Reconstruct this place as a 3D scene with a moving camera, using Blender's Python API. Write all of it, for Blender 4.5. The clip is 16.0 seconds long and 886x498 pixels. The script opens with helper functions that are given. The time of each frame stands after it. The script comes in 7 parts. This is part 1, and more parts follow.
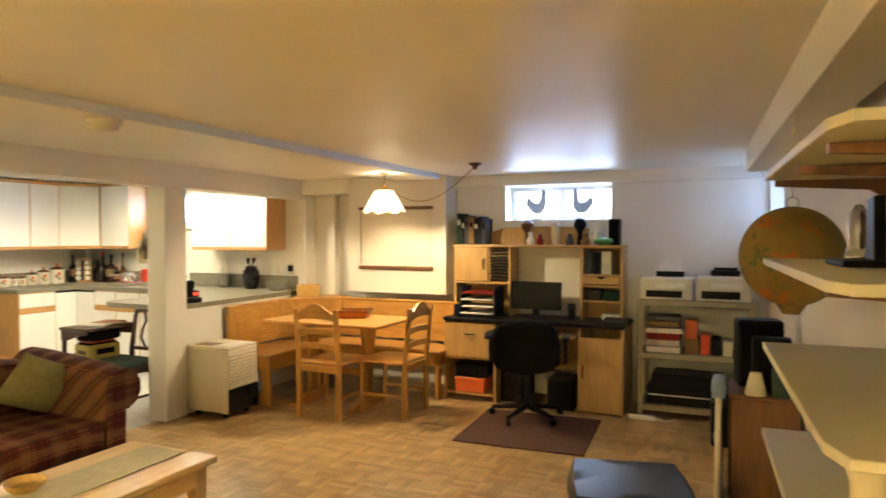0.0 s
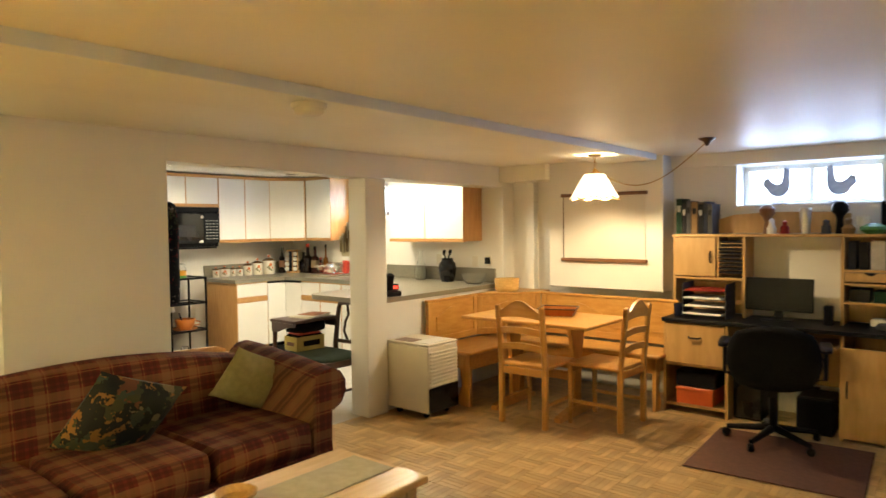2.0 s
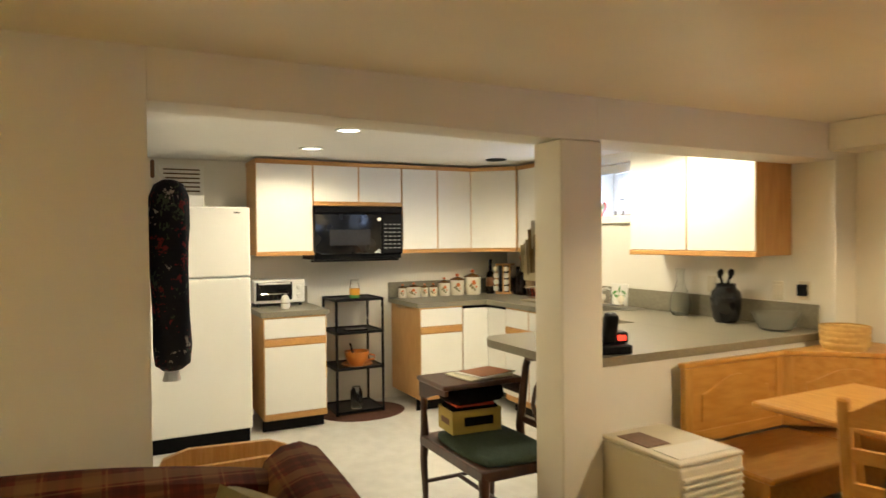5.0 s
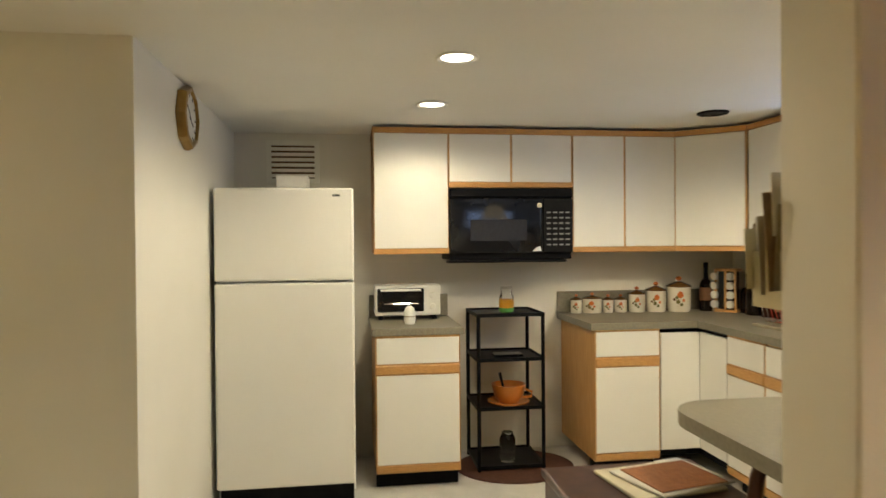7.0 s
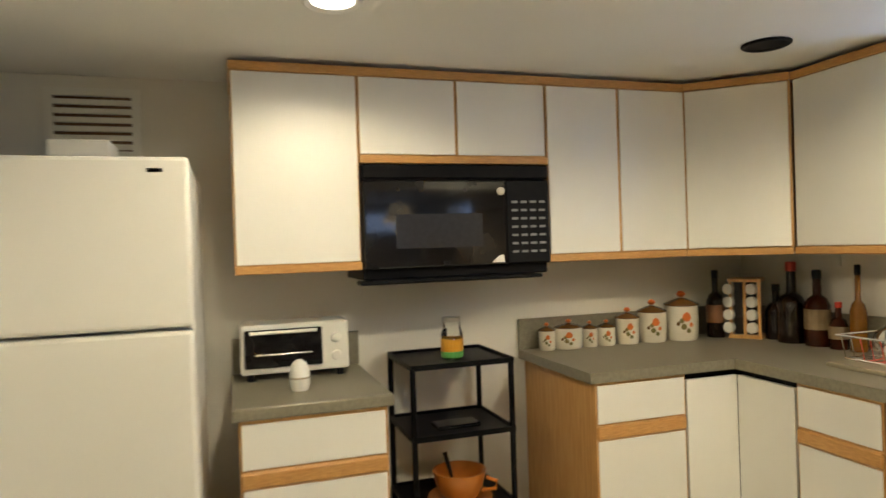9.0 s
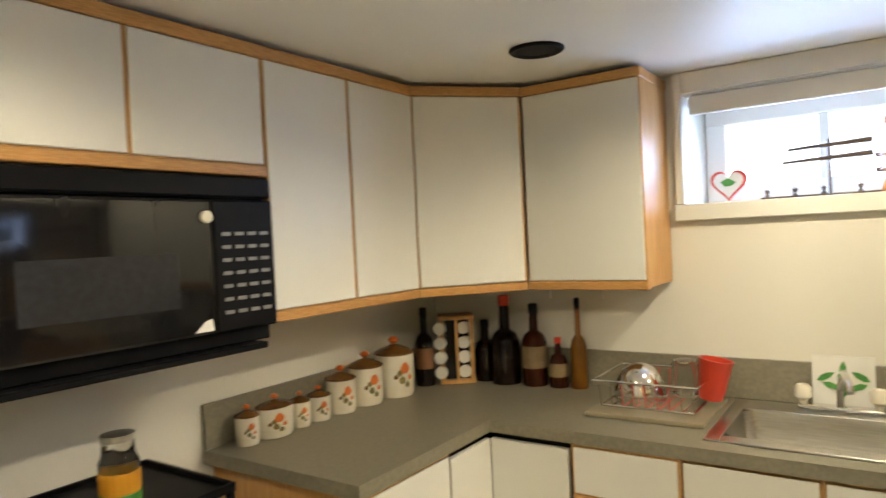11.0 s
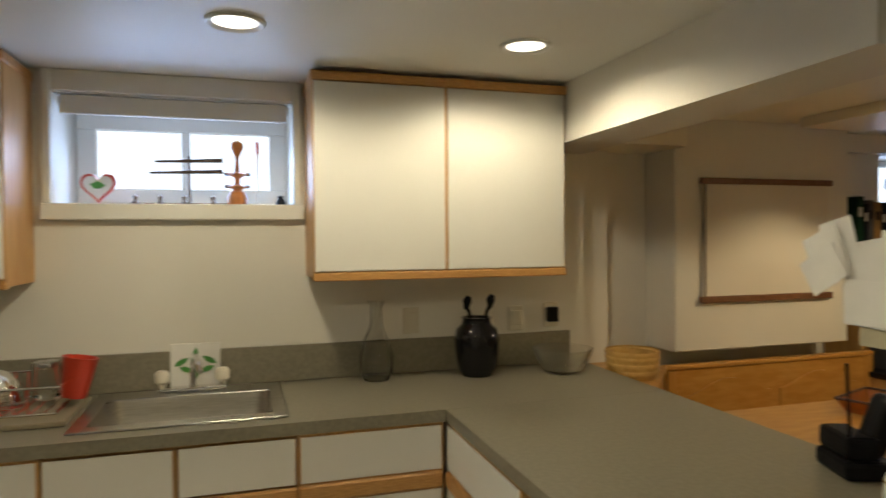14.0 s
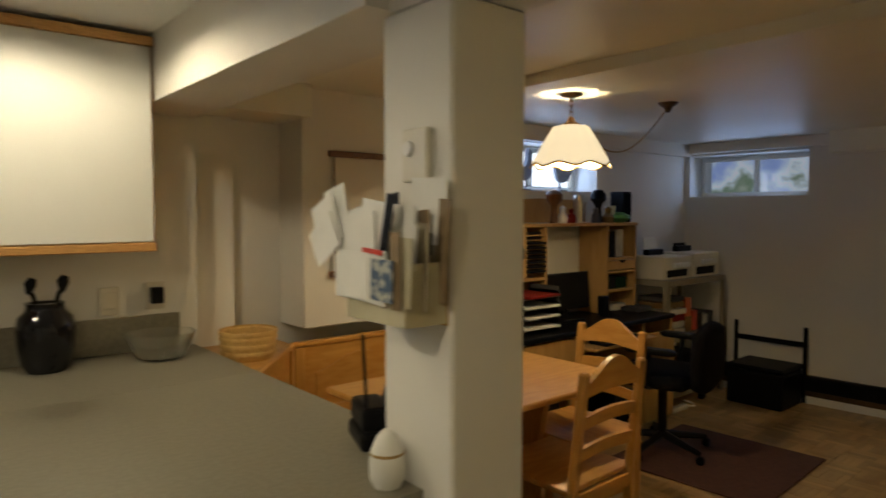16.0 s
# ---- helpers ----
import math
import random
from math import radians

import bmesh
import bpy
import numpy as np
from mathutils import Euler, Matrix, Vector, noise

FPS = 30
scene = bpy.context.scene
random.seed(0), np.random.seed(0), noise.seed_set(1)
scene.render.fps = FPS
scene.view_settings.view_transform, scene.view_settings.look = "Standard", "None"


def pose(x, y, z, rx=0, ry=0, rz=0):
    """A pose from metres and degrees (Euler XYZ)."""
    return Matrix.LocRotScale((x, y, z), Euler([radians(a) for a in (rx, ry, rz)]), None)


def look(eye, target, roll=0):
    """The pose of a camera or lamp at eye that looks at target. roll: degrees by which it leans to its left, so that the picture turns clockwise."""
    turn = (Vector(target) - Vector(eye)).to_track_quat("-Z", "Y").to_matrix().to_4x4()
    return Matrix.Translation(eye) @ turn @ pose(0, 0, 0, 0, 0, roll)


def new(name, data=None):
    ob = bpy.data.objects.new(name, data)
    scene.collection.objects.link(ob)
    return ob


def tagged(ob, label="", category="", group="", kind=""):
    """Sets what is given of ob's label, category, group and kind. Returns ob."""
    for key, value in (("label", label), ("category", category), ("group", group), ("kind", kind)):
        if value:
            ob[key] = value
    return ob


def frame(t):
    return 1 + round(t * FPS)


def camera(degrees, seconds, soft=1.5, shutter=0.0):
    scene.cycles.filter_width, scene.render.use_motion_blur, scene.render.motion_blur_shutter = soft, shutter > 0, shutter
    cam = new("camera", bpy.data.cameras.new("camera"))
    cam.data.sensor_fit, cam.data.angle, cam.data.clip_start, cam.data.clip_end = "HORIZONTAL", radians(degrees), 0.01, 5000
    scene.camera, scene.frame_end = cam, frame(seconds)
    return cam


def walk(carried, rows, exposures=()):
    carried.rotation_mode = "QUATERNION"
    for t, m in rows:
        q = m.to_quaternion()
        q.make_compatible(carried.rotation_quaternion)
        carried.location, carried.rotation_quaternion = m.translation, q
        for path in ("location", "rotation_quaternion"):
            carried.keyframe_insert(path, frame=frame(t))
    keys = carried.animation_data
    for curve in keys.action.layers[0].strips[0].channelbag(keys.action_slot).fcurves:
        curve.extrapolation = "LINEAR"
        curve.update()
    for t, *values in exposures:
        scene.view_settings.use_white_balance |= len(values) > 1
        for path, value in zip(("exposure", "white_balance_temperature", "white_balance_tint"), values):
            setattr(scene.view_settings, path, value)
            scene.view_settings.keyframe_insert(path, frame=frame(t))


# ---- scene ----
cam = camera(68.2, 16.0, shutter=0.5)
EXPOSURES = [(0, 0.3, 6500, 10), (1.5, 0.17, 6500, 10), (2.5, 0.18, 6500, 10), (4, 0.06, 6500, 10), (5, -0.12, 6500, 10), (7.5, -0.62, 6500, 10), (8.2, -0.67, 6500, 10), (10.5, -0.55, 6500, 10), (11.5, -0.68, 6500, 10), (12.5, -1.12, 6500, 10), (13.5, -1.53, 6500, 10), (14.5, -1.72, 6500, 10), (16, -1.62, 6500, 10)]
PATH = [
    (0, (0.006, 0.27, 1.486), (-0.805, 2.098, 1.443), 0.0),
    (0.5, (0.008, 0.26, 1.476), (-0.972, 2.003, 1.446), 0.3),
    (1, (-0.043, 0.295, 1.461), (-1.156, 1.956, 1.426), 0.5),
    (1.5, (-0.231, 0.447, 1.467), (-1.436, 2.042, 1.414), 0.1),
    (2, (-0.423, 0.605, 1.494), (-1.7, 2.143, 1.421), -0.7),
    (2.5, (-0.655, 0.865, 1.514), (-2.005, 2.338, 1.433), -1.5),
    (3, (-0.879, 1.165, 1.509), (-2.31, 2.561, 1.438), -1.9),
    (3.5, (-1.108, 1.479, 1.483), (-2.627, 2.779, 1.434), -1.5),
    (4, (-1.33, 1.8, 1.478), (-2.936, 2.99, 1.434), -1.3),
    (4.5, (-1.623, 2.132, 1.46), (-3.319, 3.19, 1.421), -0.9),
    (5, (-1.872, 2.412, 1.451), (-3.654, 3.319, 1.418), -0.6),
    (7.5, (-3.506, 3.388, 1.375), (-5.491, 3.627, 1.356), -0.5),
    (8, (-3.892, 3.43, 1.364), (-5.875, 3.695, 1.353), -0.9),
    (10.5, (-5.464, 3.365, 1.52), (-6.842, 4.814, 1.482), -2.4),
    (11, (-5.634, 3.433, 1.535), (-6.762, 5.084, 1.502), -2.8),
    (11.5, (-5.718, 3.464, 1.524), (-6.585, 5.266, 1.508), -2.3),
    (12, (-5.746, 3.449, 1.494), (-6.318, 5.365, 1.485), -1.5),
    (12.5, (-5.708, 3.389, 1.492), (-5.995, 5.368, 1.468), -1.0),
    (13, (-5.666, 3.337, 1.491), (-5.656, 5.337, 1.466), -0.6),
    (13.5, (-5.635, 3.288, 1.478), (-5.323, 5.258, 1.453), -0.5),
    (14, (-5.597, 3.27, 1.483), (-5.012, 5.182, 1.446), -0.4),
    (14.5, (-5.526, 3.218, 1.492), (-4.708, 5.043, 1.441), -0.1),
    (15, (-5.418, 3.2, 1.482), (-4.409, 4.926, 1.418), -0.3),
    (15.5, (-5.271, 3.194, 1.468), (-4.115, 4.824, 1.387), -0.3),
    (16, (-5.081, 3.189, 1.459), (-3.792, 4.714, 1.352), -0.0),
]
walk(cam, [(t, look(eye, target, roll)) for t, eye, target, roll in PATH], EXPOSURES)

# ---- world and lights ----
world = bpy.data.worlds.new("sky")
scene.world = world
world.use_nodes = True
wn = world.node_tree
sky = wn.nodes.new("ShaderNodeTexSky")
sky.sky_type, sky.sun_disc, sky.sun_elevation, sky.sun_rotation = "NISHITA", False, radians(40), radians(60)
wn.links.new(sky.outputs[0], wn.nodes["Background"].inputs[0])
wn.nodes["Background"].inputs[1].default_value = 0.12


def lamp(name, kind, m, energy, colour, size=0.1, spread=None, size_y=None, blend=0.5, cone=100):
    data = bpy.data.lights.new(name, kind)
    data.energy, data.color = energy, colour
    if kind == "AREA":
        data.size = size
        if size_y:
            data.shape, data.size_y = "RECTANGLE", size_y
    elif kind == "SPOT":
        data.shadow_soft_size, data.spot_size, data.spot_blend = size, radians(cone), blend
    elif kind == "SUN":
        data.angle = size
    else:
        data.shadow_soft_size = size
    ob = new(name, data)
    ob.matrix_world = m
    return ob


WARM, SOFT, DAY = (1.0, 0.78, 0.36), (1.0, 0.87, 0.60), (0.42, 0.60, 1.0)
lamp("sun", "SUN", look((0, 0, 5), (-1.5, -2.0, 0)), 0.6, (1, 0.95, 0.88), radians(10))
# daylight at the three basement windows
lamp("daylight_desk_window", "AREA", look((-1.49, 6.40, 1.78), (-1.49, 4.0, 1.3)), 9, DAY, 0.95, size_y=0.3)
lamp("daylight_sink_window", "AREA", look((-5.8, 6.22, 1.76), (-5.8, 4.0, 1.4)), 15, DAY, 0.7, size_y=0.24)
lamp("daylight_side_window", "AREA", look((0.46, 5.74, 1.79), (-2.0, 5.4, 1.2)), 4.5, DAY, 0.75, size_y=0.28)
# bulb of the pendant lamp
PENDANT = (-2.684, 5.117)
lamp("pendant_bulb", "POINT", pose(PENDANT[0], PENDANT[1], 1.72), 62, (1.0, 0.79, 0.46), 0.03)
# recessed kitchen lamps
CANS = [(-5.60, 3.69), (-6.45, 3.70), (-5.61, 5.23), (-4.715, 5.225)]
for cx, cy in CANS:
    lamp("recessed_bulb", "SPOT", look((cx, cy, 2.10), (cx, cy, 0)), 70 if cx < -6.2 else 122, SOFT, 0.06, cone=166, blend=0.45)
# unseen: an added uplight that warms the room's ceiling; a lamp for the hall's glow
lamp("fill_uplight", "SPOT", look((-2.0, -1.4, 1.45), (-2.0, -1.4, 3)), 1620, WARM, 0.12, cone=150, blend=0.8)
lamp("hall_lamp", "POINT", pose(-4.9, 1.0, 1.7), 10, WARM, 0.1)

# ---- materials ----


def material(name, colour, rough=0.5, metal=0.0, colour2=None, scale=8.0, stretch=(1, 1, 1), bump=0.0, bump_scale=60.0, spec=0.5,
             transmission=0.0, emit=None, strength=0.0, detail=4.0, mixlow=0.35, mixhigh=0.65, rand=0.0, coat=0.0, alpha=1.0, rough_var=0.0):
    m = bpy.data.materials.new(name)
    m.use_nodes = True
    t = m.node_tree
    b = t.nodes["Principled BSDF"]
    b.inputs["Base Color"].default_value = (*colour, 1)
    b.inputs["Roughness"].default_value = rough
    b.inputs["Metallic"].default_value = metal
    b.inputs["Specular IOR Level"].default_value = spec
    b.inputs["Transmission Weight"].default_value = transmission
    b.inputs["Coat Weight"].default_value = coat
    b.inputs["Alpha"].default_value = alpha
    if emit:
        b.inputs["Emission Color"].default_value = (*emit, 1)
        b.inputs["Emission Strength"].default_value = strength
    need = colour2 is not None or bump > 0 or rough_var > 0
    if need:
        tc = t.nodes.new("ShaderNodeTexCoord")
        mp = t.nodes.new("ShaderNodeMapping")
        mp.inputs["Scale"].default_value = stretch
        t.links.new(tc.outputs["Object"], mp.inputs["Vector"])
    if colour2 is not None or rough_var > 0:
        nz = t.nodes.new("ShaderNodeTexNoise")
        nz.inputs["Scale"].default_value, nz.inputs["Detail"].default_value = scale, detail
        t.links.new(mp.outputs[0], nz.inputs["Vector"])
    if colour2 is not None:
        rp = t.nodes.new("ShaderNodeValToRGB")
        rp.color_ramp.elements[0].position, rp.color_ramp.elements[1].position = mixlow, mixhigh
        rp.color_ramp.elements[0].color, rp.color_ramp.elements[1].color = (*colour, 1), (*colour2, 1)
        t.links.new(nz.outputs["Fac"], rp.inputs["Fac"])
        out = rp.outputs["Color"]
        if rand > 0:
            oi = t.nodes.new("ShaderNodeObjectInfo")
            gi = t.nodes.new("ShaderNodeNewGeometry")
            ad = t.nodes.new("ShaderNodeMath")
            ad.operation = "ADD"
            t.links.new(oi.outputs["Random"], ad.inputs[0])
            t.links.new(gi.outputs["Random Per Island"], ad.inputs[1])
            fr = t.nodes.new("ShaderNodeMath")
            fr.operation = "FRACT"
            t.links.new(ad.outputs[0], fr.inputs[0])
            mr = t.nodes.new("ShaderNodeMapRange")
            mr.inputs["To Min"].default_value, mr.inputs["To Max"].default_value = 1 - rand, 1 + rand
            t.links.new(fr.outputs[0], mr.inputs["Value"])
            hs = t.nodes.new("ShaderNodeHueSaturation")
            t.links.new(mr.outputs[0], hs.inputs["Value"])
            t.links.new(out, hs.inputs["Color"])
            out = hs.outputs["Color"]
        t.links.new(out, b.inputs["Base Color"])
    if rough_var > 0:
        mr2 = t.nodes.new("ShaderNodeMapRange")
        mr2.inputs["To Min"].default_value, mr2.inputs["To Max"].default_value = rough - rough_var, rough + rough_var
        t.links.new(nz.outputs["Fac"], mr2.inputs["Value"])
        t.links.new(mr2.outputs[0], b.inputs["Roughness"])
    if bump > 0:
        nb = t.nodes.new("ShaderNodeTexNoise")
        nb.inputs["Scale"].default_value, nb.inputs["Detail"].default_value = bump_scale, 5
        t.links.new(mp.outputs[0], nb.inputs["Vector"])
        bp = t.nodes.new("ShaderNodeBump")
        bp.inputs["Strength"].default_value, bp.inputs["Distance"].default_value = bump, 0.004
        t.links.new(nb.outputs["Fac"], bp.inputs["Height"])
        t.links.new(bp.outputs[0], b.inputs["Normal"])
    return m


M = {
    "wall": material("wall_paint", (0.74, 0.72, 0.67), 0.6, colour2=(0.70, 0.675, 0.62), scale=1.6, bump=0.12, bump_scale=140, spec=0.3),
    "wall_kitchen": material("kitchen_wall_paint", (0.74, 0.72, 0.66), 0.5, colour2=(0.70, 0.68, 0.61), scale=1.5, bump=0.1, bump_scale=140, spec=0.3),
    "ceiling": material("ceiling_paint", (0.80, 0.775, 0.68), 0.43, colour2=(0.76, 0.735, 0.63), scale=1.1, bump=0.3, bump_scale=9, rough_var=0.06, spec=0.42),
    "ceiling_kitchen": material("kitchen_ceiling_paint", (0.80, 0.79, 0.75), 0.5, colour2=(0.77, 0.76, 0.71), scale=1.3, bump=0.08, bump_scale=70),
    "trim": material("white_trim", (0.78, 0.77, 0.72), 0.35, colour2=(0.74, 0.73, 0.67), scale=3),
    "vinyl": material("kitchen_vinyl", (0.74, 0.73, 0.69), 0.35, colour2=(0.66, 0.65, 0.61), scale=9, bump=0.05, bump_scale=30, rough_var=0.08),
    "parquet": material("parquet_wood", (0.40, 0.245, 0.10), 0.32, colour2=(0.53, 0.365, 0.165), scale=5, stretch=(1, 1, 1), bump=0.06, bump_scale=90, rand=0.2, rough_var=0.08),
    "grout": material("parquet_joint", (0.17, 0.10, 0.045), 0.7),
    "laminate": material("white_laminate", (0.76, 0.75, 0.71), 0.38, colour2=(0.73, 0.72, 0.675), scale=2.5, bump=0.03, bump_scale=200),
    "oak": material("oak", (0.46, 0.24, 0.075), 0.4, colour2=(0.56, 0.32, 0.12), scale=6, stretch=(12, 12, 1), bump=0.08, bump_scale=40),
    "oak_h": material("oak_rail", (0.42, 0.21, 0.065), 0.4, colour2=(0.55, 0.30, 0.10), scale=5, stretch=(6, 6, 60), bump=0.08, bump_scale=40),
    "pine": material("golden_pine", (0.43, 0.205, 0.042), 0.34, colour2=(0.52, 0.275, 0.07), scale=4, stretch=(2, 9, 9), bump=0.05, bump_scale=30),
    "pine_v": material("golden_pine_upright", (0.42, 0.205, 0.045), 0.34, colour2=(0.51, 0.275, 0.072), scale=4, stretch=(9, 9, 1.5), bump=0.05, bump_scale=30),
    "pine_y": material("golden_pine_along", (0.43, 0.205, 0.042), 0.34, colour2=(0.52, 0.275, 0.07), scale=4, stretch=(9, 1.6, 9), bump=0.05, bump_scale=30),
    "desk": material("honey_desk_board", (0.39, 0.225, 0.075), 0.45, colour2=(0.46, 0.28, 0.105), scale=5, stretch=(5, 5, 1), bump=0.04),
    "coffee": material("pale_pine", (0.62, 0.42, 0.18), 0.32, colour2=(0.70, 0.50, 0.25), scale=4, stretch=(9, 1.2, 9), bump=0.05, bump_scale=30),
    "counter": material("grey_laminate", (0.185, 0.168, 0.122), 0.36, colour2=(0.225, 0.207, 0.155), scale=70, bump=0.03, bump_scale=220, rough_var=0.05),
    "black": material("black_plastic", (0.004, 0.004, 0.005), 0.42, spec=0.1, colour2=(0.006, 0.006, 0.007), scale=20, bump=0.04, bump_scale=200),
    "black_gloss": material("black_gloss", (0.005, 0.005, 0.006), 0.06, spec=0.35, colour2=(0.011, 0.011, 0.012), scale=6),
    "black_cloth": material("black_cloth", (0.004, 0.004, 0.005), 0.9, spec=0.06, colour2=(0.007, 0.007, 0.008), scale=120, bump=0.3, bump_scale=350),
    "dark_wood": material("dark_mahogany", (0.045, 0.018, 0.012), 0.3, colour2=(0.075, 0.03, 0.018), scale=5, stretch=(6, 6, 1), bump=0.04),
    "green_cloth": material("green_cloth", (0.030, 0.055, 0.042), 0.85, colour2=(0.045, 0.075, 0.058), scale=80, bump=0.3, bump_scale=300),
    "white_plastic": material("white_plastic", (0.74, 0.73, 0.69), 0.35, colour2=(0.70, 0.69, 0.64), scale=4),
    "ivory_plastic": material("ivory_plastic", (0.66, 0.62, 0.52), 0.42, colour2=(0.62, 0.575, 0.47), scale=4, bump=0.03),
    "enamel": material("fridge_enamel", (0.77, 0.76, 0.72), 0.3, colour2=(0.75, 0.74, 0.69), scale=2, bump=0.06, bump_scale=160),
    "steel": material("brushed_steel", (0.62, 0.60, 0.56), 0.28, 1.0, colour2=(0.52, 0.50, 0.46), scale=12, stretch=(1, 14, 14), bump=0.03),
    "chrome": material("chrome", (0.78, 0.77, 0.75), 0.1, 1.0, colour2=(0.7, 0.69, 0.67), scale=10),
    "brass": material("antique_brass", (0.42, 0.28, 0.10), 0.3, 1.0, colour2=(0.32, 0.20, 0.07), scale=15),
    "bronze": material("dark_bronze", (0.10, 0.065, 0.04), 0.4, 0.8, colour2=(0.14, 0.09, 0.05), scale=15),
    "glass": material("clear_glass", (0.95, 0.97, 0.96), 0.03, transmission=1.0),
    "shade": material("glowing_shade", (0.95, 0.86, 0.7), 0.5, emit=(1.0, 0.82, 0.52), strength=2.6),
    "can_glow": material("recessed_glow", (1, 0.95, 0.85), 0.5, emit=(1.0, 0.92, 0.75), strength=9.0),
    "daylight": material("outdoor_light", (0.8, 0.85, 0.95), 0.9, emit=(0.80, 0.89, 1.0), strength=5.0),
    "garden": material("garden_light", (0.02, 0.02, 0.02), 0.9, emit=(0.30, 0.46, 0.9), strength=1.4),
    "maroon_mat": material("brown_chair_mat", (0.07, 0.026, 0.016), 0.8, colour2=(0.095, 0.038, 0.024), scale=40, bump=0.2, bump_scale=200),
    "paper": material("white_paper", (0.74, 0.73, 0.69), 0.7, colour2=(0.68, 0.67, 0.63), scale=10),
    # blue window light on the beam's side, put into the colour
    "daylit_beam": material("beam_daylight_tint", (0.70, 0.73, 0.80), 0.4, colour2=(0.65, 0.68, 0.74), scale=2.5),
    "putty": material("putty_metal", (0.30, 0.26, 0.18), 0.45, colour2=(0.26, 0.22, 0.15), scale=6),
    "orange": material("orange_plastic", (0.62, 0.12, 0.03), 0.4, colour2=(0.55, 0.10, 0.025), scale=10),
    "red": material("red_plastic", (0.56, 0.045, 0.02), 0.35, colour2=(0.5, 0.04, 0.02), scale=10),
    "board": material("pull_screen_cloth", (0.70, 0.66, 0.60), 0.55, colour2=(0.68, 0.64, 0.57), scale=2, bump=0.05, bump_scale=300),
    "cream_shelf": material("cream_shelf_board", (0.66, 0.62, 0.48), 0.4, colour2=(0.62, 0.575, 0.43), scale=5, bump=0.03),
    "brown_wood": material("brown_walnut", (0.13, 0.055, 0.022), 0.4, colour2=(0.18, 0.08, 0.035), scale=5, stretch=(8, 8, 1), bump=0.05),
    "wicker": material("golden_wicker", (0.58, 0.37, 0.12), 0.55, colour2=(0.48, 0.29, 0.08), scale=50, bump=0.4, bump_scale=120),
    "terracotta_cane": material("red_brown_cane", (0.34, 0.13, 0.04), 0.55, colour2=(0.26, 0.09, 0.03), scale=60, bump=0.4, bump_scale=140),
    "blue_cloth": material("pale_blue_cloth", (0.20, 0.26, 0.36), 0.85, colour2=(0.26, 0.32, 0.42), scale=30, bump=0.3, bump_scale=200),
    "black_vinyl": material("black_vinyl", (0.010, 0.011, 0.014), 0.32, spec=0.45, colour2=(0.016, 0.017, 0.021), scale=14, bump=0.12, bump_scale=120),
    "green_cushion": material("olive_cushion", (0.15, 0.13, 0.055), 0.9, colour2=(0.18, 0.155, 0.07), scale=30, bump=0.3, bump_scale=250),
    "beige": material("beige_fabric", (0.50, 0.46, 0.32), 0.8, colour2=(0.44, 0.40, 0.27), scale=20, bump=0.2, bump_scale=150),
}

garden_tree = M["garden"].node_tree
garden_noise = garden_tree.nodes.new("ShaderNodeTexNoise")
garden_noise.inputs["Scale"].default_value, garden_noise.inputs["Detail"].default_value = 5.0, 6.0
garden_ramp = garden_tree.nodes.new("ShaderNodeValToRGB")
for at, col in ((0.42, (0.30, 0.42, 0.80, 1)), (0.58, (0.75, 0.85, 1.0, 1)), (0.66, (0.16, 0.24, 0.16, 1))):
    e = garden_ramp.color_ramp.elements.new(at)
    e.color = col
garden_tree.links.new(garden_noise.outputs["Fac"], garden_ramp.inputs["Fac"])
garden_tree.links.new(garden_ramp.outputs["Color"], garden_tree.nodes["Principled BSDF"].inputs["Emission Color"])

# ---- small builders ----


def mesh_ob(name, bm, mat, parent=None, label="", smooth=False):
    me = bpy.data.meshes.new(name)
    bmesh.ops.recalc_face_normals(bm, faces=bm.faces)
    bm.to_mesh(me)
    bm.free()
    if smooth:
        for p in me.polygons:
            p.use_smooth = True
        me.set_sharp_from_angle(angle=radians(40))
    me.materials.append(mat)
    ob = new(name, me)
    if parent:
        ob.parent = parent
    if label:
        ob["label"] = label
    return ob


def part(name, bm, mat, parent, label="", smooth=False):
    return mesh_ob(name, bm, mat, parent, label, smooth)


ZONE = {"dx": 0.0, "dy": 0.0, "east": False}
# the side wall runs a little out of square: its frame has the wall face at x = 0.45 and the corner at y = 6.43
EAST = Matrix.Translation((0.275, 6.23, 0)) @ Matrix.Rotation(radians(2.6), 4, "Z") @ Matrix.Translation((-0.45, -6.43, 0))


def thing(name, label, category, x=0.0, y=0.0, z=0.0, rz=0.0, group=""):
    ob = new(name)
    ob.empty_display_size = 0.1
    ob.matrix_basis = EAST @ pose(x, y, z, 0, 0, rz) if ZONE["east"] else pose(x + ZONE["dx"], y + ZONE["dy"], z, 0, 0, rz)
    return tagged(ob, label, category, group)


def zone(dx=0.0, dy=0.0, east=False):
    """Moves the things that follow by (dx, dy), or sets them along the slanting side wall."""
    ZONE["dx"], ZONE["dy"], ZONE["east"] = dx, dy, east


def add_box(bm, x0, x1, y0, y1, z0, z1, bevel=0.0, seg=1, m=None):
    r = bmesh.ops.create_cube(bm, size=1.0)
    vs = r["verts"]
    for v in vs:
        v.co = Vector((x0 + (v.co.x + 0.5) * (x1 - x0), y0 + (v.co.y + 0.5) * (y1 - y0), z0 + (v.co.z + 0.5) * (z1 - z0)))
    if bevel > 0:
        es = list({e for v in vs for e in v.link_edges})
        r = bmesh.ops.bevel(bm, geom=es, offset=min(bevel, 0.45 * min(abs(x1 - x0), abs(y1 - y0), abs(z1 - z0))), segments=seg, affect="EDGES", profile=0.5)
        vs = list({v for f in r["faces"] for v in f.verts} | {v for v in vs if v.is_valid})
    if m is not None:
        bmesh.ops.transform(bm, matrix=m, verts=vs)
    return vs


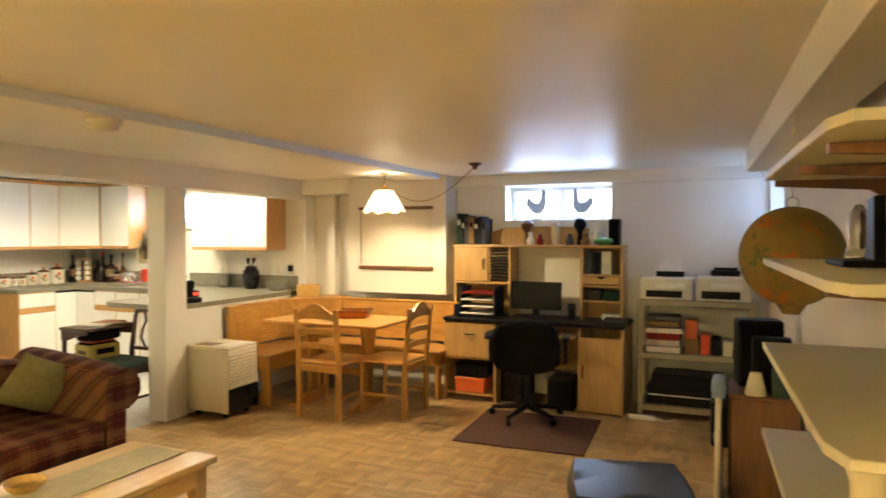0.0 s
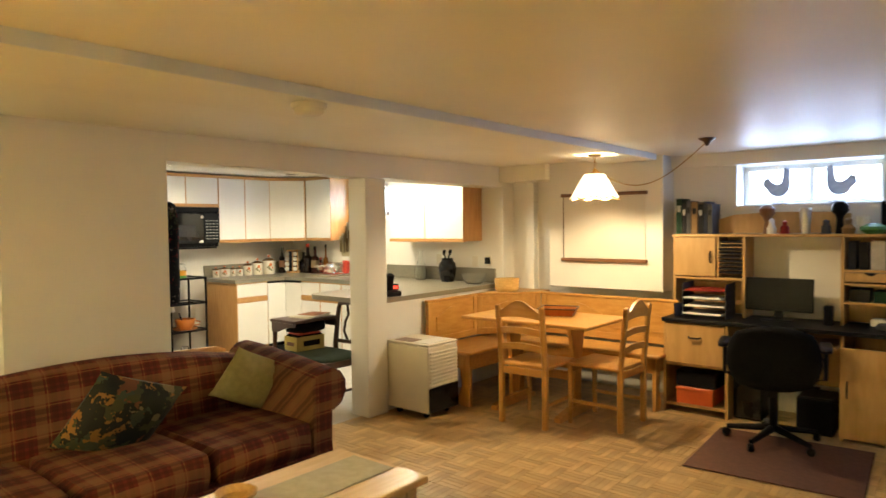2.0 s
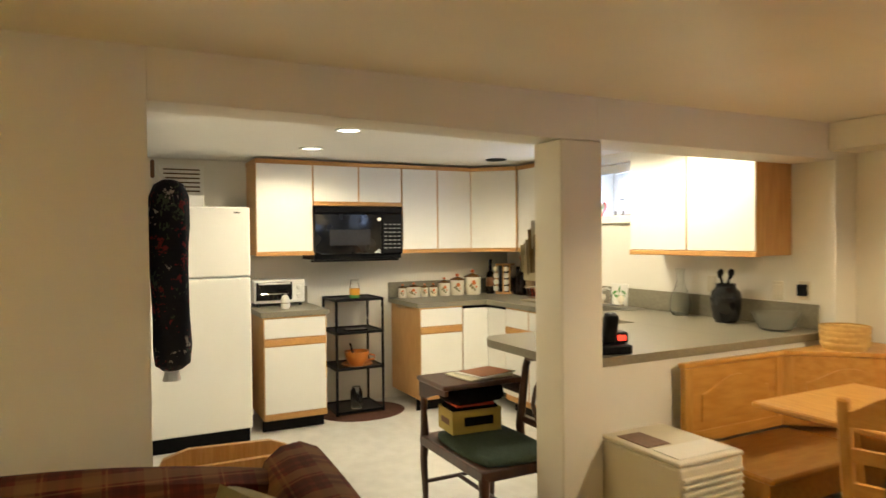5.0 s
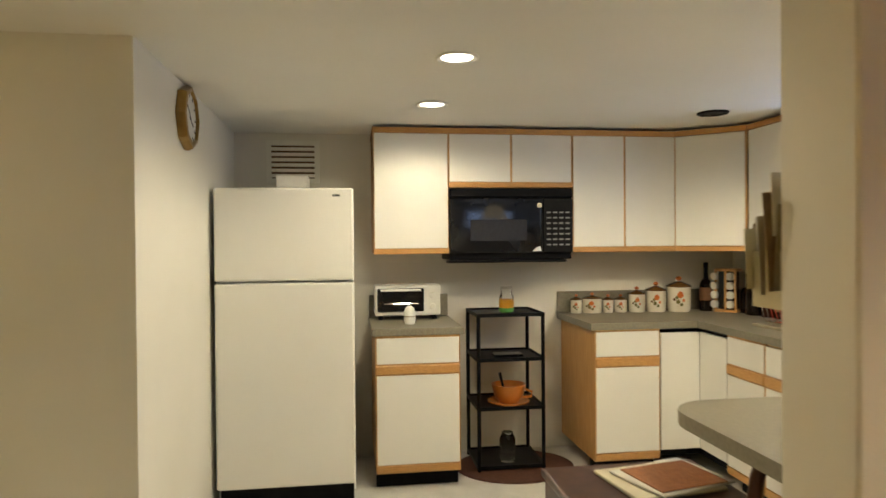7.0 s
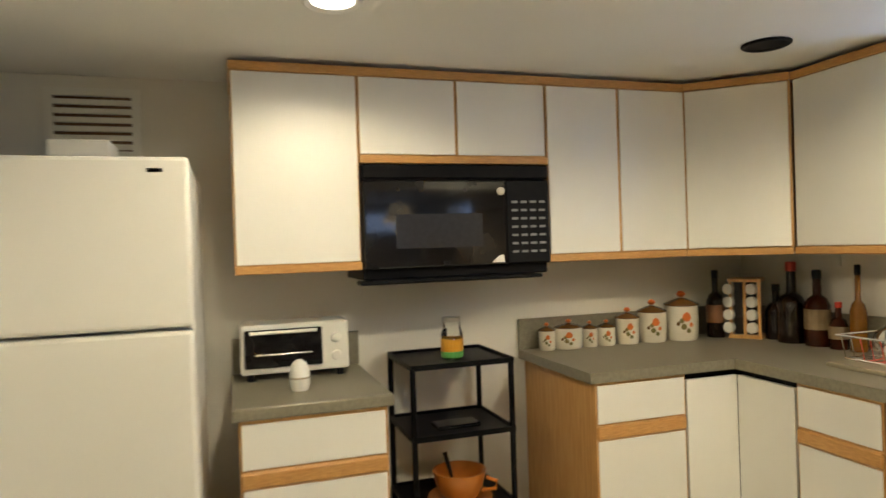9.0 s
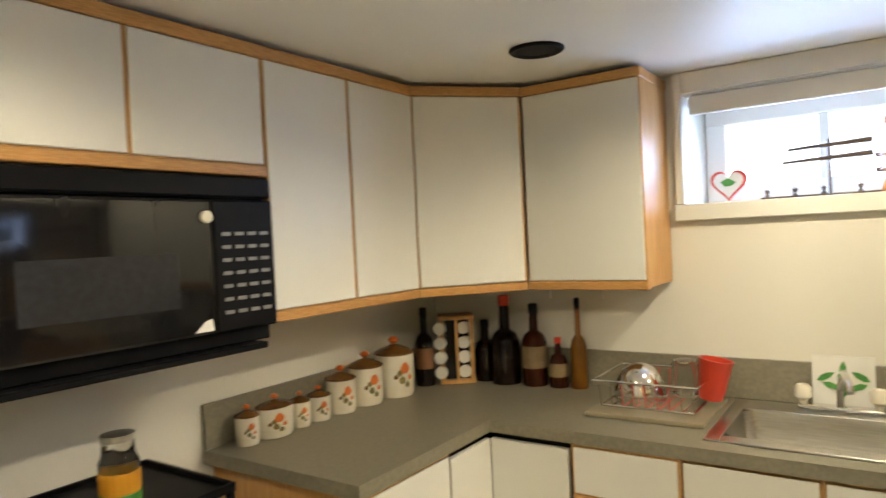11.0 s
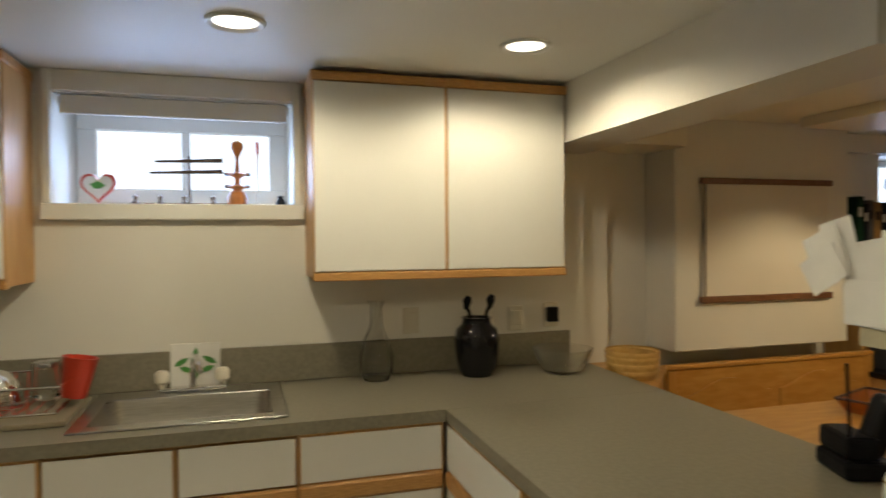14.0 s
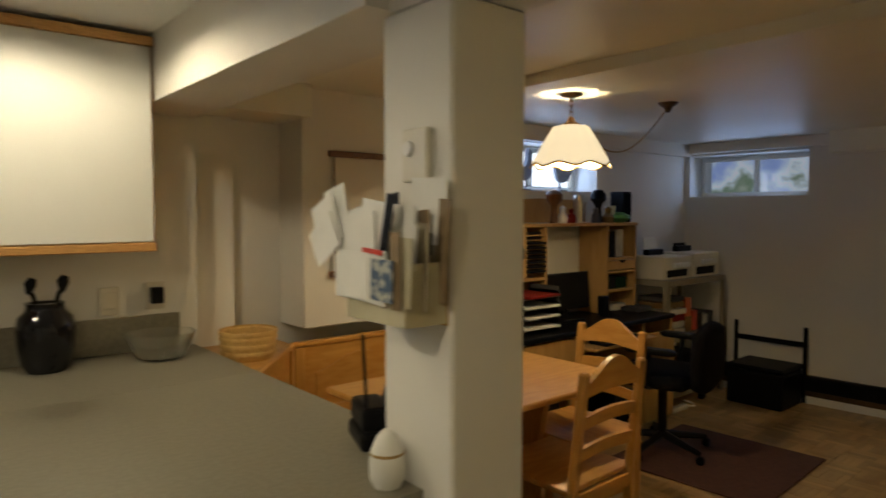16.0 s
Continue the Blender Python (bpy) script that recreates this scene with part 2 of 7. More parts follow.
def box(x0, x1, y0, y1, z0, z1, bevel=0.0, seg=1, m=None):
    bm = bmesh.new()
    add_box(bm, x0, x1, y0, y1, z0, z1, bevel, seg, m)
    return bm


def add_lathe(bm, profile, seg=20, m=None):
    rings = []
    for r, z in profile:
        if r < 1e-5:
            rings.append([bm.verts.new((0, 0, z))])
        else:
            rings.append([bm.verts.new((r * math.cos(2 * math.pi * i / seg), r * math.sin(2 * math.pi * i / seg), z)) for i in range(seg)])
    for a, b in zip(rings, rings[1:]):
        for i in range(seg):
            j = (i + 1) % seg
            if len(a) == 1 and len(b) > 1:
                bm.faces.new((a[0], b[j], b[i]))
            elif len(b) == 1 and len(a) > 1:
                bm.faces.new((a[i], a[j], b[0]))
            elif len(a) > 1:
                bm.faces.new((a[i], a[j], b[j], b[i]))
    vs = [v for r in rings for v in r]
    if m is not None:
        bmesh.ops.transform(bm, matrix=m, verts=vs)
    return vs


def lathe(profile, seg=20, m=None):
    bm = bmesh.new()
    add_lathe(bm, profile, seg, m)
    return bm


def add_tube(bm, pts, r=0.01, seg=8, closed=False):
    pts = [Vector(p) for p in pts]
    rings = []
    n = len(pts)
    for i, p in enumerate(pts):
        a = pts[i - 1] if i > 0 or closed else p
        b = pts[(i + 1) % n] if i < n - 1 or closed else p
        d = (b - a).normalized()
        up = Vector((0, 0, 1)) if abs(d.z) < 0.9 else Vector((1, 0, 0))
        u = d.cross(up).normalized()
        w = d.cross(u).normalized()
        rr = r[i] if isinstance(r, (list, tuple)) else r
        rings.append([bm.verts.new(p + rr * (math.cos(2 * math.pi * k / seg) * u + math.sin(2 * math.pi * k / seg) * w)) for k in range(seg)])
    for a, b in list(zip(rings, rings[1:])) + ([(rings[-1], rings[0])] if closed else []):
        for k in range(seg):
            bm.faces.new((a[k], a[(k + 1) % seg], b[(k + 1) % seg], b[k]))
    if not closed:
        bm.faces.new(rings[0])
        bm.faces.new(list(reversed(rings[-1])))


def tube(pts, r=0.01, seg=8, closed=False):
    bm = bmesh.new()
    add_tube(bm, pts, r, seg, closed)
    return bm


def extrude_outline(outline, thick, axis="y", at=0.0, bevel=0.0):
    """A board: an outline in two axes, given a thickness along the third."""
    bm = bmesh.new()
    def place(a, b, c):
        return {"x": (c, a, b), "y": (a, c, b), "z": (a, b, c)}[axis]
    lo = [bm.verts.new(place(a, b, at)) for a, b in outline]
    hi = [bm.verts.new(place(a, b, at + thick)) for a, b in outline]
    n = len(outline)
    bm.faces.new(lo)
    bm.faces.new(list(reversed(hi)))
    for i in range(n):
        bm.faces.new((lo[i], lo[(i + 1) % n], hi[(i + 1) % n], hi[i]))
    if bevel > 0:
        es = [e for e in bm.edges if len({round(getattr_axis(v, axis), 5) for v in e.verts}) == 1]
        bmesh.ops.bevel(bm, geom=es, offset=bevel, segments=2, affect="EDGES", profile=0.5)
    return bm


def getattr_axis(v, axis):
    return v.co["xyz".index(axis)]


def soft_box(x0, x1, y0, y1, z0, z1, puff=0.03, cuts=6, round_=0.25):
    """A cushion: a box with bulging faces and rounded edges."""
    bm = bmesh.new()
    bmesh.ops.create_cube(bm, size=2.0)
    bmesh.ops.subdivide_edges(bm, edges=bm.edges[:], cuts=cuts, use_grid_fill=True)
    c = Vector(((x0 + x1) / 2, (y0 + y1) / 2, (z0 + z1) / 2))
    h = Vector(((x1 - x0) / 2, (y1 - y0) / 2, (z1 - z0) / 2))
    for v in bm.verts:
        p = v.co.copy()
        q = Vector((p.x * math.sqrt(max(0, 1 - p.y * p.y / 2 - p.z * p.z / 2 + p.y * p.y * p.z * p.z / 3)),
                    p.y * math.sqrt(max(0, 1 - p.z * p.z / 2 - p.x * p.x / 2 + p.z * p.z * p.x * p.x / 3)),
                    p.z * math.sqrt(max(0, 1 - p.x * p.x / 2 - p.y * p.y / 2 + p.x * p.x * p.y * p.y / 3))))
        w = p.lerp(q, round_)
        d = Vector((w.x * (1 + puff * (1 - p.y * p.y) * (1 - p.z * p.z)), w.y * (1 + puff * (1 - p.x * p.x) * (1 - p.z * p.z)), w.z * (1 + puff * (1 - p.y * p.y) * (1 - p.x * p.x))))
        v.co = c + Vector((d.x * h.x, d.y * h.y, d.z * h.z))
    return bm


def structure(name, bm, mat, label, category, parent=None, smooth=False):
    ob = mesh_ob(name, bm, mat, parent, smooth=smooth)
    return tagged(ob, label, category, kind="structure")


def boxes(*bs, bevel=0.0):
    bm = bmesh.new()
    for b in bs:
        add_box(bm, *b, bevel)
    return bm

# ---- structure ----
HC, KC = 2.055, 2.10          # ceiling heights: room, kitchen
NX, EX, NY, SY = -3.86, 0.45, 6.23, -2.2
structure("floor", box(-4.19, 0.75, SY - 0.2, 6.62, -0.12, -0.006), M["grout"], "brown parquet floor of the basement room", "floor")
structure("floor_kitchen", box(-7.62, -4.19, 0.9, 6.1, -0.12, 0.0), M["vinyl"], "pale marbled vinyl kitchen floor", "floor")
structure("floor_hall", box(-5.4, -4.285, -0.6, 0.9, -0.12, 0.0), M["vinyl"], "pale vinyl hall floor", "floor")
structure("ceiling", boxes((-4.095, 0.75, SY - 0.2, 6.62, HC, 2.30), (-4.094, -3.58, 5.90, 6.225, 1.905, HC - 0.001)), M["ceiling"], "cream painted semi-gloss ceiling", "ceiling")
structure("ceiling_kitchen", box(-7.62, -4.285, -0.8, 6.16, KC, 2.30), M["ceiling_kitchen"], "white kitchen ceiling", "ceiling")
# the partition between room and kitchen, with two openings
structure("wall_west", boxes((-4.285, -4.095, 1.67, 2.52, 0, 2.30), (-4.285, -4.095, SY, 0.5, 0, 2.30),
                             (-4.285, -4.095, 0.5, 1.67, 2.02, 2.30)), M["wall"], "cream painted partition wall with openings to the kitchen", "wall")
structure("wall_header", extrude_outline([(2.521, 1.888), (3.05, 1.884), (4.05, 1.864), (4.299, 1.868), (4.299, 2.30), (2.521, 2.30)], 0.19, "x", -4.285), M["wall"], "cream header over the kitchen opening", "wall")
structure("wall_header_counter", extrude_outline([(4.30, 1.874), (4.60, 1.870), (5.959, 1.860), (5.959, 2.30), (4.30, 2.30)], 0.25, "x", -4.345), M["wall"], "cream boxed header over the counter", "wall")
structure("wall_column", box(-4.289, -4.091, 4.10, 4.32, 0, 1.863, 0.006), M["wall"], "square white painted column between kitchen openings", "column")
structure("wall_peninsula", box(-4.25, -4.13, 4.32, 5.955, 0, 0.872), M["wall"], "cream half wall under the counter", "wall")
# kitchen north wall with the sink window
WX0, WX1, WZ0, WZ1 = -6.255, -5.40, 1.615, 2.02
structure("wall_kitchen_north", boxes((-7.62, WX0, 5.96, 6.43, 0, 2.30), (WX1, -4.096, 5.96, 6.43, 0, 2.30), (WX0, WX1, 5.96, 6.43, 0, WZ0), (WX0, WX1, 5.96, 6.43, WZ1, 2.30)),
          M["wall_kitchen"], "cream kitchen wall with a high basement window", "wall")
structure("wall_alcove", box(-4.0955, NX, 6.15, 6.52, 0, 2.30), M["wall"], "cream painted wall of the shallow alcove", "wall")
structure("wall_kitchen_west", box(-7.62, -7.42, 2.55, 5.96, 0, 2.30), M["wall_kitchen"], "cream kitchen wall behind the cabinets", "wall")
structure("wall_kitchen_south", boxes((-7.62, -5.47, -0.8, 2.56, 0, 2.30)), M["wall_kitchen"], "white kitchen wall beside the fridge", "wall")
structure("wall_hall_south", box(-5.47, -4.285, -0.8, -0.6, 0, 2.30), M["wall"], "cream hall wall", "wall")
# room north wall with the desk window
DX0, DX1, DZ0, DZ1 = -1.985, -0.99, 1.622, 1.948
structure("wall_north", boxes((NX, DX0, NY, 6.52, 0, 2.30), (DX1, EX + 0.3, NY, 6.52, 0, 2.30), (DX0, DX1, NY, 6.52, 0, DZ0), (DX0, DX1, NY, 6.52, DZ1, 2.30)),
          M["wall"], "pale painted wall behind the desk", "wall")
structure("wall_north_bulkhead", box(-2.50, 0.27, 6.17, NY + 0.01, 1.952, HC), M["wall"], "boxed bulkhead along the top of the wall", "bulkhead")
structure("wall_chimney_breast", box(-3.585, -2.50, 5.985, NY + 0.01, 0.91, HC + 0.01, 0.004), M["wall"], "cream boxed chimney breast above the bench", "chimney breast")
EY0, EY1, EZ0, EZ1 = 5.43, 6.385, 1.605, 1.955
structure("wall_east", boxes((EX, 0.85, SY, EY0, 0, 2.30), (EX, 0.85, EY1, 6.60, 0, 2.30), (EX, 0.85, EY0, EY1, 0, EZ0), (EX, 0.85, EY0, EY1, EZ1, 2.30)),
          M["wall"], "pale painted side wall with a high basement window", "wall").matrix_basis = EAST
structure("wall_east_bulkhead", box(0.38, EX + 0.01, SY, 6.36, 1.975, HC), M["wall"], "narrow bulkhead along the side wall", "bulkhead").matrix_basis = EAST
structure("wall_south", box(-4.285, 0.85, SY - 0.2, SY, 0, 2.30), M["wall"], "cream painted end wall", "wall")
structure("beam", box(-2.97, -2.505, SY, 5.84, 2.005, HC + 0.01, 0.003), M["ceiling"], "shallow cream boxed ceiling beam", "beam")
# added strip: its blue stands for daylight falling on the beam's side
structure("beam_daylit_side", box(-2.5035, -2.498, SY, 5.84, 2.007, HC - 0.001), M["daylit_beam"], "thin added strip coloured as blue daylight on the ceiling beam's side", "trim")
structure("beam_side", box(0.20, 0.379, SY, 5.22, 1.9, HC + 0.01, 0.003), M["ceiling"], "cream boxed ceiling duct", "beam").matrix_basis = EAST
structure("baseboard", boxes((-3.88, -2.2, NY - 0.015, NY, 0, 0.09), (-0.7, 0.27, NY - 0.015, NY, 0, 0.09)), M["trim"], "white baseboard", "baseboard")


def window_at(name, label, m, w, h, panes, frame_mat, deep=0.05, fw=0.035):
    """A framed window in its own plane: x across, z up, y out of the room."""
    ob = new(name)
    ob.matrix_basis = m
    tagged(ob, label, "window", kind="structure")
    part("window_frame", boxes((0, w, 0, deep, 0, fw), (0, w, 0, deep, h - fw, h), (0, fw, 0, deep, fw, h - fw), (w - fw, w, 0, deep, fw, h - fw), bevel=0.003), frame_mat, ob)
    pw = (w - 2 * fw) / panes
    for i in range(panes):
        if i:
            part("mullion", box(fw + i * pw - 0.018, fw + i * pw + 0.018, 0.004, deep - 0.004, fw, h - fw, 0.003), frame_mat, ob)
        g = part("pane", box(fw + i * pw + 0.018, fw + (i + 1) * pw - 0.018, deep * 0.5 - 0.002, deep * 0.5 + 0.002, fw, h - fw), M["glass"], ob)
        g.visible_shadow = False
    return ob


window_at("window_1", "white framed basement window over the sink", pose(WX0 + 0.005, 6.30, WZ0 + 0.005), WX1 - WX0 - 0.01, WZ1 - WZ0 - 0.01, 2, M["trim"], fw=0.075)
window_at("window_2", "white framed basement window over the desk", pose(DX0 + 0.005, 6.44, DZ0 + 0.005), DX1 - DX0 - 0.01, DZ1 - DZ0 - 0.01, 2, M["trim"])
window_at("window_3", "white sliding basement window with two panes", EAST @ pose(0.66, EY1 - 0.005, EZ0 + 0.005, 0, 0, -90), EY1 - EY0 - 0.01, EZ1 - EZ0 - 0.01, 2, M["trim"])
# daylight backdrops in the window wells
structure("backdrop_sink", box(-7.0, -4.6, 7.0, 7.02, 1.2, 3.0), M["daylight"], "bright overcast daylight outside", "backdrop")
structure("backdrop_desk", box(-2.6, -0.2, 7.1, 7.12, 1.2, 3.0), M["daylight"], "bright overcast daylight outside", "backdrop")
structure("backdrop_side", box(1.5, 1.52, 4.6, 7.2, 1.2, 3.0), M["garden"], "blue daylight on the window well outside", "backdrop")
# trim round the sink window
structure("trim_sink_window", boxes((WX0 - 0.03, WX0, 5.935, 5.959, WZ0 + 0.001, KC - 0.001), (WX1, WX1 + 0.03, 5.935, 5.959, WZ0 + 0.001, KC - 0.001), (WX0 + 0.001, WX1 - 0.001, 5.937, 5.959, 2.022, KC - 0.001),
          (WX0 - 0.035, WX1 + 0.035, 5.925, 5.959, 1.555, WZ0), bevel=0.003), M["trim"], "cream painted window casing", "trim")

# ---- kitchen cabinets ----


def wall_cabinet(label, m, w, depth, z0=1.325, z1=2.088, doors=1, side_l=True):
    """Wall cabinet in its own frame: x along the face, y into the wall."""
    ob = thing("wall_cabinet", label, "cabinet", group="kitchen wall cabinets")
    ob.matrix_basis = m
    part("body", box(0.001, w - 0.001, -0.0145, depth, z0 + 0.006, z1 - 0.03, 0.002), M["oak"], ob, "oak carcass")
    xs = [w * i / doors for i in range(doors + 1)]
    for a, b in zip(xs, xs[1:]):
        part("door", box(a + 0.006, b - 0.006, -0.021, -0.015, z0 + 0.034, z1 - 0.04, 0.003), M["laminate"], ob, "white laminate door")
    part("crown", box(-0.004, w + 0.004, -0.028, depth, z1 - 0.038, z1 - 0.004, 0.003), M["oak_h"], ob, "oak top rail")
    part("light_rail", box(-0.001, w + 0.001, -0.025, 0.02, z0, z0 + 0.03, 0.003), M["oak_h"], ob, "oak pull rail")
    return ob


WF = -7.035


def west(y):
    return pose(WF - 0.021, y, 0, 0, 0, 90)


wall_cabinet("white wall cabinet with oak rails above the toaster oven", west(3.42), 0.453, 0.362)
wall_cabinet("low white wall cabinet above the microwave", west(3.873), 0.775, 0.362, z0=1.725, doors=2)
wall_cabinet("tall white two-door wall cabinet beside the microwave", west(4.65), 0.68, 0.362, doors=2)
# corner cabinet with a diagonal face
dlen = math.hypot(0.272, 0.315)
corner = thing("wall_cabinet", "white diagonal corner wall cabinet with oak rails", "cabinet", group="kitchen wall cabinets")
corner.matrix_basis = pose(-7.05, 5.335, 0, 0, 0, math.degrees(math.atan2(0.315, 0.272)))
part("body", extrude_outline([(0, 0.002), (dlen, 0.002), (dlen + 0.05, 0.18), (0.22, 0.36), (-0.18, 0.30)], 0.72, "z", 1.335), M["oak"], corner, "oak carcass")
part("door", box(0.006, dlen - 0.006, -0.02, 0, 1.359, 2.048, 0.003), M["laminate"], corner, "white laminate door")
for a in (-0.004, dlen - 0.008):
    part("stile", box(a, a + 0.012, -0.012, 0.01, 1.356, 2.049), M["oak"], corner)
part("crown", box(0, dlen, -0.028, 0.05, 2.050, 2.084, 0.003), M["oak_h"], corner, "oak top rail")
part("light_rail", box(0, dlen, -0.025, 0.02, 1.325, 1.355, 0.003), M["oak_h"], corner, "oak pull rail")
wall_cabinet("white wall cabinet with oak side by the window", pose(-6.765, 5.67, 0), 0.45, 0.288)
wall_cabinet("white two-door wall cabinet lit by a recessed lamp", pose(-5.355, 5.67, 0), 1.005, 0.288, doors=2)


def base_cabinet(label, m, w, depth, drawer=True, doors=1, top=0.872):
    ob = thing("base_cabinet", label, "cabinet", group="kitchen base cabinets")
    ob.matrix_basis = m
    part("body", box(0.001, w - 0.001, -0.0135, depth, 0.1, top), M["oak"], ob, "oak carcass")
    part("toe_kick", box(0.004, w - 0.004, 0.07, 0.09, 0.0, 0.099), M["black"], ob, "black toe kick")
    xs = [w * i / doors for i in range(doors + 1)]
    for a, b in zip(xs, xs[1:]):
        if drawer:
            part("drawer", box(a + 0.008, b - 0.008, -0.02, -0.014, 0.715, 0.86, 0.002), M["laminate"], ob, "white drawer front")
            part("pull_rail", box(a + 0.002, b - 0.002, -0.026, -0.001, 0.655, 0.708, 0.006), M["oak_h"], ob, "oak finger pull")
            part("door", box(a + 0.008, b - 0.008, -0.02, -0.014, 0.15, 0.65, 0.002), M["laminate"], ob, "white laminate door")
            part("bottom_rail", box(a + 0.002, b - 0.002, -0.02, -0.001, 0.105, 0.145, 0.003), M["oak_h"], ob)
        else:
            part("door", box(a + 0.008, b - 0.008, -0.02, -0.014, 0.15, 0.855, 0.002), M["laminate"], ob, "white laminate door")
    return ob


BF = -6.80
base_cabinet("white base cabinet with a drawer under the toaster oven", pose(BF, 3.413, 0, 0, 0, 90), 0.481, 0.6)
base_cabinet("white base cabinet with an oak side panel", pose(BF, 4.69, 0, 0, 0, 90), 0.405, 0.6)
cb = thing("base_cabinet", "white folding-door corner base cabinet", "cabinet", group="kitchen base cabinets")
part("door", box(BF - 0.002, BF + 0.018, 5.10, 5.345, 0.15, 0.845, 0.002), M["laminate"], cb, "white laminate door")
part("door", box(BF + 0.018, -6.50, 5.345, 5.365, 0.15, 0.845, 0.002), M["laminate"], cb, "white laminate door")
# black body paints the shade seen in the gaps round the folding doors
part("body", boxes((BF - 0.6, BF - 0.03, 5.10, 5.94, 0.1, 0.86), (BF - 0.03, -6.50, 5.37, 5.94, 0.1, 0.86)), M["black"], cb, "carcass coloured black for the shade in the door gaps")
xs = [-6.485, -6.15, -5.795, -5.44, -4.966]
for a, b, lab in zip(xs, xs[1:], ("white base cabinet with a drawer beside the corner", "white sink base cabinet with false drawer", "white sink base cabinet with false drawer", "wide white base cabinet with a drawer")):
    base_cabinet(lab, pose(a, 5.355, 0), b - a, 0.6, top=0.70 if "sink" in lab else 0.872)
    if "sink" in lab:
        k_ = [o for o in scene.objects if o.name.startswith("base_cabinet")][-1]
        part("front_frame", box(0.001, b - a - 0.001, 0, 0.03, 0.701, 0.872), M["oak"], k_)
base_cabinet("white peninsula base cabinet facing the kitchen", pose(-4.94, 5.33, 0, 0, 0, -90), 0.60, 0.68)

# ---- worktops ----
counter = thing("worktop", "grey speckled laminate worktop with sink cutout", "worktop")
SX0, SX1, SY0, SY1 = -6.075, -5.49, 5.43, 5.80
for b in ((-7.415, -6.77, 4.665, 5.955, 0.873, 0.913), (-6.77, SX0, 5.325, 5.955, 0.873, 0.913), (SX1, -4.12, 5.325, 5.955, 0.873, 0.913),
          (SX0, SX1, 5.325, SY0, 0.873, 0.913), (SX0, SX1, SY1, 5.955, 0.873, 0.913)):
    part("slab", box(*b), M["counter"], counter)
tip = [(-4.962, 5.324), (-4.962, 4.33)] + [(-4.81 - 0.152 * math.cos(a), 4.33 - 0.145 * math.sin(a)) for a in [math.pi / 2 * k / 6 for k in range(1, 7)]] + [(-4.291, 4.185), (-4.291, 4.322), (-4.12, 4.322), (-4.12, 5.324)]
part("peninsula", extrude_outline(tip, 0.04, "z", 0.873), M["counter"], counter)
part("backsplash", box(-7.415, -7.397, 4.665, 5.955, 0.9135, 1.055, 0.002), M["counter"], counter)
part("backsplash", box(-7.396, -4.18, 5.937, 5.955, 0.9135, 1.055, 0.002), M["counter"], counter)
c2 = thing("worktop", "small grey laminate worktop beside the fridge", "worktop")
part("slab", box(-7.415, -6.77, 3.395, 3.915, 0.873, 0.913, 0.004), M["counter"], c2)
part("backsplash", box(-7.415, -7.397, 3.40, 3.915, 0.914, 1.055, 0.002), M["counter"], c2)

# ---- fridge, microwave ----
fr = thing("refrigerator", "white top-freezer refrigerator against the wall", "refrigerator")
part("body", box(-7.38, -6.70, 2.585, 3.30, 0.05, 1.675, 0.006), M["enamel"], fr)
part("freezer_door", box(-6.695, -6.627, 2.585, 3.30, 1.198, 1.685, 0.012, 2), M["enamel"], fr)
part("fridge_door", box(-6.695, -6.627, 2.585, 3.30, 0.115, 1.188, 0.012, 2), M["enamel"], fr)
part("kick_grille", box(-6.72, -6.69, 2.595, 3.29, 0.0, 0.10), M["black"], fr)
part("badge", box(-6.627, -6.634, 3.19, 3.23, 1.64, 1.652), M["black"], fr)
mw = thing("microwave", "black over-the-range microwave with keypad", "microwave")
part("body", box(-7.41, -7.05, 3.88, 4.645, 1.285, 1.722, 0.004), M["black"], mw)
part("top_grille", box(-7.05, -7.02, 3.88, 4.645, 1.665, 1.72, 0.006), M["black"], mw)
part("door", box(-7.05, -7.015, 3.88, 4.45, 1.325, 1.66, 0.008, 2), M["black_gloss"], mw)
part("window", box(-7.016, -7.013, 3.985, 4.365, 1.385, 1.545), M["black_gloss"], mw)
part("control_panel", box(-7.05, -7.017, 4.455, 4.645, 1.325, 1.66, 0.006), M["black"], mw)

# ---- dining corner ----


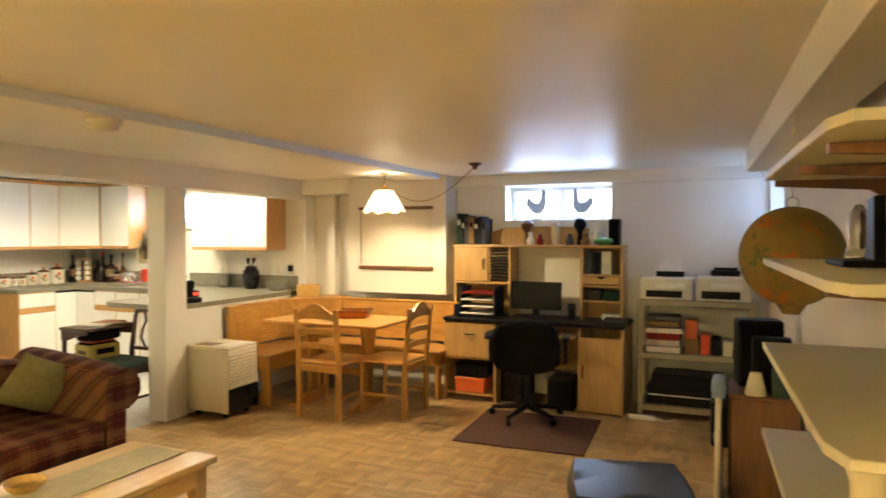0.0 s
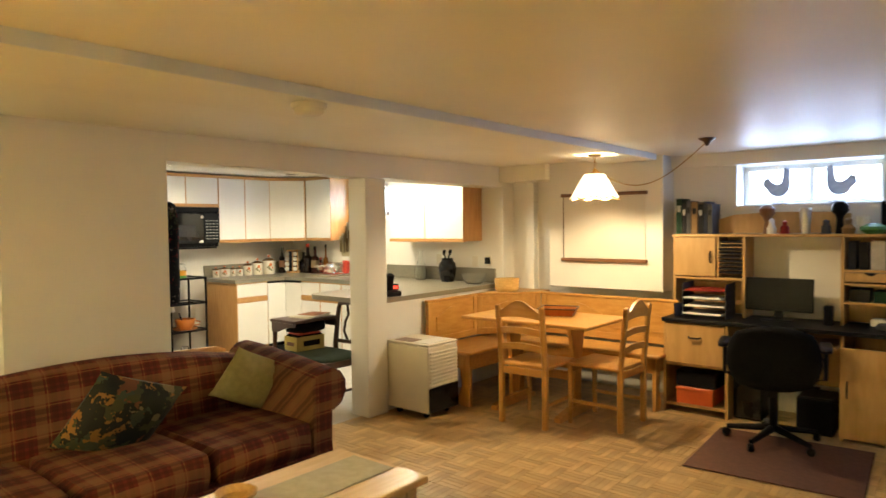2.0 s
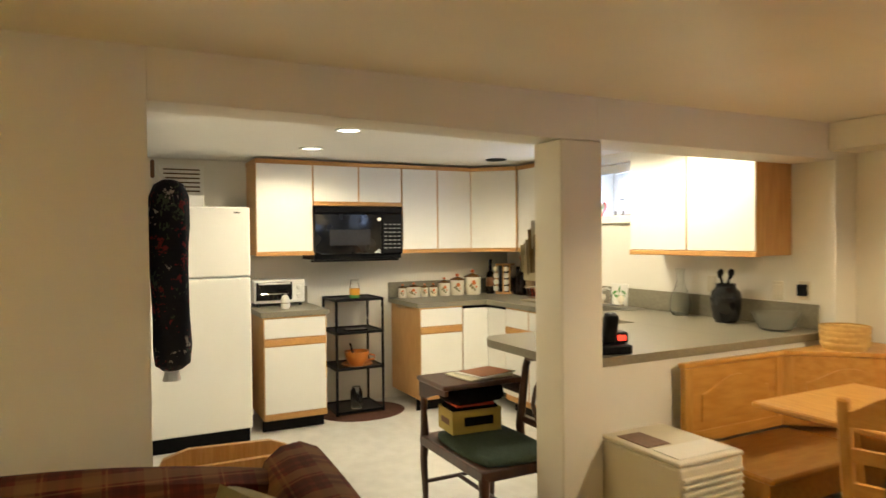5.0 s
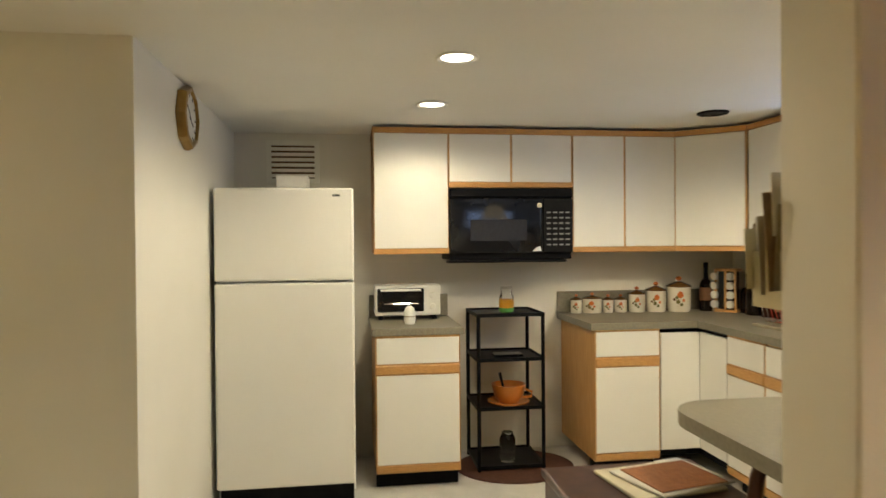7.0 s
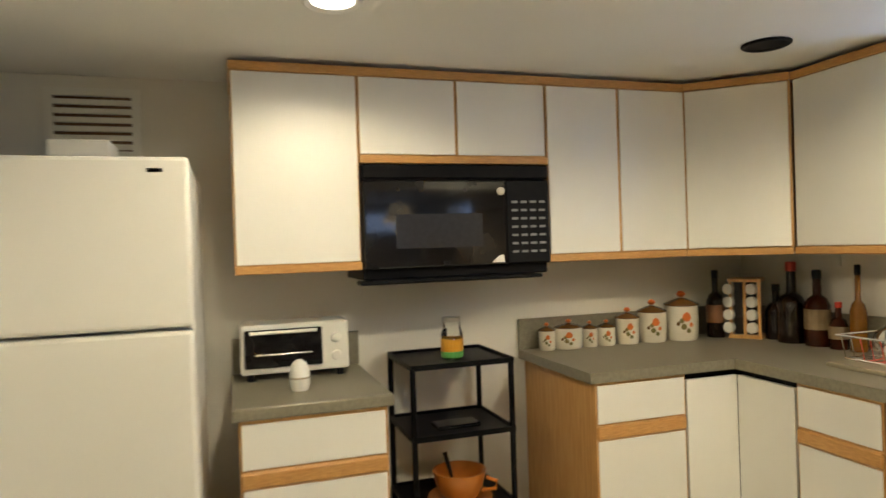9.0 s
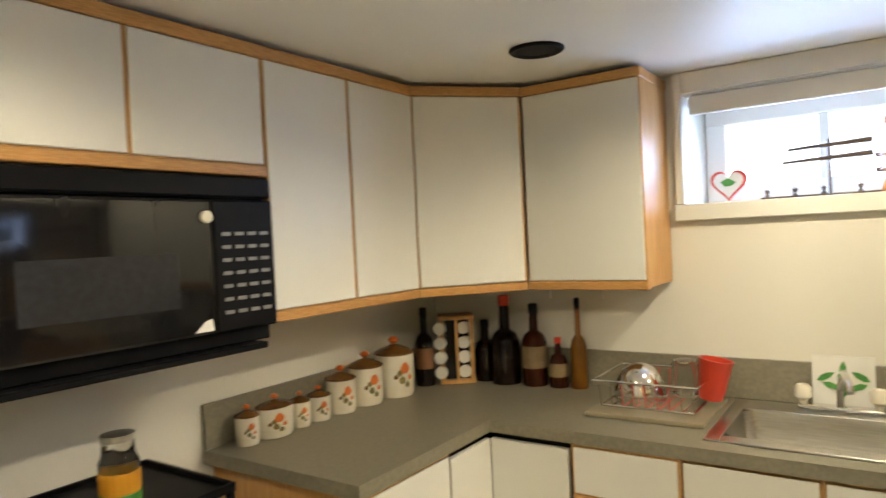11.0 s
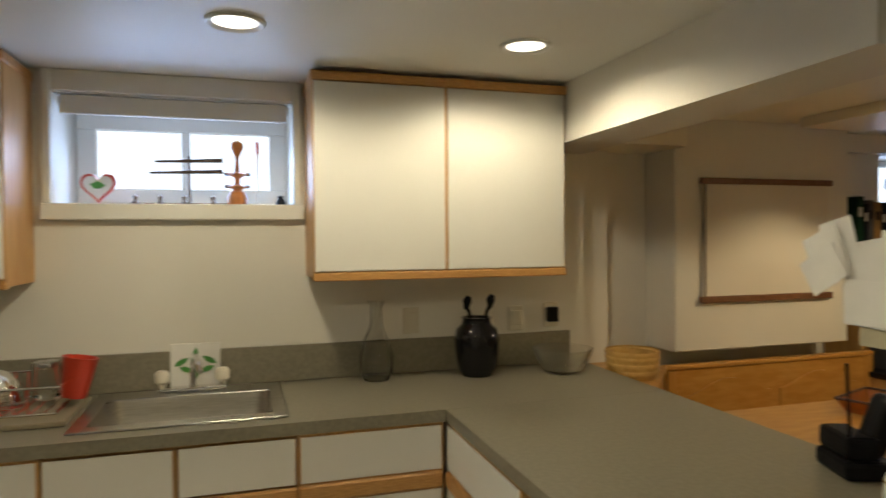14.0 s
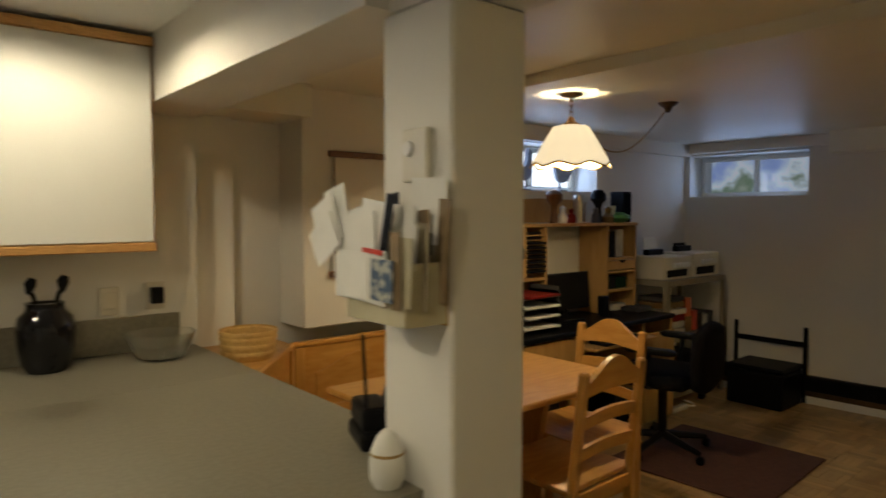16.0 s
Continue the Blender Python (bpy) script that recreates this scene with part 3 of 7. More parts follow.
def dining_chair(label, m):
    """Pine ladder-back chair: seat centre at the origin, front towards +y."""
    ob = thing("dining_chair", label, "chair", group="pine chairs at the table")
    ob.matrix_basis = m
    W, D = 0.185, 0.20
    part("seat", box(-0.215, 0.215, -0.20, 0.225, 0.435, 0.462, 0.012, 2), M["pine"], ob, smooth=True)
    for sx in (-1, 1):
        part("leg", tube([(sx * W, D, 0.0), (sx * W, D, 0.44)], [0.017, 0.022], 8), M["pine_v"], ob, smooth=True)
        bm = bmesh.new()
        add_box(bm, sx * W - 0.02, sx * W + 0.02, -0.225, -0.185, 0, 0.46, 0.006)
        add_box(bm, sx * W - 0.02, sx * W + 0.02, -0.222, -0.188, 0.45, 0.90, 0.008, 1, Matrix.Translation((0, -0.205, 0.45)) @ Matrix.Rotation(radians(6), 4, "X") @ Matrix.Translation((0, 0.205, -0.45)))
        part("back_post", bm, M["pine_v"], ob)
        part("side_stretcher", box(sx * W - 0.011, sx * W + 0.011, -0.19, D, 0.16, 0.185, 0.004), M["pine"], ob)
    part("front_apron", box(-W, W, D - 0.01, D + 0.01, 0.38, 0.434, 0.003), M["pine"], ob)
    part("back_apron", box(-W, W, -0.215, -0.195, 0.38, 0.434, 0.003), M["pine"], ob)
    tilt = Matrix.Translation((0, -0.205, 0.45)) @ Matrix.Rotation(radians(6), 4, "X") @ Matrix.Translation((0, 0.205, -0.45))
    n = 16
    xs_ = [-W - 0.02 + (2 * W + 0.04) * i / n for i in range(n + 1)]
    top = [(x, 0.895 + 0.045 * math.cos(x / (W + 0.02) * math.pi) * (1 if abs(x) < W + 0.02 else 1)) for x in xs_]
    rail = [(x, z) for x, z in top] + [(x, 0.80 + 0.02 * math.cos(x / (W + 0.02) * math.pi * 0.5)) for x in reversed(xs_)]
    bm = extrude_outline(rail, 0.022, "y", -0.216)
    bmesh.ops.transform(bm, matrix=tilt, verts=bm.verts[:])
    part("top_rail", bm, M["pine"], ob)
    for zc in (0.70, 0.58):
        sl = [(x, zc + 0.028 + 0.014 * math.cos(x / W * math.pi * 0.5)) for x in xs_ if abs(x) <= W] + [(x, zc - 0.02 + 0.014 * math.cos(x / W * math.pi * 0.5)) for x in reversed(xs_) if abs(x) <= W]
        bm = extrude_outline(sl, 0.016, "y", -0.213)
        bmesh.ops.transform(bm, matrix=tilt, verts=bm.verts[:])
        part("back_slat", bm, M["pine"], ob)
    return ob


dining_chair("golden pine ladder-back chair tucked in at the table's long side", pose(-3.045, 4.868, 0, 0, 0, 1.5))
dining_chair("golden pine ladder-back chair turned sideways at the table's end", pose(-2.60, 5.13, 0, 0, 0, 88))

zone(-0.077, 0.075)
tb = thing("dining_table", "golden pine trestle table with a thin top", "table")
part("tabletop", box(-3.66, -2.52, 4.74, 5.45, 0.725, 0.75, 0.006), M["pine"], tb)
for lx in (-3.38, -2.80):
    prof = [(-0.05, 0.03), (-0.05, 0.25), (-0.06, 0.45), (-0.095, 0.62), (-0.13, 0.724), (0.13, 0.724), (0.095, 0.62), (0.06, 0.45), (0.05, 0.25), (0.05, 0.03)]
    part("trestle_leg", extrude_outline([(5.10 + a, z) for a, z in prof], 0.035, "x", lx - 0.0175), M["pine_v"], tb)
    part("foot", extrude_outline([(4.80, 0), (5.40, 0), (5.40, 0.035), (5.20, 0.075), (5.00, 0.075), (4.80, 0.035)], 0.05, "x", lx - 0.025), M["pine"], tb)
part("stretcher", box(-3.38, -2.80, 5.085, 5.115, 0.26, 0.33, 0.005), M["pine"], tb)

zone(-0.035, 0.05)
bench = thing("corner_bench", "golden pine L-shaped corner bench with panelled back", "bench")
part("seat", box(-4.06, -3.585, 4.74, 5.50, 0.425, 0.452, 0.008), M["pine_y"], bench)
part("seat", box(-3.70, -2.33, 5.505, 5.90, 0.425, 0.452, 0.008), M["pine"], bench)
part("seat", extrude_outline([(-4.06, 5.505), (-3.705, 5.505), (-3.705, 5.88), (-4.0, 5.88)], 0.027, "z", 0.425), M["pine"], bench)
part("seat_box", box(-4.05, -3.62, 4.80, 5.50, 0.30, 0.424, 0.003), M["pine"], bench)
part("seat_box", box(-3.70, -2.38, 5.545, 5.90, 0.30, 0.424, 0.003), M["pine"], bench)


def bench_back(x0, y0, x1, y1):
    """A framed back panel with an arched raised field between two floor points."""
    L = math.hypot(x1 - x0, y1 - y0)
    ang = math.degrees(math.atan2(y1 - y0, x1 - x0))
    m = pose(x0, y0, 0, 0, 0, ang)
    p = box(0, L, -0.012, 0.012, 0.47, 0.83, 0.002, 1, m)
    pm = M["pine"] if abs(x1 - x0) > abs(y1 - y0) else M["pine_y"]
    back = part("back_panel", p, pm, bench)
    part("cap_rail", box(-0.01, L + 0.01, -0.022, 0.02, 0.83, 0.855, 0.006, 1, m), pm, back)
    part("bottom_rail", box(0, L, -0.02, -0.0125, 0.475, 0.53, 0.002, 1, m), pm, back)
    for a in (0.0, L - 0.05):
        part("stile", box(a, a + 0.05, -0.022, -0.0125, 0.53, 0.83, 0.002, 1, m), M["pine_v"], back)
    k = max(1, round(L / 0.55))
    w = (L - 0.16) / k
    for i in range(k):
        c0, c1 = 0.08 + i * w + 0.03, 0.08 + (i + 1) * w - 0.03
        nn = 14
        arch = []
        for q in range(nn + 1):
            u = q / nn
            arch.append((c0 + (c1 - c0) * u, 0.70 + 0.075 * (0.5 - 0.5 * math.cos(2 * math.pi * u)) ** 0.8))
        bm = extrude_outline([(c1, 0.57), (c0, 0.57)] + arch, 0.009, "y", -0.0215, 0.003)
        bmesh.ops.transform(bm, matrix=m, verts=bm.verts[:])
        part("raised_field", bm, pm, back)


bench_back(-4.045, 4.73, -4.045, 5.42)
bench_back(-4.045, 5.44, -3.64, 5.91)
bench_back(-3.62, 5.918, -2.33, 5.918)
part("corner_shelf", extrude_outline([(-4.055, 5.46), (-3.64, 5.935), (-3.64, 6.09), (-4.055, 6.09)], 0.02, "z", 0.835), M["pine"], bench)
legp = [(0, 0), (0.10, 0), (0.13, 0.05), (0.085, 0.16), (0.10, 0.30), (0.20, 0.40), (0.42, 0.424), (0, 0.424)]
part("end_panel", extrude_outline([(-3.62 - a, z) for a, z in legp], 0.03, "y", 4.77), M["pine_v"], bench)
part("end_panel", extrude_outline([(5.545 + a * 0.8, z) for a, z in legp], 0.03, "x", -2.40), M["pine_v"], bench)
part("back_leg", box(-4.06, -4.02, 4.77, 4.81, 0, 0.424), M["pine_v"], bench)
part("back_leg", box(-2.40, -2.36, 5.86, 5.90, 0, 0.424), M["pine_v"], bench)
part("inner_leg", box(-3.66, -3.60, 5.50, 5.56, 0, 0.424), M["pine_v"], bench)

zone()
# pull-down screen with wooden battens on the chimney breast
sc = thing("wall_chart", "rolled-down blank wall screen with brown battens", "wall screen")
part("sheet", box(-3.43, -2.65, 5.973, 5.978, 1.17, 1.74), M["board"], sc)
part("batten", box(-3.45, -2.63, 5.957, 5.984, 1.735, 1.765, 0.004), M["brown_wood"], sc)
part("batten", box(-3.45, -2.63, 5.953, 5.984, 1.148, 1.18, 0.006), M["brown_wood"], sc)
part("cord", tube([(-3.425, 5.965, 1.74), (-3.425, 5.965, 1.18)], 0.004, 6), M["bronze"], sc)

# pendant lamp
px, py = PENDANT
pl = thing("pendant_lamp", "lit pleated pendant lamp with brass chain", "lamp")
bm = bmesh.new()
n, rings = 48, []
for r, z, wav in ((0.07, 1.86, 0), (0.08, 1.852, 0), (0.127, 1.775, 0.002), (0.170, 1.698, 0.004), (0.180, 1.682, 0.009)):
    rings.append([bm.verts.new((px + (r + 0.006 * math.cos(8 * a)) * math.cos(a), py + (r + 0.006 * math.cos(8 * a)) * math.sin(a), z - wav * math.cos(8 * a))) for a in [2 * math.pi * i / n for i in range(n)]])
for a, b in zip(rings, rings[1:]):
    for i in range(n):
        bm.faces.new((a[i], a[(i + 1) % n], b[(i + 1) % n], b[i]))
part("shade", bm, M["shade"], pl, "glowing white glass shade", smooth=True)
part("rim", tube([(px + (0.181 + 0.006 * math.cos(8 * a)) * math.cos(a), py + (0.181 + 0.006 * math.cos(8 * a)) * math.sin(a), 1.680 - 0.009 * math.cos(8 * a)) for a in [2 * math.pi * i / n for i in range(n)]], 0.005, 5, True), M["brass"], pl)
part("cap", lathe([(0, 1.905), (0.012, 1.90), (0.02, 1.88), (0.04, 1.868), (0.04, 1.862), (0, 1.862)], 20, pose(px, py, 0)), M["brass"], pl, smooth=True)
for k in range(4):
    z = 1.915 + k * 0.024
    ring = [(0.008 * math.cos(a), 0.016 * math.sin(a)) for a in [2 * math.pi * i / 8 for i in range(8)]]
    pts = [(px + (u if k % 2 else 0), py + (0 if k % 2 else u), z + v) for u, v in ring]
    part("chain_link", tube(pts, 0.0025, 5, True), M["brass"], pl)
part("ceiling_hook", lathe([(0, 2.005), (0.05, 2.005), (0.045, 1.995), (0.012, 1.985), (0, 1.985)], 16, pose(px, py, 0)), M["brass"], pl, smooth=True)
hx, hy = -1.867, 5.12
sw = [(px + (hx - px) * u, py + (hy - py) * u, 1.90 + (2.03 - 1.90) * u ** 2.2 - 0.185 * math.sin(math.pi * u) * (1 - 0.3 * u)) for u in [i / 24 for i in range(25)]]
part("swag_chain", tube(sw, 0.0038, 6), M["brass"], pl, "drooping brass swag chain", smooth=True)
part("canopy", lathe([(0, 2.054), (0.055, 2.054), (0.05, 2.045), (0.025, 2.03), (0.012, 2.005), (0, 2.0)], 20, pose(hx, hy, 0)), M["bronze"], pl, smooth=True)

sd = thing("smoke_detector", "round yellowed smoke detector on the ceiling beam", "smoke detector")
part("base", lathe([(0, 2.006), (0.075, 2.006), (0.075, 1.992), (0.07, 1.985), (0, 1.985)], 24, pose(-2.60, 2.365, 0)), M["ivory_plastic"], sd, smooth=True)
part("cover", lathe([(0.064, 1.986), (0.06, 1.968), (0.05, 1.96), (0, 1.958)], 24, pose(-2.60, 2.365, 0)), M["ivory_plastic"], sd, smooth=True)

# dehumidifier
dh = thing("dehumidifier", "ivory dehumidifier with a louvred side beside the column", "dehumidifier", -3.893, 4.505, 0)
part("body", box(-0.17, 0.17, -0.17, 0.17, 0.045, 0.54, 0.012, 2), M["ivory_plastic"], dh)
part("top_panel", box(-0.172, 0.172, -0.172, 0.172, 0.541, 0.56, 0.008, 2), M["ivory_plastic"], dh)
part("control_strip", box(-0.12, 0.02, -0.14, -0.02, 0.5605, 0.564, 0.001), M["brown_wood"], dh, "brown control panel")
part("top_grille", box(0.04, 0.15, -0.14, 0.14, 0.5605, 0.565, 0.001), M["white_plastic"], dh)
for k in range(10):
    part("louvre", box(0.169, 0.182, -0.155, 0.155, 0.245 + k * 0.027, 0.259 + k * 0.027, 0.003, 1), M["ivory_plastic"], dh)
part("bucket", box(0.168, 0.176, -0.165, 0.168, 0.05, 0.235, 0.004), M["black_gloss"], dh, "dark water bucket")
for sx in (-0.11, 0.11):
    for sy in (-0.11, 0.11):
        part("castor", lathe([(0, -0.01), (0.022, -0.01), (0.022, 0.01), (0, 0.01)], 12, pose(sx, sy, 0.022, 90, 0, 0)), M["black"], dh)

dh.scale = (1.30, 1.06, 1.04)

# ---- desk ----
zone(-0.09, 0.14)
dk = thing("desk", "honey-coloured computer desk with hutch and black top", "desk")
L, R_, F, BK = -2.295, -0.71, 5.555, 6.07
part("desktop", box(L - 0.01, R_ + 0.01, F - 0.02, BK, 0.715, 0.745, 0.006), M["black"], dk, "black laminate desktop")
for x in (L, L + 0.47, R_ - 0.37, R_ - 0.02):
    part("side_panel", box(x, x + 0.02, F, BK, 0.0, 0.714), M["desk"], dk)
part("back_panel", box(L + 0.02, R_ - 0.02, BK - 0.02, BK - 0.005, 0.25, 0.714), M["desk"], dk)
fd = part("file_drawer", box(L + 0.022, L + 0.468, F - 0.004, F + 0.4, 0.395, 0.705, 0.003), M["desk"], dk)
part("handle", tube([(L + 0.20, F - 0.006, 0.605), (L + 0.215, F - 0.025, 0.60), (L + 0.275, F - 0.025, 0.60), (L + 0.29, F - 0.006, 0.605)], 0.007, 8), M["black"], fd)
part("shelf", box(L + 0.021, L + 0.469, F + 0.01, BK - 0.03, 0.055, 0.075), M["desk"], dk)
part("shelf", box(L + 0.021, L + 0.469, F + 0.01, BK - 0.03, 0.372, 0.39), M["desk"], dk)
cd = part("cupboard_door", box(R_ - 0.37, R_, F - 0.02, F - 0.002, 0.02, 0.635, 0.003), M["desk"], dk)
part("handle", tube([(R_ - 0.325, F - 0.022, 0.30), (R_ - 0.325, F - 0.04, 0.32), (R_ - 0.325, F - 0.04, 0.39), (R_ - 0.325, F - 0.022, 0.41)], 0.007, 8), M["black"], cd)
part("keyboard_tray", box(L + 0.52, R_ - 0.38, F - 0.12, F + 0.3, 0.625, 0.643, 0.003), M["desk"], dk)
HL, HR, HF, HB = -2.316, -0.762, 5.83, 6.075
part("hutch_top", box(HL - 0.01, HR + 0.01, HF - 0.01, HB, 1.375, 1.397, 0.003), M["desk"], dk)
for x in (HL, HL + 0.535, HR - 0.36, HR - 0.02):
    part("hutch_side", box(x, x + 0.02, HF, HB, 0.746, 1.374), M["desk"], dk)
hd = part("hutch_door", box(HL + 0.02, HL + 0.34, HF - 0.016, HF, 1.06, 1.372, 0.003), M["desk"], dk)
part("handle", tube([(HL + 0.30, HF - 0.018, 1.17), (HL + 0.30, HF - 0.034, 1.19), (HL + 0.30, HF - 0.034, 1.24), (HL + 0.30, HF - 0.018, 1.26)], 0.007, 8), M["black"], hd)
part("hutch_shelf", box(HL + 0.021, HL + 0.534, HF, HB - 0.02, 1.035, 1.053), M["desk"], dk)
part("hutch_divider", box(HL + 0.345, HL + 0.36, HF, HB - 0.02, 1.054, 1.374), M["desk"], dk)
for k in range(9):
    part("disc_slot", box(HL + 0.361, HL + 0.534, HF + 0.004, HB - 0.05, 1.08 + k * 0.03, 1.085 + k * 0.03), M["desk"], dk)
    part("disc_case", box(HL + 0.365, HL + 0.53, HF + 0.03, HB - 0.06, 1.0855 + k * 0.03, 1.103 + k * 0.03, 0.001), M["black"], dk, "black disc cases")
part("hutch_back", box(HL + 0.021, HL + 0.534, HB - 0.018, HB - 0.006, 0.75, 1.374), M["desk"], dk)
part("hutch_back", box(HR - 0.339, HR - 0.021, HB - 0.018, HB - 0.006, 0.75, 1.374), M["desk"], dk)
dr = part("small_drawer", box(HR - 0.335, HR - 0.025, HF - 0.005, HB - 0.03, 1.06, 1.125, 0.003), M["desk"], dk)
part("finger_pull", extrude_outline([(HR - 0.22 + 0.08 * u / 10, 1.126 - 0.022 * math.sin(math.pi * u / 10)) for u in range(11)], 0.003, "y", HF - 0.009), M["black"], dr)
for z in (1.035, 1.13, 0.90):
    part("hutch_shelf", box(HR - 0.339, HR - 0.021, HF, HB - 0.02, z, z + 0.014), M["desk"], dk)
part("gallery_rail", extrude_outline([(-2.06, 1.40), (-1.09, 1.40), (-1.09, 1.545), (-1.25, 1.56), (-1.60, 1.565), (-1.90, 1.55), (-2.06, 1.50)], 0.018, "y", HB - 0.03), M["desk"], dk)

zone(-0.06, 0.10)
mt = thing("chair_mat", "brown carpet mat under the office chair", "mat")
part("mat", box(-1.80, -0.86, 4.50, 5.40, 0.0015, 0.012, 0.004, 1, Matrix.Translation((-1.33, 4.95, 0)) @ Matrix.Rotation(radians(3), 4, "Z") @ Matrix.Translation((1.33, -4.95, 0))), M["maroon_mat"], mt)

zone(-0.10, 0.12)
oc = thing("office_chair", "black fabric office swivel chair on castors", "chair", -1.40, 5.22, 0.013, 12)
part("seat", soft_box(-0.25, 0.25, -0.22, 0.26, 0.42, 0.52, 0.08, 5, 0.4), M["black_cloth"], oc, smooth=True)
part("backrest", soft_box(-0.25, 0.25, -0.31, -0.22, 0.42, 0.80, 0.10, 6, 0.45), M["black_cloth"], oc, smooth=True)
part("back_bar", box(-0.03, 0.03, -0.25, -0.215, 0.36, 0.56, 0.005), M["black"], oc)
part("gas_column", tube([(0, 0, 0.09), (0, 0, 0.42)], 0.028, 12), M["black"], oc)
part("lever", tube([(0.0, 0.0, 0.40), (0.27, 0.04, 0.385)], 0.008, 6), M["black"], oc)
for k in range(5):
    a = 2 * math.pi * k / 5 + 0.5
    part("base_arm", tube([(0.02 * math.cos(a), 0.02 * math.sin(a), 0.10), (0.29 * math.cos(a), 0.29 * math.sin(a), 0.065)], [0.026, 0.016], 8), M["black"], oc)
    cs = part("castor", lathe([(0, -0.018), (0.024, -0.018), (0.028, 0), (0.024, 0.018), (0, 0.018)], 14, pose(0.295 * math.cos(a), 0.295 * math.sin(a), 0.029, 90, 0, math.degrees(a) + 40)), M["black"], oc)
for sx in (-1, 1):
    part("armrest", soft_box(sx * 0.30 - 0.035, sx * 0.30 + 0.035, -0.17, 0.12, 0.645, 0.685, 0.1, 3, 0.4), M["black"], oc, smooth=True)
    part("arm_post", tube([(sx * 0.22, 0.0, 0.43), (sx * 0.30, 0.0, 0.45), (sx * 0.30, -0.02, 0.65)], 0.014, 8), M["black"], oc)

# utility shelf with printers
zone(-0.10, 0.135)
us = thing("utility_shelf", "putty-coloured metal utility shelf with printers on top", "shelf")
UX0, UX1, UY0, UY1 = -0.60, 0.27, 5.66, 6.08
for x in (UX0, UX1 - 0.04):
    for y in (UY0, UY1 - 0.04):
        part("post", boxes((x, x + 0.04, y, y + 0.004, 0, 0.955), (x if x < 0 else x + 0.036, x + 0.004 if x < 0 else x + 0.04, y, y + 0.04, 0, 0.955)), M["putty"], us)
for z in (0.06, 0.485, 0.915):
    part("shelf_panel", boxes((UX0 + 0.001, UX1 - 0.001, UY0 - 0.002, UY1, z, z + 0.045), bevel=0.004), M["putty"], us)


def printer(label, x, w, y, z, h, tray):
    ob = thing("printer", label, "printer", x, y, z, group="printers on the shelf")
    part("body", box(0, w, 0, 0.30, 0, h, 0.012, 2), M["ivory_plastic"], ob)
    part("paper_slot", box(0.1 * w, 0.8 * w, -0.004, 0.02, 0.02, 0.42 * h, 0.002), M["black"], ob)
    part("front_lid", box(0.28 * w, 0.85 * w, -0.02, 0.05, 0.5 * h, 0.72 * h, 0.006), M["white_plastic"], ob)
    part("rear_feed", box(0.25 * w, 0.8 * w, 0.2, 0.25, h, h + 0.045, 0.004), M["black"], ob)
    part("paper_stack", box(0.3 * w, 0.75 * w, 0.235, 0.24, h + 0.02, h + tray, 0.001, 1, Matrix.Translation((0, 0.235, h)) @ Matrix.Rotation(radians(-12), 4, "X") @ Matrix.Translation((0, -0.235, -h))), M["paper"] if tray > 0.1 else M["black"], ob)
    return ob


printer("ivory inkjet printer with paper in its tray", -0.585, 0.40, 5.70, 0.961, 0.175, 0.14)
printer("ivory inkjet printer with a black feeder", -0.16, 0.40, 5.70, 0.961, 0.19, 0.07)
zone()
# ---- sofa and coffee table ----


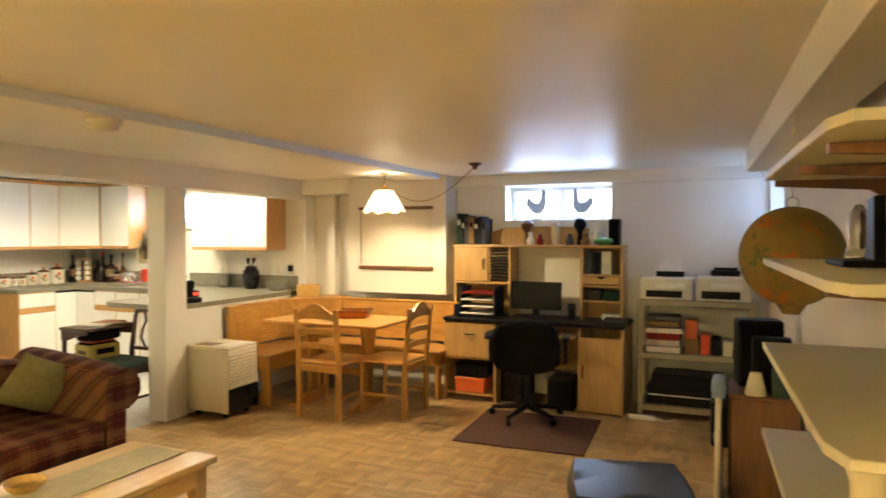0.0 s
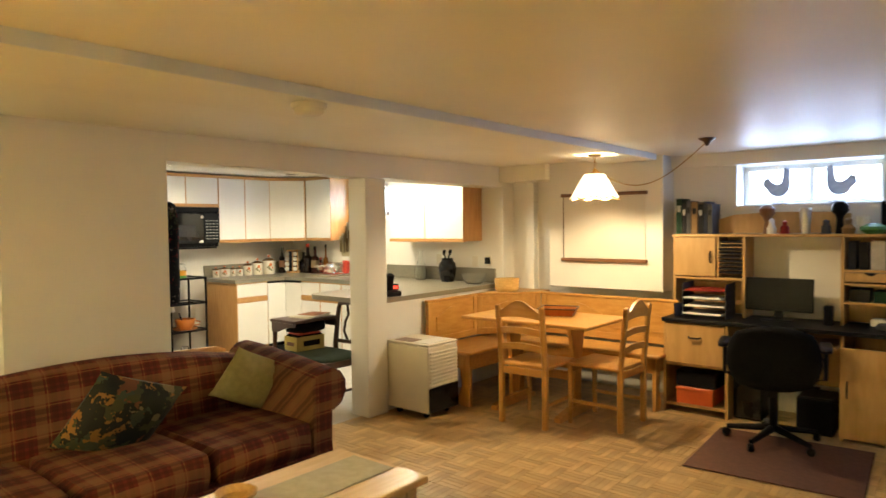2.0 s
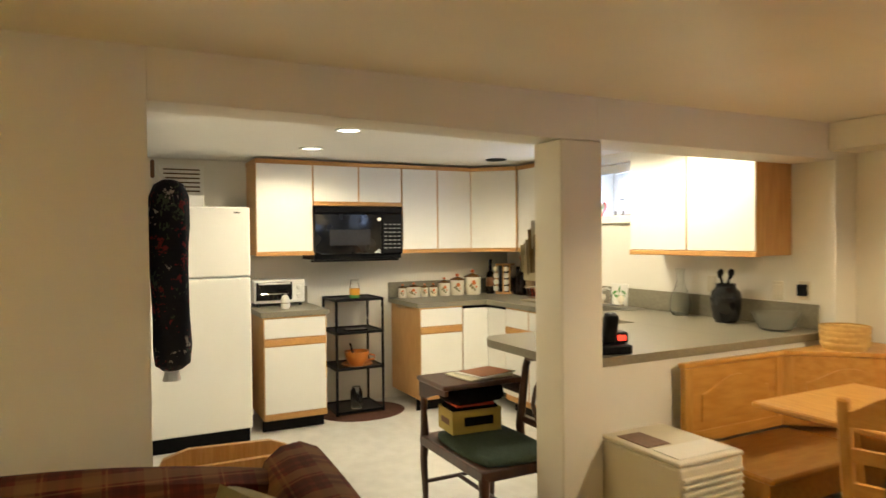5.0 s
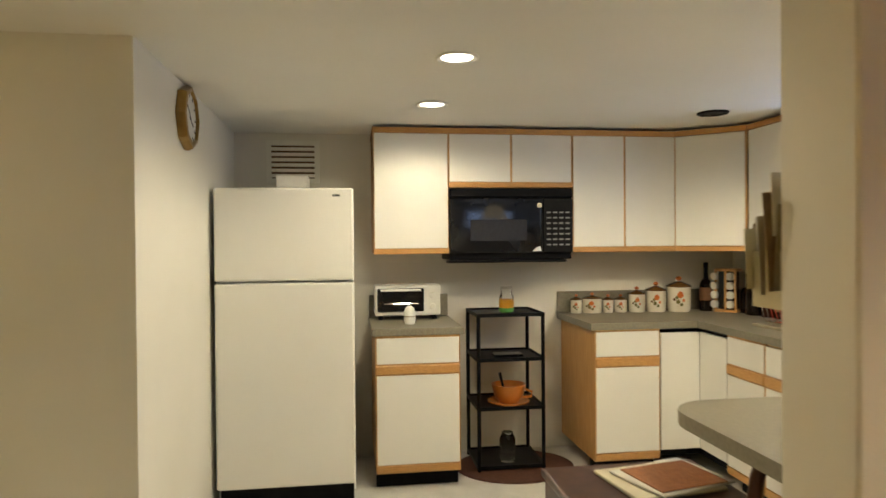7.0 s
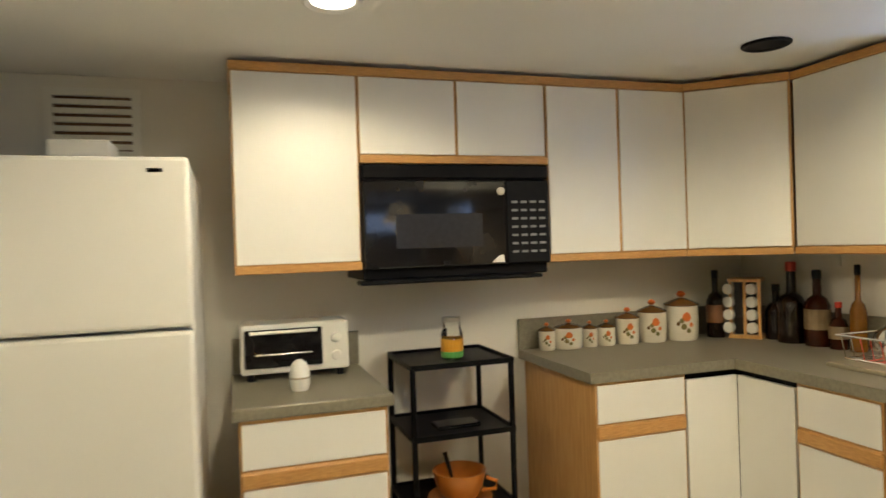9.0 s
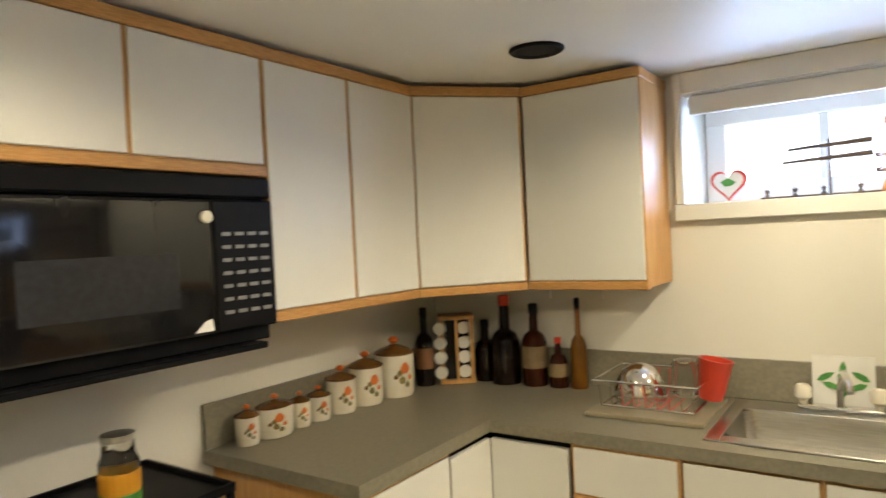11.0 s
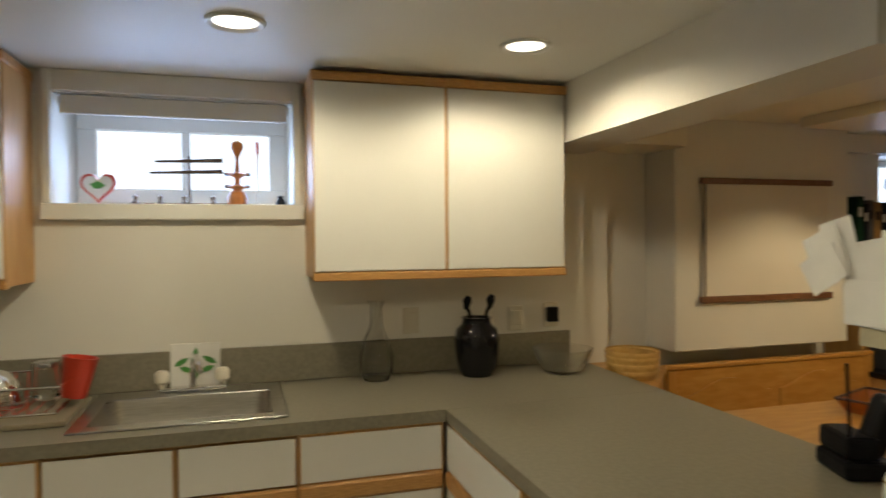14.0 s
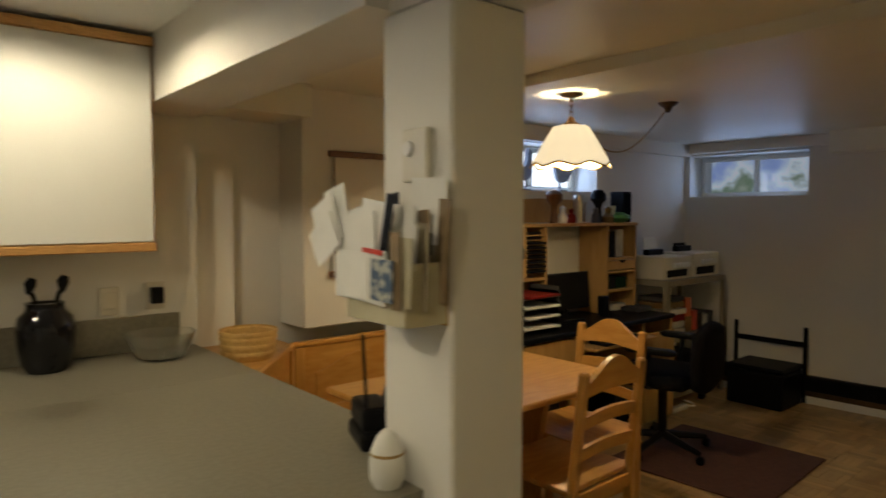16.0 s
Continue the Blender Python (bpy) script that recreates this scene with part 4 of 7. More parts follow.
def plaid():
    m = bpy.data.materials.new("plaid_upholstery")
    m.use_nodes = True
    t = m.node_tree
    b = t.nodes["Principled BSDF"]
    b.inputs["Roughness"].default_value = 0.9
    b.inputs["Specular IOR Level"].default_value = 0.15
    tc = t.nodes.new("ShaderNodeTexCoord")
    sp = t.nodes.new("ShaderNodeSeparateXYZ")
    t.links.new(tc.outputs["Object"], sp.inputs[0])
    def math_node(op, a, bv=None):
        nd = t.nodes.new("ShaderNodeMath")
        nd.operation = op
        for k, v in enumerate((a, bv)):
            if v is None:
                continue
            if isinstance(v, (int, float)):
                nd.inputs[k].default_value = v
            else:
                t.links.new(v, nd.inputs[k])
        return nd.outputs[0]
    def band(src, period, lo, hi, off=0.0):
        f = math_node("FRACT", math_node("MULTIPLY", math_node("ADD", src, off), 1 / period))
        return math_node("MULTIPLY", math_node("GREATER_THAN", f, lo), math_node("LESS_THAN", f, hi))
    u = sp.outputs["Y"]
    v = math_node("ADD", math_node("MULTIPLY", sp.outputs["X"], 0.9), math_node("MULTIPLY", sp.outputs["Z"], -1.0))
    def mix(fac, a, c):
        nd = t.nodes.new("ShaderNodeMix")
        nd.data_type = "RGBA"
        if isinstance(fac, float):
            nd.inputs[0].default_value = fac
        else:
            t.links.new(fac, nd.inputs[0])
        for k, col in ((6, a), (7, c)):
            if isinstance(col, tuple):
                nd.inputs[k].default_value = (*col, 1)
            else:
                t.links.new(col, nd.inputs[k])
        return nd.outputs[2]
    base, tan, dark, line = (0.078, 0.014, 0.010), (0.125, 0.070, 0.030), (0.030, 0.008, 0.0065), (0.17, 0.085, 0.034)
    c = mix(0.0, base, base)
    for src in (u, v):
        c = mix(math_node("MULTIPLY", band(src, 0.155, 0.05, 0.36), 0.55), c, tan)
        c = mix(math_node("MULTIPLY", band(src, 0.155, 0.52, 0.70), 0.5), c, dark)
        c = mix(math_node("MULTIPLY", band(src, 0.155, 0.80, 0.93), 0.5), c, dark)
        c = mix(math_node("MULTIPLY", band(src, 0.155, 0.42, 0.46), 0.5), c, line)
    nz = t.nodes.new("ShaderNodeTexNoise")
    nz.inputs["Scale"].default_value = 260
    t.links.new(tc.outputs["Object"], nz.inputs["Vector"])
    bp = t.nodes.new("ShaderNodeBump")
    bp.inputs["Strength"].default_value, bp.inputs["Distance"].default_value = 0.4, 0.003
    t.links.new(nz.outputs["Fac"], bp.inputs["Height"])
    t.links.new(bp.outputs[0], b.inputs["Normal"])
    nl = t.nodes.new("ShaderNodeTexNoise")
    nl.inputs["Scale"].default_value = 5
    t.links.new(tc.outputs["Object"], nl.inputs["Vector"])
    mr = t.nodes.new("ShaderNodeMapRange")
    mr.inputs["To Min"].default_value, mr.inputs["To Max"].default_value = 0.75, 1.25
    t.links.new(nl.outputs["Fac"], mr.inputs["Value"])
    hs = t.nodes.new("ShaderNodeHueSaturation")
    t.links.new(mr.outputs[0], hs.inputs["Value"])
    t.links.new(c, hs.inputs["Color"])
    t.links.new(hs.outputs[0], b.inputs["Base Color"])
    return m


M["plaid"] = plaid()


def blotch(name, cols, scale):
    """A printed fabric with blotches of several colours."""
    m = bpy.data.materials.new(name)
    m.use_nodes = True
    t = m.node_tree
    b = t.nodes["Principled BSDF"]
    b.inputs["Roughness"].default_value = 0.85
    b.inputs["Specular IOR Level"].default_value = 0.2
    tc = t.nodes.new("ShaderNodeTexCoord")
    vo = t.nodes.new("ShaderNodeTexVoronoi")
    vo.inputs["Scale"].default_value = scale
    nz = t.nodes.new("ShaderNodeTexNoise")
    nz.inputs["Scale"].default_value = scale * 1.5
    ad = t.nodes.new("ShaderNodeMixRGB")
    ad.inputs[0].default_value = 0.12
    t.links.new(tc.outputs["Object"], nz.inputs["Vector"])
    t.links.new(tc.outputs["Object"], ad.inputs[1])
    t.links.new(nz.outputs["Color"], ad.inputs[2])
    t.links.new(ad.outputs[0], vo.inputs["Vector"])
    rp = t.nodes.new("ShaderNodeValToRGB")
    rp.color_ramp.interpolation = "CONSTANT"
    els = rp.color_ramp.elements
    for i, (p, c) in enumerate(cols):
        e = els[i] if i < 2 else els.new(p)
        e.position, e.color = p, (*c, 1)
    sep = t.nodes.new("ShaderNodeSeparateColor")
    t.links.new(vo.outputs["Color"], sep.inputs[0])
    t.links.new(sep.outputs[0], rp.inputs["Fac"])
    t.links.new(rp.outputs["Color"], b.inputs["Base Color"])
    nb = t.nodes.new("ShaderNodeTexNoise")
    nb.inputs["Scale"].default_value = 250
    t.links.new(tc.outputs["Object"], nb.inputs["Vector"])
    bp = t.nodes.new("ShaderNodeBump")
    bp.inputs["Strength"].default_value, bp.inputs["Distance"].default_value = 0.3, 0.003
    t.links.new(nb.outputs["Fac"], bp.inputs["Height"])
    t.links.new(bp.outputs[0], b.inputs["Normal"])
    return m


M["floral"] = blotch("floral_print", [(0, (0.012, 0.014, 0.012)), (0.45, (0.035, 0.042, 0.02)), (0.6, (0.17, 0.085, 0.022)), (0.74, (0.03, 0.045, 0.03)), (0.84, (0.10, 0.04, 0.02)), (0.92, (0.12, 0.10, 0.055))], 17)
M["speckle"] = blotch("black_floral_print", [(0, (0.010, 0.010, 0.012)), (0.70, (0.012, 0.012, 0.016)), (0.84, (0.16, 0.02, 0.02)), (0.90, (0.35, 0.30, 0.24)), (0.94, (0.05, 0.07, 0.04))], 38)

sf = thing("sofa", "burgundy and tan plaid camelback sofa along the wall", "sofa")
SX_B, SX_F, S0, S1 = -4.05, -3.20, 0.85, 3.03
part("frame", box(SX_B + 0.05, SX_F + 0.03, S0 + 0.1, S1 - 0.1, 0.06, 0.28, 0.02, 2), M["plaid"], sf)
# camelback: outline along y
n = 28
out = []
for i in range(n + 1):
    y = S0 + 0.05 + (S1 - S0 - 0.1) * i / n
    u = (y - S0) / (S1 - S0)
    out.append((y, 0.665 + 0.155 * math.sin(math.pi * u) ** 0.8))
bm = bmesh.new()
secs = []
for y, zt in out:
    prof = [(SX_B + 0.02, 0.08), (SX_B, 0.4), (SX_B + 0.01, zt - 0.06), (SX_B + 0.05, zt), (SX_B + 0.11, zt + 0.012), (SX_B + 0.17, zt - 0.015), (SX_B + 0.20, zt - 0.08), (SX_B + 0.235, 0.5), (SX_B + 0.26, 0.3), (SX_B + 0.26, 0.08)]
    secs.append([bm.verts.new((x, y, z)) for x, z in prof])
for a, b in zip(secs, secs[1:]):
    for i in range(len(a) - 1):
        bm.faces.new((a[i], a[i + 1], b[i + 1], b[i]))
bm.faces.new(secs[0])
bm.faces.new(list(reversed(secs[-1])))
part("backrest", bm, M["plaid"], sf, smooth=True)
for k in range(3):
    y0 = S0 + 0.20 + k * (S1 - S0 - 0.40) / 3
    part("seat_cushion", soft_box(SX_B + 0.22, SX_F + 0.045, y0 + 0.006, y0 + (S1 - S0 - 0.40) / 3 - 0.006, 0.275, 0.455, 0.07, 6, 0.22), M["plaid"], sf, smooth=True)


def sofa_arm(y0, y1, sgn):
    """Rolled arm: a scroll section swept from back to front, lower at the front."""
    bm = bmesh.new()
    secs = []
    for i in range(13):
        u = i / 12
        x = SX_B + 0.05 + (SX_F + 0.02 - SX_B - 0.05) * u
        top = 0.79 - 0.07 * u ** 1.6
        c = (y0 + y1) / 2
        pr = []
        pr.append((c - 0.075 * sgn, 0.06))
        pr.append((c - 0.075 * sgn, 0.50))
        for q in range(11):
            a = math.pi * (1.15 - 1.75 * q / 10)
            pr.append((c + sgn * (0.04 + 0.12 * math.cos(a)), top - 0.12 + 0.12 * math.sin(a)))
        pr.append((c + 0.055 * sgn, top - 0.24))
        pr.append((c + 0.05 * sgn, 0.30))
        pr.append((c + 0.085 * sgn, 0.06))
        secs.append([bm.verts.new((x, yy, zz)) for yy, zz in pr])
    for a, b in zip(secs, secs[1:]):
        for i in range(len(a)):
            j = (i + 1) % len(a)
            bm.faces.new((a[i], a[j], b[j], b[i]))
    bm.faces.new(secs[0])
    bm.faces.new(list(reversed(secs[-1])))
    part("arm", bm, M["plaid"], sf, smooth=True)


sofa_arm(S1 - 0.22, S1 - 0.04, 1)
sofa_arm(S0 + 0.04, S0 + 0.22, -1)
for x in (SX_B + 0.1, SX_F - 0.03):
    for y in (S0 + 0.15, S1 - 0.15):
        part("foot", lathe([(0, 0), (0.02, 0), (0.03, 0.03), (0.03, 0.062), (0, 0.062)], 12, pose(x, y, 0)), M["dark_wood"], sf)


def cushion(label, mat, m, s):
    ob = thing("cushion", label, "cushion", group="cushions on the sofa")
    ob.matrix_basis = m
    bm = bmesh.new()
    n = 14
    grid = {}
    for side in (1, -1):
        for i in range(n + 1):
            for j in range(n + 1):
                u, v = 2 * i / n - 1, 2 * j / n - 1
                if side < 0 and (i in (0, n) or j in (0, n)):
                    grid[side, i, j] = grid[1, i, j]
                    continue
                th = 0.075 * ((1 - u ** 4) * (1 - v ** 4)) ** 0.6
                pin = 1 - 0.07 * (1 - u * u) * abs(v) ** 3
                pin2 = 1 - 0.07 * (1 - v * v) * abs(u) ** 3
                wob = 0.008 * math.sin(5 * u + 3 * v) * (1 - abs(u)) * (1 - abs(v))
                grid[side, i, j] = bm.verts.new((u * s * pin2, side * th + wob, v * s * pin))
        for i in range(n):
            for j in range(n):
                f = (grid[side, i, j], grid[side, i + 1, j], grid[side, i + 1, j + 1], grid[side, i, j + 1])
                bm.faces.new(f if side > 0 else tuple(reversed(f)))
    part("cover", bm, mat, ob, smooth=True)
    return ob


cushion("olive green square cushion leaning in the sofa corner", M["green_cushion"], Matrix.Translation((-3.65, 2.75, 0.625)) @ Matrix.Rotation(radians(68), 4, "Z") @ Matrix.Rotation(radians(22), 4, "X") @ Matrix.Rotation(radians(27), 4, "Y"), 0.168)
cushion("dark floral print cushion slumped on the sofa seat", M["floral"], Matrix.Translation((-3.58, 1.99, 0.605)) @ Matrix.Rotation(radians(82), 4, "Z") @ Matrix.Rotation(radians(30), 4, "X") @ Matrix.Rotation(radians(24), 4, "Y"), 0.225)

ct = thing("coffee_table", "pale pine coffee table with a cloth runner", "table")
part("tabletop", box(-2.76, -2.20, 1.15, 2.635, 0.418, 0.45, 0.008, 2), M["coffee"], ct)
for x in (-2.72, -2.30):
    for y in (1.19, 2.535):
        part("leg", box(x, x + 0.065, y, y + 0.065, 0, 0.417, 0.005), M["coffee"], ct)
part("apron", box(-2.66, -2.30, 2.55, 2.575, 0.33, 0.417), M["coffee"], ct)
for x in (-2.705, -2.255):
    part("apron", box(x - 0.0, x + 0.022, 1.26, 2.53, 0.33, 0.417), M["coffee"], ct)
part("brace", extrude_outline([(-2.655, 0.20), (-2.655, 0.26), (-2.50, 0.329), (-2.44, 0.329)], 0.03, "y", 2.553), M["coffee"], ct)
rn = thing("table_runner", "sage green cloth runner on the coffee table", "table runner")
part("cloth", box(-2.62, -2.37, 1.3, 2.60, 0.4515, 0.4545, 0.001), M["beige"], rn)
bw = thing("small_basket", "shallow wicker bowl on the table runner", "bowl", -2.60, 1.98, 0.455)
part("bowl", lathe([(0, 0), (0.05, 0), (0.075, 0.025), (0.08, 0.04), (0.075, 0.04), (0.06, 0.015), (0, 0.008)], 20), M["wicker"], bw, smooth=True)

# ---- shelves, globe and things at the side wall ----
zone(east=True)
for z in (0.86, 1.13, 1.393, 1.655):
    ws = thing("wall_shelf", "cream painted board shelf on brown brackets", "shelf", group="cream wall shelves")
    part("board", extrude_outline([(0.125, 1.62), (EX - 0.004, 1.62), (EX - 0.004, 2.765), (0.101, 2.765), (0.101, 1.70)], 0.02, "z", z, 0.003), M["cream_shelf"], ws)
    for y in (1.85, 2.28, 2.74):
        part("bracket", extrude_outline([(EX - 0.005, z - 0.002), (0.13, z - 0.002), (0.13, z - 0.02), (EX - 0.07, z - 0.035), (EX - 0.03, z - 0.06), (EX - 0.005, z - 0.11)], 0.022, "y", y), M["brown_wood"], ws)
for y in (1.86, 2.29, 2.75):
    sd_ = thing("shelf_standard", "cream painted wall upright behind the shelves", "shelf upright", group="shelf uprights")
    part("upright", box(EX - 0.012, EX - 0.003, y - 0.012, y + 0.024, 0.70, 1.545, 0.002), M["cream_shelf"], sd_)
pp = thing("shelf_post", "pale turned wooden post under the shelf", "post", 0.165, 1.69, 0.8805)
part("post", lathe([(0, 0), (0.03, 0), (0.032, 0.02), (0.026, 0.04), (0.026, 0.21), (0.032, 0.23), (0.03, 0.249), (0, 0.249)], 18), M["cream_shelf"], pp, smooth=True)
bk = thing("woven_basket", "coiled rattan tray on the top shelf", "basket", 0.29, 2.36, 1.6755)
part("bottom", box(-0.12, 0.12, -0.30, 0.30, 0, 0.008, 0.003), M["wicker"], bk)
rng_b = random.Random(12)
for k in range(3):
    z, g = 0.012 + k * 0.014, 0.01 * k
    ring = []
    for q in range(56):
        a = 2 * math.pi * q / 56
        c_, s_ = math.cos(a), math.sin(a)
        ring.append(((0.115 + g) * math.copysign(abs(c_) ** 0.5, c_) + 0.003 * rng_b.random(), (0.295 + g) * math.copysign(abs(s_) ** 0.5, s_), z + 0.004 * rng_b.random()))
    part("coil", tube(ring, 0.0085, 6, True), M["terracotta_cane"] if k % 2 else M["wicker"], bk, smooth=True)
ph = thing("bookend", "black bookend stand on the shelf", "stand", 0.0, 0.19, -0.028)
part("base", box(0.215, 0.36, 2.00, 2.22, 1.441, 1.456, 0.003), M["black"], ph)
part("upright", extrude_outline([(2.05, 1.456), (2.15, 1.456), (2.12, 1.52), (2.13, 1.60), (2.06, 1.605), (2.055, 1.53)], 0.026, "x", 0.285, 0.004), M["black"], ph)
gp = thing("glass_ornament", "clear glass ornament beside the black bookend", "ornament", 0.30, 2.47, 1.4135)
part("glass", lathe([(0, 0), (0.03, 0), (0.034, 0.02), (0.022, 0.05), (0.028, 0.09), (0.02, 0.13), (0.008, 0.15), (0, 0.152)], 16), M["glass"], gp, smooth=True)
hb = thing("baseboard_heater", "long dark hydronic baseboard heater on the side wall", "heater")
part("cover", box(EX - 0.065, EX - 0.002, 4.0, 6.05, 0.10, 0.215, 0.01), M["black"], hb)
part("fin_slot", box(EX - 0.055, EX - 0.004, 4.0, 6.05, 0.06, 0.099), M["bronze"], hb)
part("foot_rail", box(EX - 0.05, EX - 0.004, 4.0, 6.05, 0.0, 0.059), M["trim"], hb)
zone()
gl = thing("hanging_globe", "hanging papier-mache globe on a chain", "globe", 0.195, 2.88, 1.41)
M["globe"] = blotch("globe_map", [(0, (0.155, 0.105, 0.032)), (0.40, (0.175, 0.12, 0.04)), (0.56, (0.075, 0.085, 0.03)), (0.66, (0.16, 0.105, 0.035)), (0.78, (0.24, 0.085, 0.02)), (0.86, (0.14, 0.095, 0.03))], 22)
part("ball", lathe([(0.172 * math.sin(math.pi * i / 24), -0.176 * math.cos(math.pi * i / 24)) for i in range(25)], 36), M["globe"], gl, smooth=True)
part("collar", lathe([(0.0, -0.205), (0.028, -0.203), (0.036, -0.19), (0.05, -0.168), (0.0, -0.165)], 20), M["globe"], gl, smooth=True)
part("loop", tube([(0.02 * math.cos(a), 0, 0.19 + 0.02 * math.sin(a)) for a in [2 * math.pi * i / 12 for i in range(12)]], 0.003, 6, True), M["steel"], gl)
for k in range(11):
    lk = [(0.006 * math.cos(a), 0.016 * math.sin(a)) for a in [2 * math.pi * i / 8 for i in range(8)]]
    part("chain_link", tube([(u if k % 2 else 0, 0 if k % 2 else u, 0.222 + 0.0255 * k + v) for u, v in lk], 0.002, 5, True), M["steel"], gl)
cb2 = thing("side_cabinet", "dark brown wooden cabinet by the side wall", "cabinet")
part("body", box(0.0, 0.335, 4.16, 4.56, 0.03, 0.595, 0.006), M["brown_wood"], cb2)
part("top", box(-0.012, 0.338, 4.145, 4.575, 0.5955, 0.615, 0.005), M["brown_wood"], cb2)
part("plinth", box(0.01, 0.33, 4.17, 4.55, 0.0, 0.0295), M["brown_wood"], cb2)
part("side_door", box(-0.011, -0.0005, 4.18, 4.54, 0.05, 0.58, 0.004), M["brown_wood"], cb2)


def slanted_speaker(label, x, y, z, w, d, h, lean, turn):
    ob = thing("speaker", label, "speaker", x, y, z, turn, group="black speakers")
    m = Matrix(((1, 0, 0, 0), (0, 1, lean, 0), (0, 0, 1, 0), (0, 0, 0, 1)))
    part("case", box(-w / 2, w / 2, -d / 2, d / 2, 0, h, 0.02, 3, m), M["black"], ob)
    part("grille", box(-w / 2 + 0.012, w / 2 - 0.012, -d / 2 - 0.006, -d / 2 - 0.0005, 0.02, h - 0.02, 0.003, 1, m), M["black_cloth"], ob)


slanted_speaker("tall black loudspeaker leaning back on the side cabinet", 0.15, 4.465, 0.616, 0.25, 0.15, 0.38, 0.10, 8)
slanted_speaker("black loudspeaker with a rounded top on the side cabinet", 0.205, 4.31, 0.616, 0.20, 0.11, 0.30, 0.12, -4)
dbx = thing("storage_box", "dark olive fabric storage box on the side cabinet", "box")
part("case", box(0.205, 0.33, 4.155, 4.24, 0.616, 0.765, 0.008, 2), M["green_cloth"], dbx)
clp = thing("paper_cone", "small cream paper shade on the side cabinet", "shade", 0.125, 4.205, 0.616)
part("shade", lathe([(0.055, 0), (0.057, 0.002), (0.03, 0.12), (0.027, 0.12), (0.053, 0.002)], 18), M["cream_shelf"], clp, smooth=True)
fn = thing("folded_board", "cream folded board leaning by the cabinet", "board")
part("board", box(-0.075, -0.045, 4.02, 4.45, 0.0, 0.62, 0.01, 2), M["ivory_plastic"], fn)
part("cloth", soft_box(-0.095, -0.022, 4.03, 4.30, 0.605, 0.70, 0.12, 4, 0.35), M["blue_cloth"], fn, "pale blue cloth hung over it", smooth=True)
part("latch", box(-0.083, -0.0755, 4.10, 4.13, 0.36, 0.41, 0.003), M["chrome"], fn)
st = thing("black_stool", "black vinyl padded stool", "stool", -0.372, 2.985, 0, 14)
part("pad", soft_box(-0.235, 0.235, -0.235, 0.235, 0.40, 0.50, 0.06, 6, 0.22), M["black_vinyl"], st, smooth=True)
for sx in (-1, 1):
    for sy in (-1, 1):
        part("leg", box(sx * 0.18 - 0.016, sx * 0.18 + 0.016, sy * 0.18 - 0.016, sy * 0.18 + 0.016, 0, 0.415, 0.004), M["black"], st)
tk = thing("trunk", "low black storage trunk by the side wall", "trunk")
part("body", box(-0.13, 0.24, 5.20, 5.62, 0.0, 0.27, 0.02, 2), M["black"], tk)
part("lid", box(-0.135, 0.245, 5.195, 5.625, 0.272, 0.31, 0.015, 2), M["black"], tk)
fs = thing("folding_stand", "dark metal folding stand behind the trunk", "stand")
for y in (5.20, 5.74):
    part("post", box(0.262, 0.285, y - 0.014, y + 0.014, 0, 0.585, 0.004), M["black"], fs)
for z in (0.14, 0.43):
    part("rail", box(0.264, 0.283, 5.215, 5.725, z, z + 0.04, 0.004), M["black"], fs)
# ---- kitchen fittings and small things ----
for k, (cx, cy) in enumerate(CANS + [(-6.51, 5.275)]):
    dead = k == len(CANS)
    rl = thing("recessed_light", "empty dark recessed ceiling fitting" if dead else "lit round recessed ceiling light", "ceiling light", cx, cy, KC, group="" if dead else "recessed kitchen lights")
    part("trim_ring", lathe([(0.062, -0.001), (0.085, -0.001), (0.085, -0.006), (0.078, -0.010), (0.062, -0.004)], 28), M["black"] if dead else M["trim"], rl, smooth=True)
    part("lens", lathe([(0, -0.0025), (0.062, -0.0025), (0.062, -0.001), (0, -0.001)], 28), M["black"] if dead else M["can_glow"], rl)

sk = thing("sink", "stainless steel kitchen sink with one wide basin", "sink")
z0 = 0.914
bm = bmesh.new()
for b in ((-6.10, SX0 + 0.02, 5.395, 5.90, z0, z0 + 0.006), (SX1 - 0.02, -5.467, 5.395, 5.90, z0, z0 + 0.006), (SX0 + 0.02, SX1 - 0.02, 5.395, SY0 + 0.02, z0, z0 + 0.006),
          (SX0 + 0.02, SX1 - 0.02, SY1 - 0.02, 5.90, z0, z0 + 0.006)):
    add_box(bm, *b, 0.002)
part("rim", bm, M["steel"], sk)
for a, b in ((SX0 + 0.02, SX1 - 0.02),):
    c, d = SY0 + 0.02, SY1 - 0.02
    bm = bmesh.new()
    r, rows_ = 0.05, []
    for z, s in ((z0 + 0.003, 0.0), (z0 - 0.03, 0.004), (z0 - 0.13, 0.012), (z0 - 0.16, 0.035), (z0 - 0.17, 0.08)):
        loop = []
        for qx, qy, a0 in ((b - s - r, d - s - r, 0), (a + s + r, d - s - r, 90), (a + s + r, c + s + r, 180), (b - s - r, c + s + r, 270)):
            for q in range(5):
                an = radians(a0 + q * 22.5)
                loop.append(bm.verts.new((qx + r * math.cos(an), qy + r * math.sin(an), z)))
        rows_.append(loop)
    for u, v in zip(rows_, rows_[1:]):
        for i in range(len(u)):
            j = (i + 1) % len(u)
            bm.faces.new((u[i], u[j], v[j], v[i]))
    bm.faces.new(rows_[-1])
    bw_ = part("basin", bm, M["steel"], sk, smooth=True)
    part("strainer", lathe([(0, z0 - 0.168), (0.04, z0 - 0.168), (0.04, z0 - 0.164), (0, z0 - 0.166)], 16, pose((a + b) / 2, (c + d) / 2, 0)), M["chrome"], bw_)
fc = thing("faucet", "chrome kitchen faucet with two clear knobs", "faucet")
